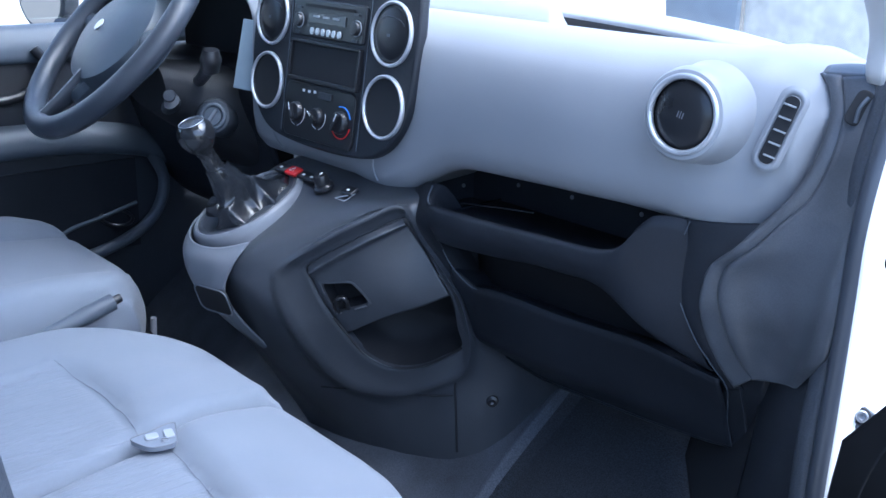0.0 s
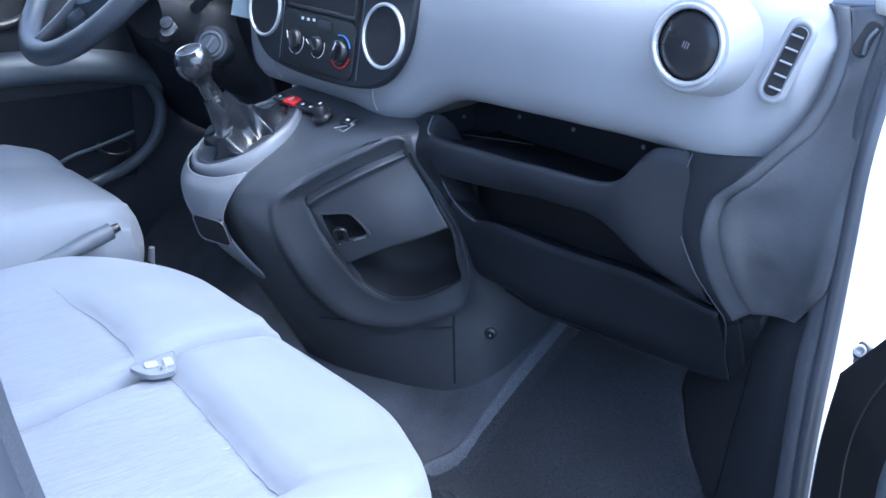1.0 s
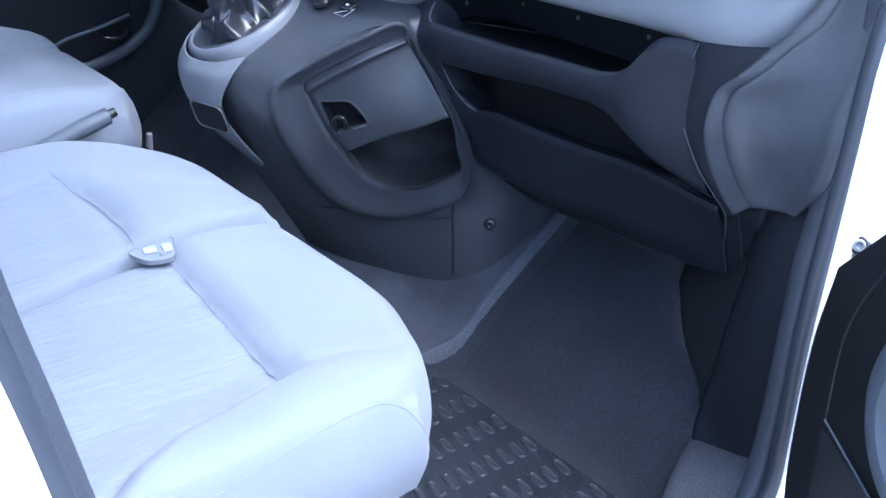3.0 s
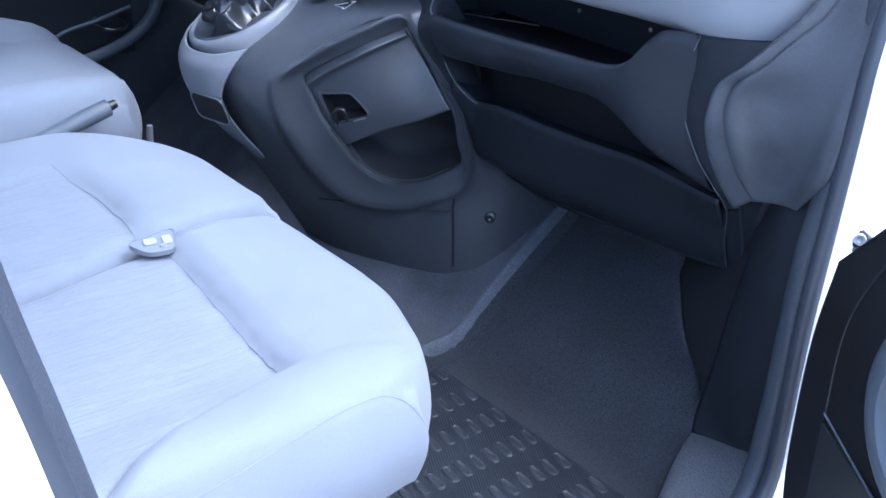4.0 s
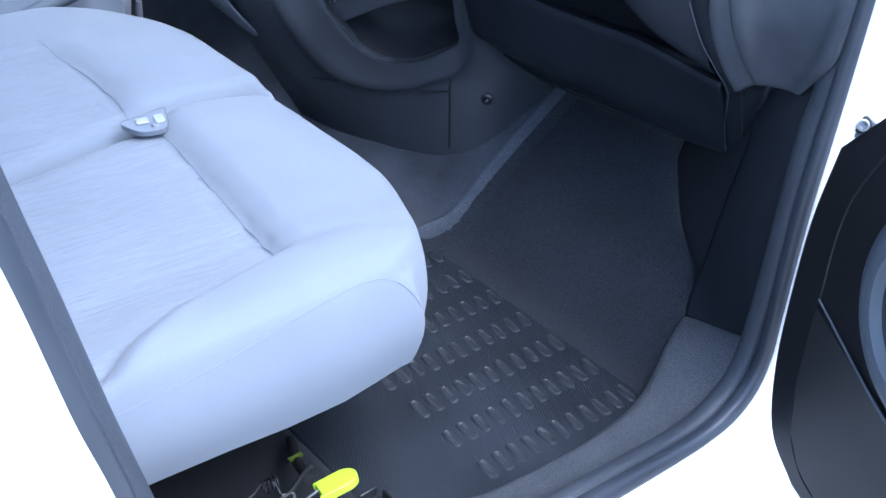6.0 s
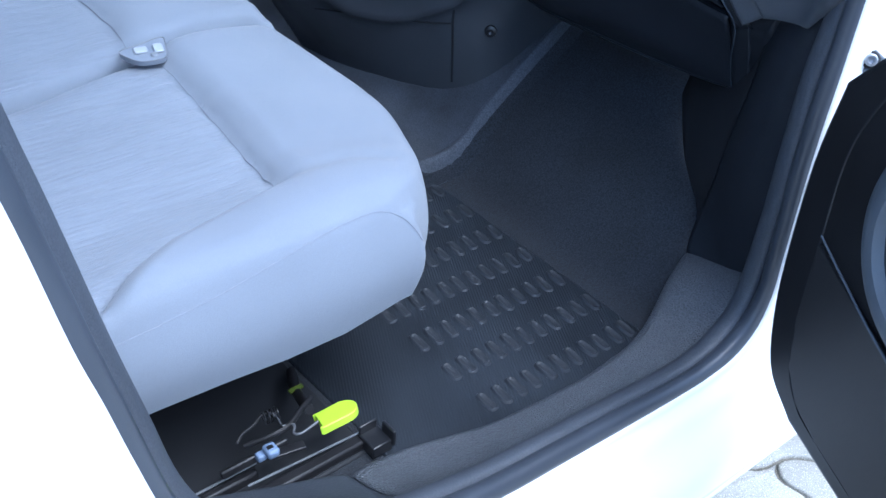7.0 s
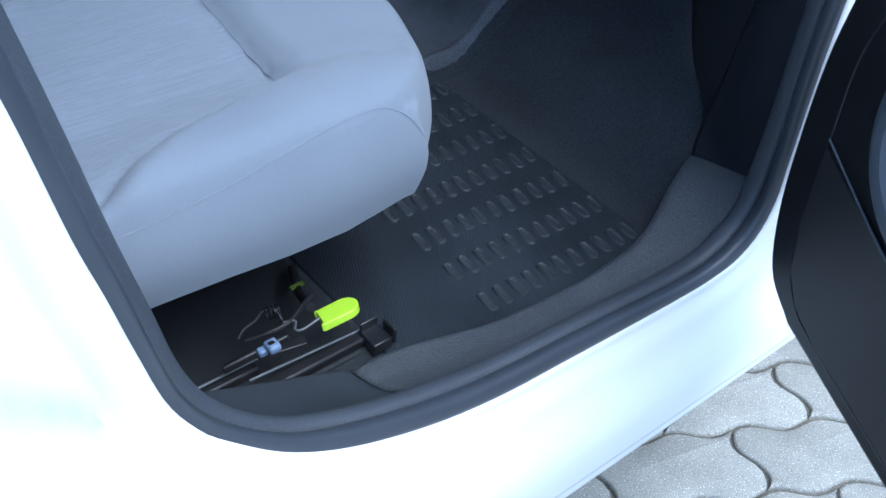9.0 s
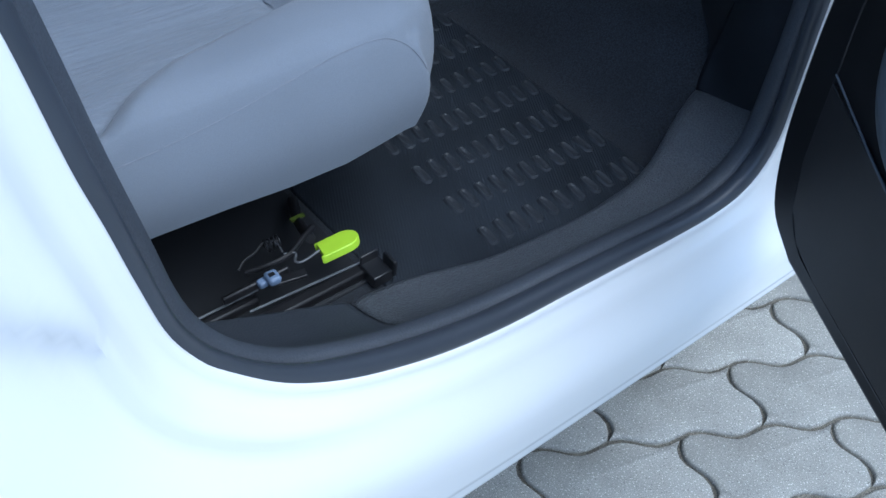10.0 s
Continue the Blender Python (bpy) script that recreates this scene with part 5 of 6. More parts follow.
for x, what in SW:
    m = facing((x, 0.7135, 0.8535), (0, -0.36, 0.93), (0, 1, 0))
    if what == "hazard":
        part("hazard_switch", prism(rounded(0.027, 0.019, 0.003), 0.006, m), RED, CONSOLE, "red hazard switch", bevel=0.0015)
        part("triangle", tube([m @ Vector(p) for p in ((-0.005, -0.004, 0.0066), (0.005, -0.004, 0.0066), (0, 0.005, 0.0066))], 0.0005, 5, closed=True), WHITE_MARK, CONSOLE)
    else:
        part("switch", prism(rounded(0.024, 0.018, 0.003), 0.005, m), BLACK_SMOOTH, CONSOLE, bevel=0.0015)
        part("switch_mark", prism(rounded(0.006, 0.004, 0.0015), 0.0006, m @ pose(0.001, -0.002, 0.0056)), WHITE_MARK, CONSOLE)
rm = facing((0.040, 0.706, 0.851), (0, -0.36, 0.93), (0, 1, 0))
rot = part("mirror_control", lathe([(0.0155, 0), (0.0150, 0.004), (0.0115, 0.007), (0.0110, 0.018), (0.0090, 0.0205), (0.001, 0.021)], 28, rm), BLACK_SMOOTH, CONSOLE, "black rotary mirror control")
part("control_mark", box((0, 0.003, 0.0213), (0.003, 0.005, 0.0006), None, rm), WHITE_MARK, rot)
tri = [rm @ Vector((0.052 + dx, -0.004 + dy, 0.002)) for dx, dy in ((-0.006, -0.010), (0.016, -0.010), (0.016, 0.010))]
part("bezel_line", tube(tri, 0.0008, 5, closed=True), GREY_LIGHT, CONSOLE)

# blue-grey cradle that carries the gear lever
GC = Vector((-0.062, 0.640, 0.820))
GN = Vector((-0.05, -0.42, 0.905)).normalized()
gm = facing(GC, GN, (0, 1, 0))
GEAR = thing("gear_lever", tuple(GC), "black gear lever with a creased leather gaiter in a blue-grey surround", "gear lever")
part("surround_ring", lathe([(0.091, -0.034), (0.089, -0.014), (0.086, -0.005), (0.083, -0.001), (0.080, 0.000), (0.0775, -0.002), (0.0765, -0.008)], 56, gm @ Matrix.Diagonal((0.87, 1.06, 1, 1)), caps=False), GREY_DEEP, GEAR, "blue-grey plastic gear surround")
part("surround_floor", lathe([(0.0775, -0.004), (0.073, -0.001), (0.069, -0.004), (0.001, -0.004)], 40, gm @ Matrix.Diagonal((0.87, 1.06, 1, 1)), caps=False), BLACK, GEAR)
cradle = [
    [(-0.146, 0.645, 0.802), (-0.122, 0.585, 0.786), (-0.070, 0.553, 0.775), (-0.012, 0.560, 0.777), (0.024, 0.592, 0.788)],
    [(-0.148, 0.638, 0.778), (-0.124, 0.575, 0.762), (-0.072, 0.542, 0.750), (-0.014, 0.549, 0.752), (0.018, 0.570, 0.760)],
    [(-0.142, 0.638, 0.740), (-0.118, 0.580, 0.724), (-0.068, 0.550, 0.712), (-0.024, 0.552, 0.712), (0.002, 0.562, 0.716)],
    [(-0.128, 0.652, 0.692), (-0.108, 0.606, 0.678), (-0.062, 0.580, 0.666), (-0.022, 0.580, 0.664), (0.000, 0.586, 0.668)],
    [(-0.110, 0.682, 0.640), (-0.092, 0.648, 0.628), (-0.054, 0.628, 0.616), (-0.016, 0.625, 0.612), (0.003, 0.631, 0.612)],
    [(-0.090, 0.722, 0.605), (-0.076, 0.695, 0.595), (-0.048, 0.674, 0.585), (-0.014, 0.668, 0.580), (0.002, 0.672, 0.578)]]
CR = part("cradle", loft(cradle, 32, 48), GREY_DEEP, GEAR, "blue-grey cradle with a recess with its shade painted as a dark plate", thick=-0.003)
am = facing((-0.024, 0.5600, 0.697), (0.24, -0.90, -0.36))
# near-black plate standing for the shade in the cradle's recess
part("recess", prism(rounded(0.060, 0.042, 0.010), 0.006, am @ pose(0, 0, -0.003)), VOID, CR, "recess with its shade painted as a dark plate", bevel=0.001)
part("recess_rim", tube([am @ Vector((x, y, 0.0025)) for x, y in rounded(0.063, 0.045, 0.011)], 0.0010, 6, closed=True), GREY_DEEP, CR)


def crease(a):
    """A wave with sharp ridges and round valleys."""
    return 1 - 2 * abs(math.sin(0.5 * a)) ** 0.8


def gaiter():
    """A folded leather boot that narrows to the stick."""
    top = Vector((-0.054, 0.586, 0.884))
    rows = []
    for j in range(37):
        f = j / 36
        row = []
        c = GC.lerp(top, f) + GN * (-0.005)
        r = float(np.interp(f, (0, 0.12, 0.3, 0.5, 0.7, 0.88, 1), (0.0735, 0.069, 0.051, 0.033, 0.0235, 0.0185, 0.0165)))
        amp = math.sin(math.pi * min(1, f * 1.25 + 0.05)) ** 0.8 if f < 0.76 else 0.25 * (1 - f)
        for i in range(144):
            a = 2 * math.pi * i / 144
            fold = 1 + amp * (0.13 * crease(3 * a + 4.5 * f + 0.6) + 0.09 * crease(5 * a - 6 * f + 2.0) + 0.05 * math.sin(2 * a + 9 * f))
            sag = amp * (0.012 * crease(3 * a + 4.5 * f + 1.8) + 0.008 * crease(4 * a - 8 * f) - 0.008)
            row.append(c + gm.to_3x3() @ Vector((r * fold * math.cos(a) * 0.88, r * fold * math.sin(a) * 1.05, sag)))
        rows.append(row)
    return grid(rows, True, False)


part("gaiter", gaiter(), LEATHER, GEAR, "shiny creased black leather gaiter", sharp=50)
stick = [(-0.0535, 0.594, 0.866), (-0.0530, 0.582, 0.886), (-0.0525, 0.573, 0.902)]
part("collar", tube(stick, [0.0165, 0.0155, 0.0120, 0.0125, 0.0115, 0.0120], 20, 24), KNOB_BLACK, GEAR)
kd = Vector((-0.004, -0.36, 0.93)).normalized()
kmat = facing((-0.0525, 0.570, 0.902), kd, (0, 1, 0))
knob = part("knob", lathe([(0.011, -0.002), (0.0125, 0.003), (0.0195, 0.010), (0.0250, 0.021), (0.0260, 0.031), (0.0235, 0.040), (0.0185, 0.0462), (0.0172, 0.0472), (0.001, 0.0476)], 40, kmat), KNOB_BLACK, GEAR, "glossy black gear knob")
part("cap_ring", ring(0.0178, 0.0008, 32, 6, kmat @ pose(0, 0, 0.0475)), STEEL, knob)
part("cap_disc", lathe([(0.0165, 0.0478), (0.010, 0.0490), (0.001, 0.0492)], 28, kmat), material("gear_plate", (0.03, 0.032, 0.036), 0.22, vary=0.2, scale=120), knob, "dull grey gear pattern plate")

# ---- driver's side ----
WHEEL = thing("steering_wheel", (-0.37, 0.58, 1.0), "dark grey three-spoke steering wheel", "steering wheel")
WN = Vector((-0.07, -0.73, 0.68)).normalized()
wm = facing((-0.406, 0.607, 1.026), WN)
part("rim", ring(0.184, 0.0185, 72, 18, wm), WHEEL_SKIN, WHEEL)
hubm = lathe([(0.112, -0.050), (0.118, -0.024), (0.108, 0.000), (0.078, 0.014), (0.040, 0.021), (0.001, 0.023)], 44, wm @ pose(-0.012, 0.004, 0) @ Matrix.Diagonal((1.08, 0.86, 1, 1)))
part("hub", hubm, HUB_SKIN, WHEEL, "dark grey airbag pad")
em = prism(rounded(0.020, 0.020, 0.008), 0.002, wm @ pose(-0.012, 0.000, 0.0235, 0, 0, 45))
part("emblem", em, SILVER, WHEEL, "small silver emblem")
for a, w in ((8, 0.020), (174, 0.017), (262, 0.024)):
    ca, sa = math.cos(radians(a)), math.sin(radians(a))
    part("spoke", tube([wm @ Vector((0.070 * ca, 0.065 * sa, -0.012)), wm @ Vector((0.13 * ca, 0.125 * sa, -0.008)), wm @ Vector((0.180 * ca, 0.180 * sa, -0.002))], [w, w * 0.8, w * 0.7], 14, 12, squash=0.5), WHEEL_SKIN, WHEEL)
part("hub_lobe", lathe([(0.034, -0.03), (0.036, -0.012), (0.028, -0.001), (0.001, 0.003)], 28, wm @ pose(-0.016, -0.088, -0.004)), HUB_SKIN, WHEEL, "lower lobe of the airbag pad")
part("rim_seam", ring(0.0162, 0.0009, 24, 6, facing(wm @ Vector((0.185 * math.cos(radians(300)), 0.185 * math.sin(radians(300)), 0)), wm.to_3x3() @ Vector((-math.sin(radians(300)), math.cos(radians(300)), 0)))), STEEL, WHEEL, "pale seam on the rim")

COLUMN = thing("steering_column", (-0.35, 0.70, 0.93), "dark plastic steering column with stalks and ignition lock", "steering column")
part("shroud", loft([[(-0.30, 0.63, 0.985), (-0.37, 0.625, 1.00), (-0.44, 0.63, 0.985), (-0.44, 0.64, 0.93), (-0.37, 0.645, 0.905), (-0.30, 0.64, 0.93)],
                     [(-0.27, 0.72, 0.96), (-0.37, 0.715, 0.98), (-0.47, 0.72, 0.96), (-0.47, 0.73, 0.87), (-0.37, 0.735, 0.84), (-0.27, 0.73, 0.865)],
                     [(-0.24, 0.82, 0.95), (-0.37, 0.82, 0.97), (-0.50, 0.82, 0.95), (-0.50, 0.83, 0.80), (-0.37, 0.83, 0.77), (-0.24, 0.83, 0.80)]], 40, 16, True, True), VOID, COLUMN)
lk = facing((-0.250, 0.694, 0.909), (0.66, -0.70, 0.28))
part("lock_housing", lathe([(0.030, -0.05), (0.030, -0.006), (0.026, 0.0), (0.021, 0.001)], 32, lk, caps=True), BLACK, COLUMN)
part("lock_ring", ring(0.0185, 0.0036, 36, 10, lk @ pose(0, 0, 0.001)), DOOR_GREY, COLUMN, "grey ring of the ignition lock")
part("lock_barrel", lathe([(0.0145, 0.0), (0.0140, 0.004), (0.001, 0.005)], 28, lk), DOOR_GREY, COLUMN, "metal ignition lock barrel")
part("keyhole", box((0, 0, 0.0062), (0.0045, 0.024, 0.004), None, lk @ pose(0, 0, 0, 0, 0, -32)), STEEL, COLUMN)
part("wiper_stalk", tube([(-0.31, 0.69, 0.955), (-0.27, 0.685, 0.965), (-0.225, 0.680, 0.995)], [0.010, 0.009, 0.012], 14, 14), BLACK, COLUMN)
part("stalk_end", tube([(-0.228, 0.681, 0.985), (-0.222, 0.679, 1.003), (-0.219, 0.678, 1.018)], [0.014, 0.017, 0.012], 16, 12), BLACK_SMOOTH, COLUMN, "glossy stalk end")
part("audio_stalk", tube([(-0.325, 0.66, 0.925), (-0.295, 0.645, 0.925), (-0.272, 0.635, 0.935)], [0.016, 0.018, 0.014], 14, 12, squash=0.7), BLACK, COLUMN)
part("audio_key", lathe([(0.010, 0), (0.009, 0.004), (0.001, 0.005)], 18, facing((-0.268, 0.630, 0.945), (0.7, -0.6, 0.4))), BLACK, COLUMN)

CLUSTER = thing("instrument_cluster", (-0.33, 0.78, 1.02), "dark instrument cluster under a hood", "instrument cluster")
hood = [[(-0.56, 0.72, 0.99), (-0.54, 0.68, 1.09), (-0.44, 0.66, 1.14), (-0.32, 0.69, 1.14), (-0.225, 0.740, 1.10), (-0.204, 0.755, 1.0)],
        [(-0.57, 0.80, 0.99), (-0.54, 0.80, 1.10), (-0.42, 0.80, 1.16), (-0.30, 0.80, 1.16), (-0.205, 0.80, 1.11), (-0.19, 0.80, 1.0)],
        [(-0.57, 0.95, 0.99), (-0.54, 0.95, 1.08), (-0.42, 0.95, 1.13), (-0.30, 0.95, 1.13), (-0.20, 0.95, 1.09), (-0.19, 0.95, 1.0)]]
part("hood", loft(hood, 40, 20), GREY, CLUSTER, "blue-grey instrument hood", thick=-0.006)
part("dial_plate", box((-0.375, 0.815, 1.04), (0.36, 0.01, 0.16)), VOID, CLUSTER)
# opaque plate; the reflection on the lens is put into its pale colour
part("lens", box((0, 0, 0), (0.058, 0.004, 0.108), None, pose(-0.200, 0.741, 1.006, -12, 4, 20)), material("lens_reflection", (0.22, 0.28, 0.33), 0.25, vary=0.08), CLUSTER, "instrument lens with its reflection painted pale", bevel=0.001)
for z in (0.985, 1.012):
    part("warning_mark", box((0, 0, 0), (0.010, 0.003, 0.012), None, pose(-0.186, 0.742 + 0.2 * (z - 1.0), z, -12, 0, 20)), RED, CLUSTER)

part("driver_panel", loft([[(x, y, z) for x in (-0.72, -0.6, -0.5, -0.3, -0.2)] for y, z in ((0.90, 0.985), (0.80, 0.985), (0.755, 0.97), (0.745, 0.93), (0.77, 0.86), (0.80, 0.78), (0.86, 0.68), (0.95, 0.62))], 20, 40), SHELF_BLACK, DASH, "black lower dashboard on the driver's side", thick=-0.004)

# driver's door
DDOOR = thing("driver_door", (-0.74, 0.55, 0.45), "closed driver door with a dark pocket and grey armrest", "car door")
part("card", box((-0.745, 0.46, 0.66), (0.04, 1.20, 0.66)), BLACK, DDOOR, bevel=0.01)
part("waist_rail", loft([[(-0.765, y, 1.012), (-0.735, y, 1.010), (-0.715, y, 0.985), (-0.712, y, 0.955), (-0.730, y, 0.94)] for y in (-0.1, 0.2, 0.5, 0.75, 0.92)], 16, 12), DOOR_GREY, DDOOR, "blue-grey door top", thick=-0.004)
part("armrest", loft([[(-0.74, y, z + 0.035), (-0.700, y, z + 0.030), (-0.680, y, z + 0.005), (-0.688, y, z - 0.022), (-0.74, y, z - 0.03)] for y, z in ((0.15, 0.79), (0.40, 0.80), (0.60, 0.80), (0.74, 0.785), (0.82, 0.76), (0.88, 0.71))], 20, 24), DOOR_GREY, DDOOR, "grey armrest sweep", thick=-0.004)
pull = [(-0.703, 0.42, 0.895), (-0.695, 0.50, 0.885), (-0.693, 0.57, 0.90), (-0.697, 0.60, 0.945), (-0.705, 0.585, 0.975)]
part("pull_recess", prism(rounded(0.22, 0.10, 0.04), 0.004, facing((-0.7235, 0.50, 0.925), (1, 0, 0))), VOID, DDOOR, bevel=0.001)
part("pull_handle", tube(pull, 0.010, 12, 24), BLACK_SMOOTH, DDOOR)
rim = [(-0.690, 0.30, 0.545), (-0.684, 0.55, 0.560), (-0.684, 0.70, 0.585), (-0.686, 0.785, 0.630), (-0.690, 0.815, 0.70), (-0.695, 0.79, 0.765)]
part("pocket_rim", tube(rim, 0.012, 12, 36), DOOR_GREY, DDOOR, "grey rim of the door pocket")
part("pocket", box((-0.7225, 0.52, 0.655), (0.006, 0.50, 0.18)), SHELF_BLACK, DDOOR)
part("pocket_rod", tube([(-0.69, 0.585, 0.615), (-0.682, 0.62, 0.635), (-0.680, 0.68, 0.648), (-0.682, 0.75, 0.665)], 0.004, 8, 16), DOOR_GREY, DDOOR)
part("cup_rim", ring(0.030, 0.0035, 28, 8, facing((-0.70, 0.715, 0.635), (0.3, 0, 1))), BLACK_SMOOTH, DDOOR)
dg = part("side_glass", box((-0.775, 0.36, 1.36), (0.005, 1.0, 0.68)), GLASS, DDOOR)
dg.visible_shadow = False

MIR = thing("wing_mirror", (-1.0, 0.70, 1.0), "black-rimmed wing mirror outside the driver window", "wing mirror")
mm = facing((-0.970, 0.706, 1.040), (0.42, -0.90, -0.02)) @ Matrix.Diagonal((0.74, 0.74, 0.74, 1))
part("housing", lathe([(0.072, -0.07), (0.086, -0.03), (0.088, 0.0), (0.082, 0.006)], 40, mm @ Matrix.Diagonal((0.95, 1.05, 1, 1))), BLACK, MIR)
part("glass", lathe([(0.077, 0.0065), (0.001, 0.0065)], 40, mm @ Matrix.Diagonal((0.95, 1.05, 1, 1)), caps=False), MIRROR, MIR, "mirror glass")
part("arm", tube([(-0.80, 0.78, 0.99), (-0.88, 0.75, 0.985), (-0.94, 0.73, 0.99)], 0.025, 12, 10, squash=0.7), BLACK, MIR)


# ---- seats ----
def groove(d, width, depth):
    return -depth * math.exp(-(d / width) ** 2)


def seg_dist(x, y, pts):
    best = 9.0
    for (ax, ay), (bx, by) in zip(pts, pts[1:]):
        dx, dy = bx - ax, by - ay
        f = min(max(((x - ax) * dx + (y - ay) * dy) / (dx * dx + dy * dy), 0), 1)
        best = min(best, math.hypot(x - ax - f * dx, y - ay - f * dy))
    return best


def cushion(x0, x1, y0, front, top, low, rad=0.035, nx=90, ny=80, left=None):
    """A padded cushion: top(x, y) gives its height, front(x) its front edge, low(x, y) its lower hem, left(y) its inner edge."""
    us = [-1.0 - 0.5 * (1 - k / 8) for k in range(8)] + list(np.linspace(-1, 1, nx)) + [1.0 + 0.5 * (k + 1) / 8 for k in range(8)]
    vs = list(np.linspace(0, 1, ny)) + [1.0 + 0.5 * (k + 1) / 8 for k in range(8)]
    rows = []
    for v in vs:
        row = []
        for u in us:
            uc, vc = min(max(u, -1), 1), min(v, 1.0)
            ou, ov = min(abs(u) - abs(uc), 0.5) * 2, min(v - vc, 0.5) * 2     # 0..1 down the sides and the front
            f = 0.5 * (uc + 1)
            xr = x0 + (x1 - x0) * f
            y = y0 + (front(xr) - y0) * vc
            xl = left(y) if left else x0
            x = xl + (x1 - xl) * f
            # rounding towards the edges
            du = (1 - abs(uc)) * 0.5 * (x1 - x0)
            dv = (front(x) - y)
            ex, ey = max(0.0, 1 - du / rad), max(0.0, 1 - dv / rad)
            round_ = min(1.0, math.hypot(ex, ey) ** 1.0)
            drop = rad * (1 - math.sqrt(max(0.0, 1 - round_ ** 2))) * 0.75
            z = top(x, y) - drop
            o = max(ou, ov)
            if o > 0:
                zl = low(x, y)
                z = z + (zl - z) * o
                belly = 0.009 * math.sin(math.pi * o) + 0.003 * o
                x += belly * (ou / o) * (1 if u > 0 else -1)
                y += belly * (ov / o)
            row.append((x, y, z))
        rows.append(row)
    return rows


BENCH = thing("passenger_bench", (0.30, 0.20, 0.42), "pale blue-grey cloth double passenger seat with ribbed insert", "car seat")


def bench_edge(y):
    """Where the two cushions meet."""
    return float(np.interp(y, (-0.22, 0.05, 0.179, 0.249, 0.324, 0.367, 0.435, 0.489, 0.55), (0.285, 0.272, 0.257, 0.242, 0.230, 0.227, 0.217, 0.212, 0.208)))


SEAM_F = [(0.262, 0.345), (0.319, 0.340), (0.394, 0.331), (0.474, 0.321), (0.548, 0.312)]
SEAM_R = [(0.548, 0.312), (0.562, 0.254), (0.578, 0.189), (0.604, 0.140), (0.632, 0.106), (0.648, 0.06), (0.648, -0.2)]


def outer_front(x):
    return 0.513 - 0.116 * max(0.0, (x - 0.40) / 0.25) ** 2 - 0.012 * sm(x, 0.630, 0.660)


def swell(d, width):
    """0 at a seam, rising steeply and then rounding off over the width of the bolster's flank."""
    return min(1.0, max(0.0, d) / width) ** 0.5 * (1 - 0.25 * (1 - min(1.0, max(0.0, d) / width)))


def insert_amount(x, y):
    """1 inside the ribbed insert, 0 on the bolsters."""
    edge = float(np.interp(y, [-0.2, 0.06, 0.106, 0.140, 0.189, 0.254, 0.312], [0.648, 0.648, 0.632, 0.604, 0.578, 0.562, 0.548]))
    fy = float(np.interp(x, [0.262, 0.319, 0.394, 0.474, 0.548], [0.345, 0.340, 0.331, 0.321, 0.312]))
    return (1 - swell(x - edge, 0.026)) * (1 - swell(y - fy, 0.028))


def outer_top(x, y):
    z = 0.670 + 0.026 * sm(x, 0.50, 0.62) * (1 - 0.55 * sm(y, 0.36, 0.47)) - 0.020 * sm(y, 0.38, 0.52)
    z -= 0.017 * insert_amount(x, y)
    z += groove(seg_dist(x, y, SEAM_F), 0.006, 0.003) + groove(seg_dist(x, y, SEAM_R), 0.006, 0.004)
    z += groove(seg_dist(x, y, [(0.548, 0.312), (0.556, 0.346), (0.563, 0.38), (0.584, 0.404)]), 0.016, 0.005)
    z += 0.0022 * noise.noise((x * 14, y * 14, 3.0)) + 0.0016 * noise.noise((x * 40, y * 9, 5.0)) * insert_amount(x, y)
    return z


def outer_low(x, y):
    return float(np.interp(y, [0.0, 0.124, 0.191, 0.247, 0.307, 0.345, 0.371, 0.42, 0.5], [0.584, 0.581, 0.576, 0.570, 0.568, 0.573, 0.577, 0.577, 0.578]))


oc = part("outer_cushion", grid(cushion(0.262, 0.656, -0.22, outer_front, outer_top, outer_low, 0.030, 110, 110, bench_edge)), FABRIC, BENCH, sharp=80)
me = oc.data
me.materials.append(FABRIC_RIB)
for p in me.polygons:
    c = p.center
    if c.z > 0.63 and c.x < 0.645 and insert_amount(c.x, c.y) > 0.80 and c.x > bench_edge(c.y) + 0.02:
        p.material_index = 1


def mid_front(x):
    return 0.520 - 0.17 * max(0.0, (0.04 - x) / 0.18) ** 2.2


MID_F = [(-0.020, 0.326), (0.03, 0.334), (0.067, 0.339), (0.147, 0.338), (0.225, 0.327)]


def mid_top(x, y):
    fy = float(np.interp(x, [-0.12, 0.0, 0.067, 0.147, 0.225], [0.31, 0.330, 0.339, 0.338, 0.327]))
    z = 0.670 - 0.014 * sm(y, 0.40, 0.52) - 0.013 * (1 - swell(y - fy, 0.028)) * sm(x, -0.02, 0.03)
    z += groove(seg_dist(x, y, MID_F), 0.006, 0.003) + groove(seg_dist(x, y, [(-0.010, 0.323), (0.002, 0.26), (0.006, 0.1), (0.006, -0.2)]), 0.005, 0.004)
    return z + 0.0022 * noise.noise((x * 14, y * 14, 8.0))


def mid_right(y):
    return bench_edge(y) - 0.004


mrows = cushion(-0.135, 0.258, -0.22, mid_front, mid_top, lambda x, y: 0.555, 0.028, 80, 90)
mrows = [[(x + (mid_right(y) - 0.258) * sm(x, 0.05, 0.258), y, z) for x, y, z in r] for r in mrows]
mc = part("middle_cushion", grid(mrows), FABRIC, BENCH, sharp=80)
mc.data.materials.append(FABRIC_RIB)
for p in mc.data.polygons:
    c = p.center
    if c.z > 0.63 and c.y < 0.330 and 0.005 < c.x < bench_edge(c.y) - 0.012:
        p.material_index = 1
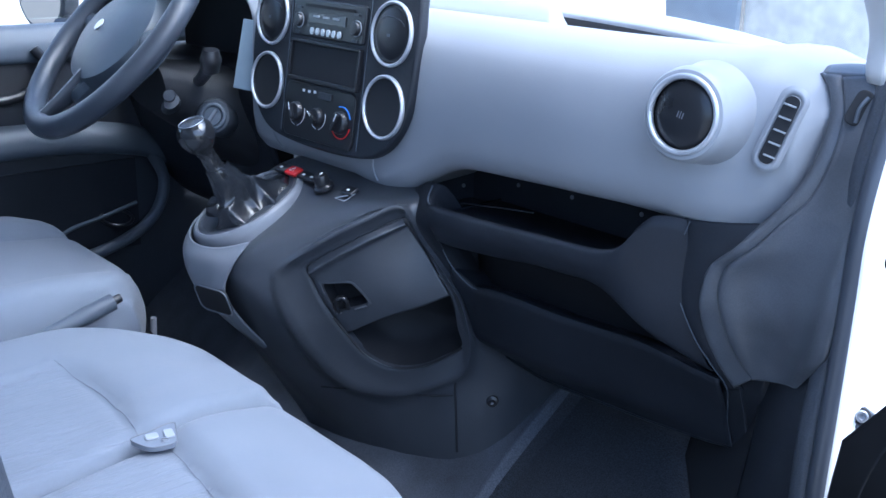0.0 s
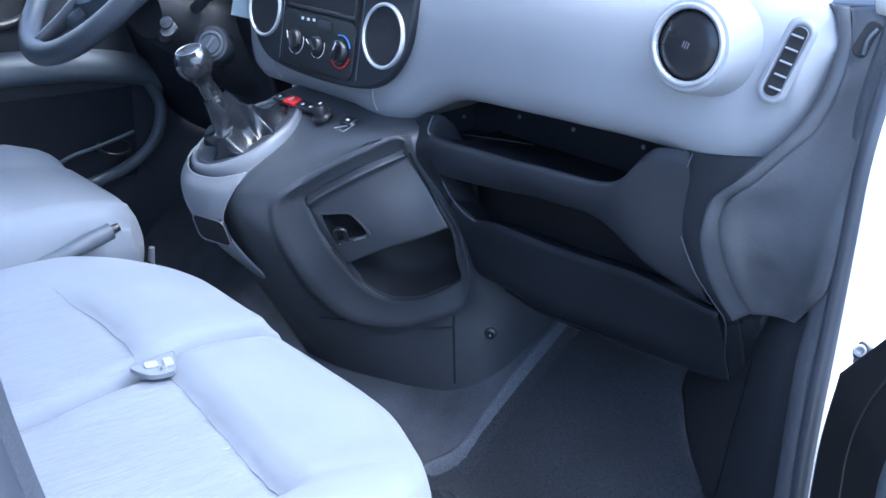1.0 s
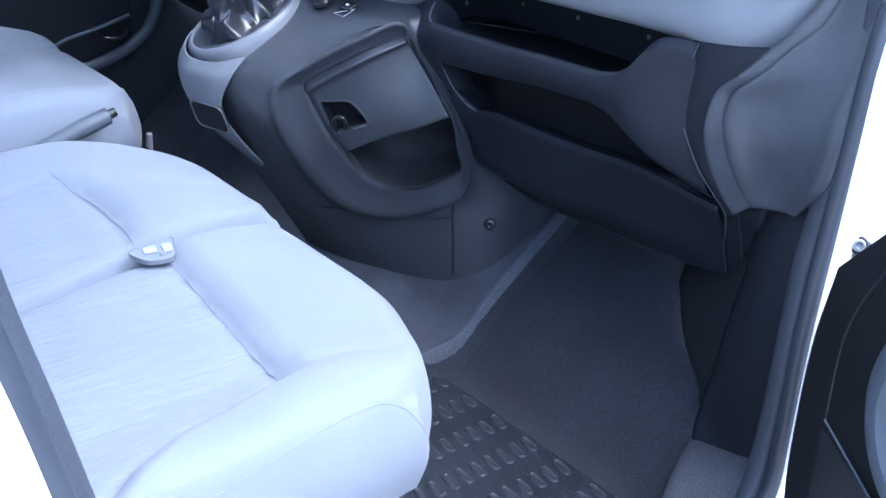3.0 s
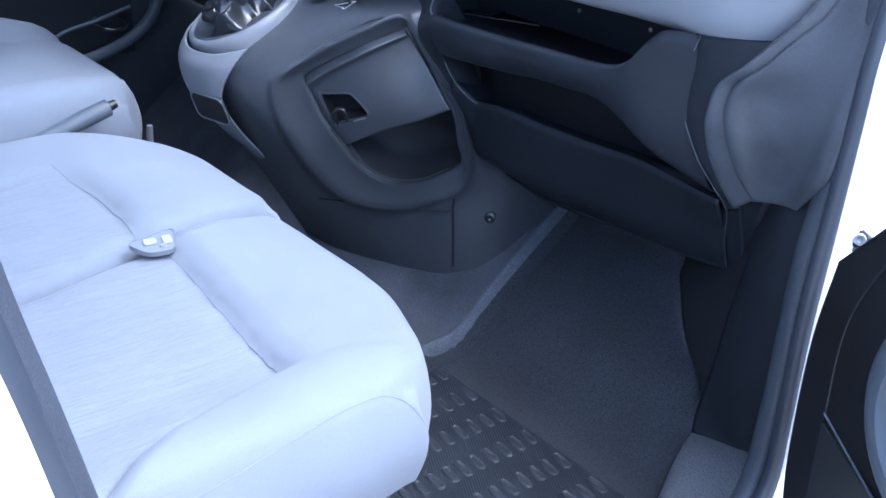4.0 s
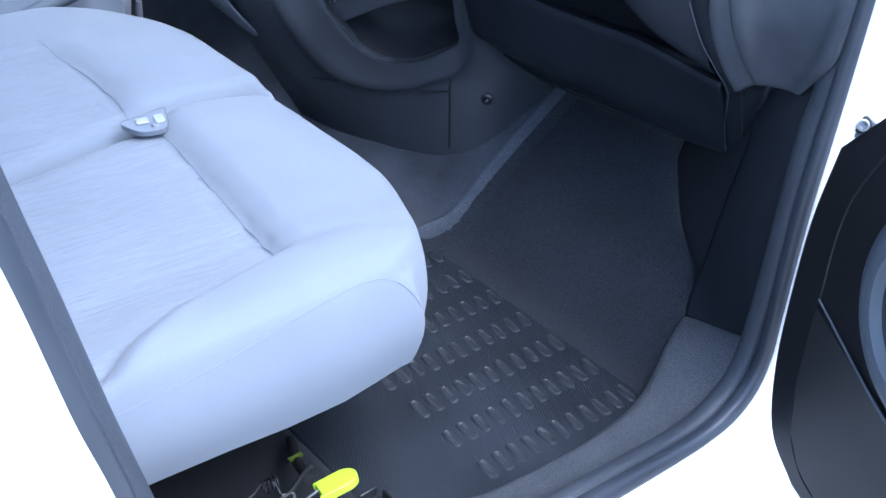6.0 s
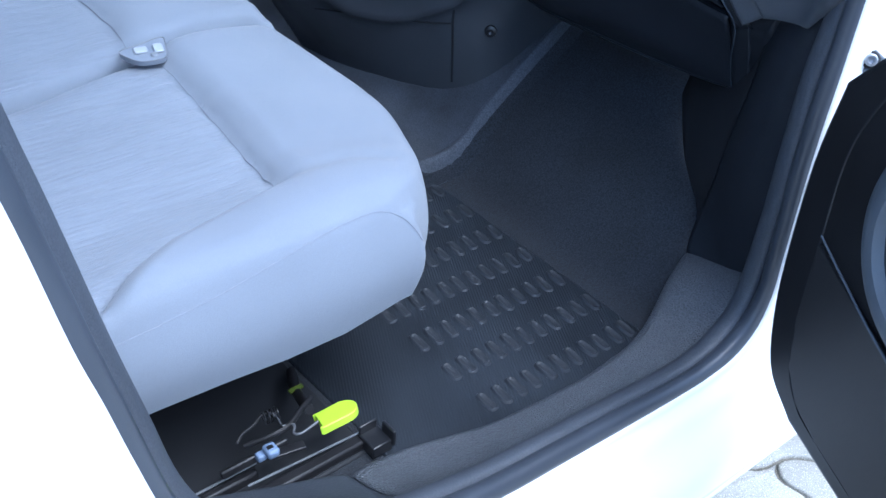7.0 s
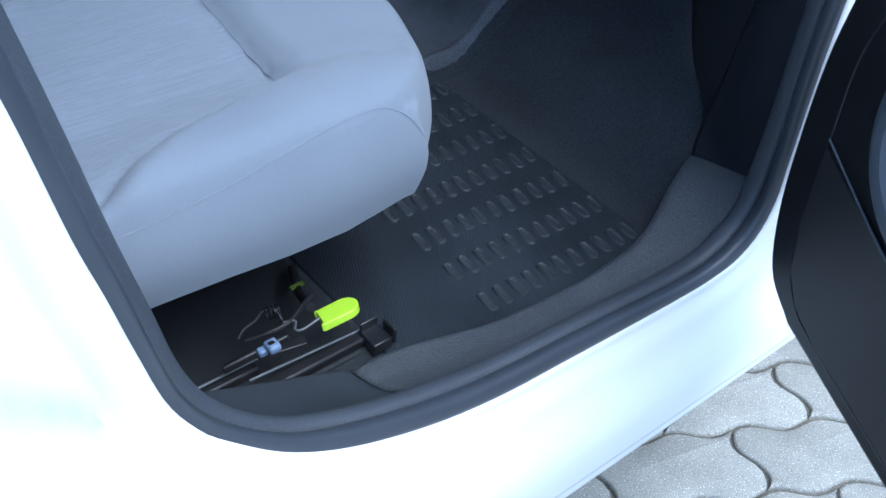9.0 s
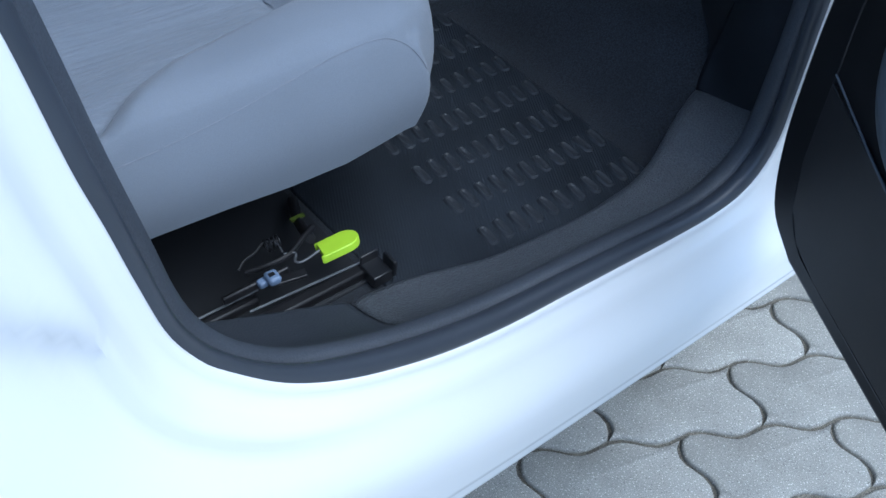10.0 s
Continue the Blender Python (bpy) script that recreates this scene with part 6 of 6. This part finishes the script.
# piping on the outer side, the buckle between the seats and the frame below
PIP = [(-0.15, 0.650), (0.108, 0.656), (0.147, 0.658), (0.197, 0.663), (0.249, 0.672), (0.293, 0.680), (0.327, 0.682), (0.350, 0.679), (0.372, 0.664), (0.389, 0.641), (0.399, 0.619)]
seat_tree = BVHTree.FromPolygons([v.co for v in oc.data.vertices], [tuple(p.vertices) for p in oc.data.polygons])
away = Vector((0.66, -0.38, 0.60)).normalized()
pip = []
for p in spline([(0.65, a, b) for a, b in PIP], 70):
    hit = seat_tree.ray_cast(Vector(p) + away * 0.4, -away, 0.8)
    if hit[0]:
        pip.append(hit[0] + hit[1] * 0.0003 * (1 if hit[1].dot(away) > 0 else -1))
part("piping", tube(pip, 0.0004, 6), THREAD, BENCH, "stitched seam")
SEAM = material("sunken_seam", (0.128, 0.143, 0.175), 0.9, vary=0.1, scale=90)
mid_tree = BVHTree.FromPolygons([v.co for v in mc.data.vertices], [tuple(p.vertices) for p in mc.data.polygons])
for line, sheet in ((SEAM_F, seat_tree), (SEAM_R[:6], seat_tree), (MID_F, mid_tree)):
    hits = [sheet.ray_cast(Vector((p[0], p[1], 0.9)), Vector((0, 0, -1)), 0.5)[0] for p in spline([(x, y, 0) for x, y in line], 50)]
    part("seam", tube([h + Vector((0, 0, 0.0001)) for h in hits if h], 0.0005, 6), SEAM, BENCH, "sunken seam in the cloth")
BUCKLE = thing("seat_belt_buckle", (0.255, 0.335, 0.660), "pale plastic seat belt buckle sunk between the cushions", "belt buckle")
bm0 = facing((0.254, 0.335, 0.6655), (0.10, -0.04, 0.99), (0, 1, 0))
POUCH = [(-0.016, -0.030), (0.004, -0.026), (0.018, -0.016), (0.024, 0.004), (0.020, 0.016), (-0.008, 0.029), (-0.019, 0.031), (-0.021, 0.020), (-0.018, -0.004)]
pouch = [(0.86 * float(p[0]), 0.86 * float(p[1])) for p in spline([(x, y, 0) for x, y in POUCH], 36, True)]
part("shell", prism(pouch, 0.006, bm0 @ pose(0, 0, -0.004)), material("pale_pouch_plastic", (0.185, 0.203, 0.235), 0.3, vary=0.08), BUCKLE, "grey plastic pouch", bevel=0.001)
part("pouch_rim", tube([bm0 @ Vector((x, y, 0.0022)) for x, y in pouch], 0.0007, 6, closed=True), GREY_DEEP, BUCKLE)
for x, y, w, h, a in ((0.002, 0.012, 0.016, 0.011, -14), (-0.003, -0.006, 0.011, 0.015, -14), (0.011, 0.003, 0.005, 0.008, -20)):
    part("release_face", prism(rounded(w, h, 0.003), 0.003, bm0 @ pose(x, y, 0.0018, 0, 0, a)), GREY_LIGHT, BUCKLE, "pale release face", bevel=0.0012)
seat_frame = bmesh.new()
box((0.20, 0.02, 0.50), (0.52, 0.50, 0.05), seat_frame)
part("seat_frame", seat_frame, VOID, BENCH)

DSEAT = thing("driver_seat", (-0.42, 0.25, 0.42), "pale blue-grey cloth driver seat cushion", "car seat")


def drv_top(x, y):
    r = abs((x + 0.42) / 0.21)
    return 0.678 + 0.022 * sm(r, 0.55, 0.85) - 0.012 * sm(y, 0.40, 0.55) + groove(abs(r - 0.62) * 0.2, 0.006, 0.006) + groove(y - 0.37 - 0.03 * x, 0.006, 0.004) * (r < 0.62)


part("cushion", grid(cushion(-0.670, -0.190, -0.22, lambda x: 0.576 - 0.085 * max(0, (x + 0.36) / 0.19) ** 2 - 0.09 * max(0, (-0.52 - x) / 0.15) ** 2, drv_top, lambda x, y: 0.555, 0.045, 70, 60)), FABRIC, DSEAT, sharp=80)
part("seat_frame", box((-0.42, 0.12, 0.49), (0.36, 0.60, 0.10)), VOID, DSEAT)
part("lever_rod", tube([(-0.330, 0.44, 0.535), (-0.320, 0.55, 0.540), (-0.317, 0.597, 0.543)], 0.004, 8, 12), BLACK_METAL, DSEAT)
part("lever_grip", tube([(-0.319, 0.600, 0.536), (-0.317, 0.600, 0.550), (-0.314, 0.600, 0.570)], [0.0062, 0.0060, 0.0050], 10, 8), GREY, DSEAT, "pale grey lever grip")

BRAKE = thing("handbrake", (-0.16, 0.35, 0.62), "grey plastic handbrake lever beside the seat", "handbrake")
part("grip", tube([(-0.152, 0.20, 0.605), (-0.152, 0.31, 0.634), (-0.152, 0.39, 0.655), (-0.152, 0.43, 0.667), (-0.152, 0.465, 0.677)], [0.008, 0.0095, 0.0115, 0.0130, 0.0125], 20, 30), DOOR_GREY, BRAKE)
part("button", tube([(-0.152, 0.464, 0.677), (-0.152, 0.477, 0.681)], [0.0075, 0.0065], 14), BLACK_SMOOTH, BRAKE)

# ---- seat rails and the release lever under the bench ----
RAIL = thing("seat_rail", (0.655, 0.25, 0.41), "black steel seat rail with a release linkage", "seat rail")
BARE = material("bare_worn_edge", (0.27, 0.285, 0.31), 0.45, metal=0.4, vary=0.2, scale=60)
part("outer_channel", box((0.649, 0.200, 0.402), (0.014, 0.28, 0.012)), BLACK_METAL, RAIL, bevel=0.003)
part("bright_edge", box((0, 0, 0), (0.0016, 0.125, 0.0016), None, pose(0.6405, 0.274, 0.4095, 0, 0, -3.2)), BARE, RAIL, "bare bright edge of the rail")
part("inner_channel", box((0.622, 0.130, 0.402), (0.010, 0.20, 0.012)), BLACK_METAL, RAIL, bevel=0.003)
part("bright_edge", box((0.6170, 0.198, 0.4095), (0.0018, 0.070, 0.0016)), BARE, RAIL)
endc = bmesh.new()
box((0.660, 0.345, 0.405), (0.026, 0.024, 0.014), endc)
box((0.666, 0.357, 0.415), (0.020, 0.004, 0.020), endc)
box((0.648, 0.344, 0.416), (0.003, 0.022, 0.014), endc)
part("end_stop", endc, BLACK_SMOOTH, RAIL, "glossy black rail end", bevel=0.003)
part("hook", tube([(0.611, 0.217, 0.442), (0.607, 0.226, 0.446), (0.607, 0.238, 0.450), (0.603, 0.250, 0.453), (0.606, 0.262, 0.450), (0.615, 0.264, 0.442)], 0.0015, 8, 24), BLACK_METAL, RAIL)
part("linkage", tube([(0.610, 0.225, 0.432), (0.620, 0.247, 0.440), (0.622, 0.268, 0.444), (0.612, 0.288, 0.445), (0.604, 0.306, 0.445)], 0.0030, 8, 24), BLACK_METAL, RAIL)
part("link_bar", tube([(0.620, 0.262, 0.445), (0.625, 0.272, 0.445), (0.634, 0.266, 0.445), (0.639, 0.272, 0.446), (0.638, 0.292, 0.449)], 0.0014, 8, 30), material("dull_wire", (0.11, 0.115, 0.125), 0.45, metal=0.3, vary=0.3, scale=90), RAIL)
part("link_plate", box((0, 0, 0), (0.010, 0.034, 0.004), None, pose(0.6435, 0.253, 0.438, 0, 0, -12)), BLACK_METAL, RAIL, bevel=0.001)
part("link_arm", box((0, 0, 0), (0.005, 0.070, 0.010), None, pose(0.629, 0.225, 0.432, 10, 0, -8)), BLACK_METAL, RAIL, bevel=0.002)
part("cross_rod", tube([(0.530, 0.33, 0.41), (0.560, 0.315, 0.418), (0.590, 0.305, 0.428), (0.610, 0.30, 0.436)], 0.0055, 10, 14), BLACK_METAL, RAIL)
part("spring", tube([(0.604 + 0.006 * math.cos(a), 0.250 + 0.009 * a / 12, 0.448 + 0.006 * math.sin(a)) for a in np.linspace(0, 24, 90)], 0.0010, 6), BLACK_METAL, RAIL)
clip = part("blue_clip", box((0.6385, 0.2375, 0.443), (0.015, 0.013, 0.010), None), BLUE_CLIP, RAIL, "pale blue plastic clip", bevel=0.003)
part("clip_slot", box((0.6385, 0.2365, 0.4484), (0.004, 0.006, 0.001), None), BLACK_METAL, clip)
part("clip_foot", box((0.634, 0.229, 0.437), (0.009, 0.010, 0.008), None, None), BLUE_CLIP, clip, bevel=0.002)
YH = thing("release_handle", (0.643, 0.31, 0.45), "bright yellow plastic seat release handle", "release handle")
ym = facing((0.6425, 0.301, 0.448), (-0.25, -0.1, 0.96), (0.16, 1, 0)) @ Matrix.Diagonal((0.88, 0.9, 0.9, 1))
outl = [(-0.0145, -0.013), (-0.012, -0.010), (0.010, -0.012), (0.0125, -0.016), (0.0150, -0.013), (0.0150, 0.016)] + [(0.0150 * math.cos(radians(a)), 0.018 + 0.016 * math.sin(radians(a))) for a in range(10, 171, 16)] + [(-0.0150, 0.016)]
part("handle", prism(outl, 0.010, ym @ pose(0, 0, -0.004)), YELLOW, YH, bevel=0.003)
part("yellow_tag", box((0.568, 0.311, 0.4255), (0.005, 0.016, 0.002)), material("dull_yellow", (0.08, 0.11, 0.015), 0.5, vary=0.3, scale=90), RAIL, "dull yellow tag")

# ---- open passenger door ----
DOOR = thing("passenger_door", (0.88, 0.68, 0.40), "open black-lined passenger door with ribbed pocket", "car door")
DU = Vector((0.89, -0.455, 0)).normalized()
DN = Vector((-0.455, -0.89, 0)).normalized()
D0 = Vector((0.857, 0.683, 0))
dm = Matrix((DU, Vector((0, 0, 1)), DN)).transposed().to_4x4()
dm.translation = D0
card = spline([(-0.002, 0.799), (-0.013, 0.72), (-0.012, 0.63), (-0.004, 0.55), (0.020, 0.487), (0.072, 0.463)], 24)
card = [(float(p[0]), float(p[1])) for p in card] + [(0.3, 0.460), (0.75, 0.455), (0.78, 0.48), (0.78, 1.0), (0.20, 1.0), (0.10, 0.92), (0.051, 0.860)]
part("card", prism(card, -0.05, dm), DOOR_BLACK, DOOR, "black plastic door lining", bevel=0.006)
skin = [(x + 0.012, z - 0.020 if z < 0.6 else z) for x, z in card]
part("skin", prism(skin, -0.03, dm @ pose(0, 0, -0.052)), WHITE, DOOR, "white outer door skin", bevel=0.004)
part("bottom_seal", tube([dm @ Vector(p) for p in ((0.012, 0.505, -0.035), (0.035, 0.475, -0.040), (0.09, 0.452, -0.044), (0.3, 0.446, -0.044), (0.72, 0.442, -0.044))], 0.009, 8, 40), RUBBER, DOOR)
inset = [(0.115, 0.90), (0.068, 0.835), (0.042, 0.785), (0.031, 0.735), (0.034, 0.657), (0.038, 0.570), (0.050, 0.518), (0.075, 0.492), (0.118, 0.484), (0.3, 0.480), (0.7, 0.475)]
part("lining_joint", tube([dm @ Vector((x, z, 0.0004)) for x, z in inset], 0.0013, 6, 70), BLACK_SMOOTH, DOOR)
part("pocket_panel", prism([(0.037, 0.655), (0.041, 0.570), (0.053, 0.520), (0.078, 0.496), (0.12, 0.488), (0.34, 0.484), (0.34, 0.605), (0.15, 0.634)], 0.004, dm), POCKET_RIB, DOOR, "ribbed black door pocket front", bevel=0.001)
part("pocket_edge", tube([dm @ Vector(p) for p in ((0.036, 0.664, 0.003), (0.09, 0.651, 0.005), (0.16, 0.634, 0.006), (0.34, 0.60, 0.006))], 0.0011, 8, 24), DOOR_GREY, DOOR, "thin pale edge of the door pocket")
spm = dm @ pose(0.176, 0.735, 0.002)
part("speaker_ring", lathe([(0.102, -0.004), (0.097, 0.001), (0.090, 0.006), (0.080, 0.0095), (0.072, 0.0085), (0.066, 0.001)], 64, spm, caps=False), DOOR_GREY, DOOR, "broad grey speaker ring")
part("speaker_grille", lathe([(0.070, 0.000), (0.05, 0.004), (0.001, 0.006)], 36, spm), BLACK, DOOR)

# hinge and its bolts on the front pillar
hm = facing((0.829, 0.772, 0.783), (0.50, -0.80, 0.33)) @ Matrix.Diagonal((0.8, 0.8, 0.8, 1))
hinge = part("hinge", prism([(-0.006, 0.011), (0.002, 0.012), (0.022, 0.0), (0.050, -0.004), (0.050, -0.022), (-0.006, -0.016), (-0.011, -0.006)], 0.005, hm @ pose(0, 0, -0.004)), DOOR_GREY, DOOR, "small grey hinge bracket", bevel=0.0015)
part("washer", lathe([(0.0108, 0.0), (0.0104, 0.0028), (0.0080, 0.0034), (0.001, 0.0034)], 28, hm @ pose(0, 0, 0.001)), BLACK_METAL, hinge, "dark washer")
part("bolt", lathe([(0.0074, 0.003), (0.0072, 0.0085), (0.0060, 0.0098), (0.0040, 0.0098), (0.0034, 0.0065), (0.001, 0.0062)], 24, hm), STEEL, hinge, "zinc hinge bolt")
part("pillar_plug", lathe([(0.011, 0), (0.010, 0.004), (0.001, 0.006)], 20, facing((0.848, 0.752, 0.945), (0.9, -0.4, 0))), BLACK_SMOOTH, VAN, "black rubber plug")

# ---- outside, seen through the glass ----
YARD = thing("yard_wall", (-4, 9, 0), "pale stone-rendered yard wall beyond the windscreen", "wall")
part("wall", box((-2.2, 9.2, 1.6), (5.5, 0.3, 3.2)), WALL_STONE, YARD, bevel=0.02)
GATE = thing("garage_gate", (-5.6, 9, 0), "blue-grey garage gate in the yard", "gate")
part("leaf", box((-5.75, 9.0, 1.2), (1.55, 0.08, 2.4)), GATE_GREY, GATE, bevel=0.01)
HOUSE = thing("white_house", (-7, 6, 0), "white plastered house wall beside the van", "house")
part("wall", box((-7.6, 4.0, 2.2), (0.3, 14.0, 4.4)), HOUSE_WHITE, HOUSE, bevel=0.02)
CAR = thing("parked_car", (-5.9, 7.2, 0), "white parked car with red tail lamps", "car")
part("body", loft([[(-6.7 + dx, y, z) for y, z in ((6.3, 0.0), (6.25, 0.75), (6.45, 0.95), (6.7, 1.40), (7.6, 1.42), (7.9, 0.95), (7.9, 0.0))] for dx in (0.0, 0.15, 0.8, 1.45, 1.6)], 40, 16, True, True), WHITE, CAR)
for x in (-6.55, -5.32):
    part("tail_lamp", prism(rounded(0.14, 0.30, 0.04), 0.05, facing((x, 6.28, 0.72), (0, -1, 0.1))), RED, CAR, "red tail lamp", bevel=0.01)

# ---- paving stones ----
LEN, WID, GAP = 0.225, 0.1125, 0.0066
PU = Vector((0.485, 0.874, 0)).normalized()
PV = Vector((-0.874, 0.485, 0)).normalized()
P00 = Vector((0.798, 0.644, 0))


def row_wave(s):
    return 0.0075 * math.sin(2 * math.pi * s / (LEN / 2) + 0.6)


def joint_wave(f):
    return 0.010 * math.sin(2 * math.pi * f) + 0.016 * (0.5 - f)


def paver_mesh():
    """One stone with its wavy edges; its neighbours share the same waves."""
    n, g = 14, GAP / 2
    outline = []
    for i in range(n):
        s = LEN * i / n
        outline.append((s + joint_wave(0), row_wave(s + joint_wave(0)) + g, 0))
    for i in range(8):
        f = i / 8
        outline.append((LEN + joint_wave(f) - g, WID * f + row_wave(LEN + joint_wave(f)) + (g if i == 0 else 0), 0))
    for i in range(n):
        s = LEN * (1 - i / n)
        outline.append((s + joint_wave(1), WID + row_wave(s + joint_wave(1)) - g, 0))
    for i in range(8):
        f = 1 - i / 8
        outline.append((joint_wave(f) + g, WID * f + row_wave(joint_wave(f)) - (g if i == 0 else 0), 0))
    cx, cy = LEN / 2, WID / 2
    def inset(d):
        return [((x - cx) * (1 - d / cx) + cx, (y - cy) * (1 - d / cy) + cy) for x, y, _ in outline]
    rows = [[(x, y, z) for x, y in inset(d)] for d, z in ((0.0, -0.014), (0.0, -0.0040), (0.0014, -0.0014), (0.0040, 0.0))]
    bm = grid(rows, True, False)
    top = [v for v in bm.verts if abs(v.co.z) < 1e-9]
    bm.faces.new(top)
    bmesh.ops.recalc_face_normals(bm, faces=bm.faces)
    finish(bm, 50)
    me = bpy.data.meshes.new("paving_stone")
    bm.to_mesh(me)
    bm.free()
    me.materials.append(PAVER)
    return me


stone = paver_mesh()
turn = Matrix((PU, PV, Vector((0, 0, 1)))).transposed().to_4x4()
far_rows = []
count = 0
for j in range(-34, 35):
    for i in range(-18, 19):
        s = i * LEN + (LEN / 2 if j % 2 else 0.0)
        o = P00 + PU * s + PV * (j * WID)
        m = Matrix.Translation(o + Vector((0, 0, random.uniform(-0.0012, 0.0012)))) @ turn @ pose(0, 0, 0, random.uniform(-0.25, 0.25), random.uniform(-0.15, 0.15), 0)
        near = -0.25 < o.y < 1.75 and 0.55 < o.x < 2.1
        if near and count < 300:
            place("paving_stone", stone, GROUND, m=m)
            count += 1
        else:
            far_rows.append(m)
verts, faces = [], []
tv = [tuple(v.co) for v in stone.vertices]
tf = [tuple(p.vertices) for p in stone.polygons]
for m in far_rows:
    b = len(verts)
    verts += [tuple(m @ Vector(v)) for v in tv]
    faces += [tuple(b + k for k in f) for f in tf]
fm = bpy.data.meshes.new("paving")
fm.from_pydata(verts, [], faces)
fm.materials.append(PAVER)
place("paving", fm, GROUND, "further grey paving stones", kind="stuff")
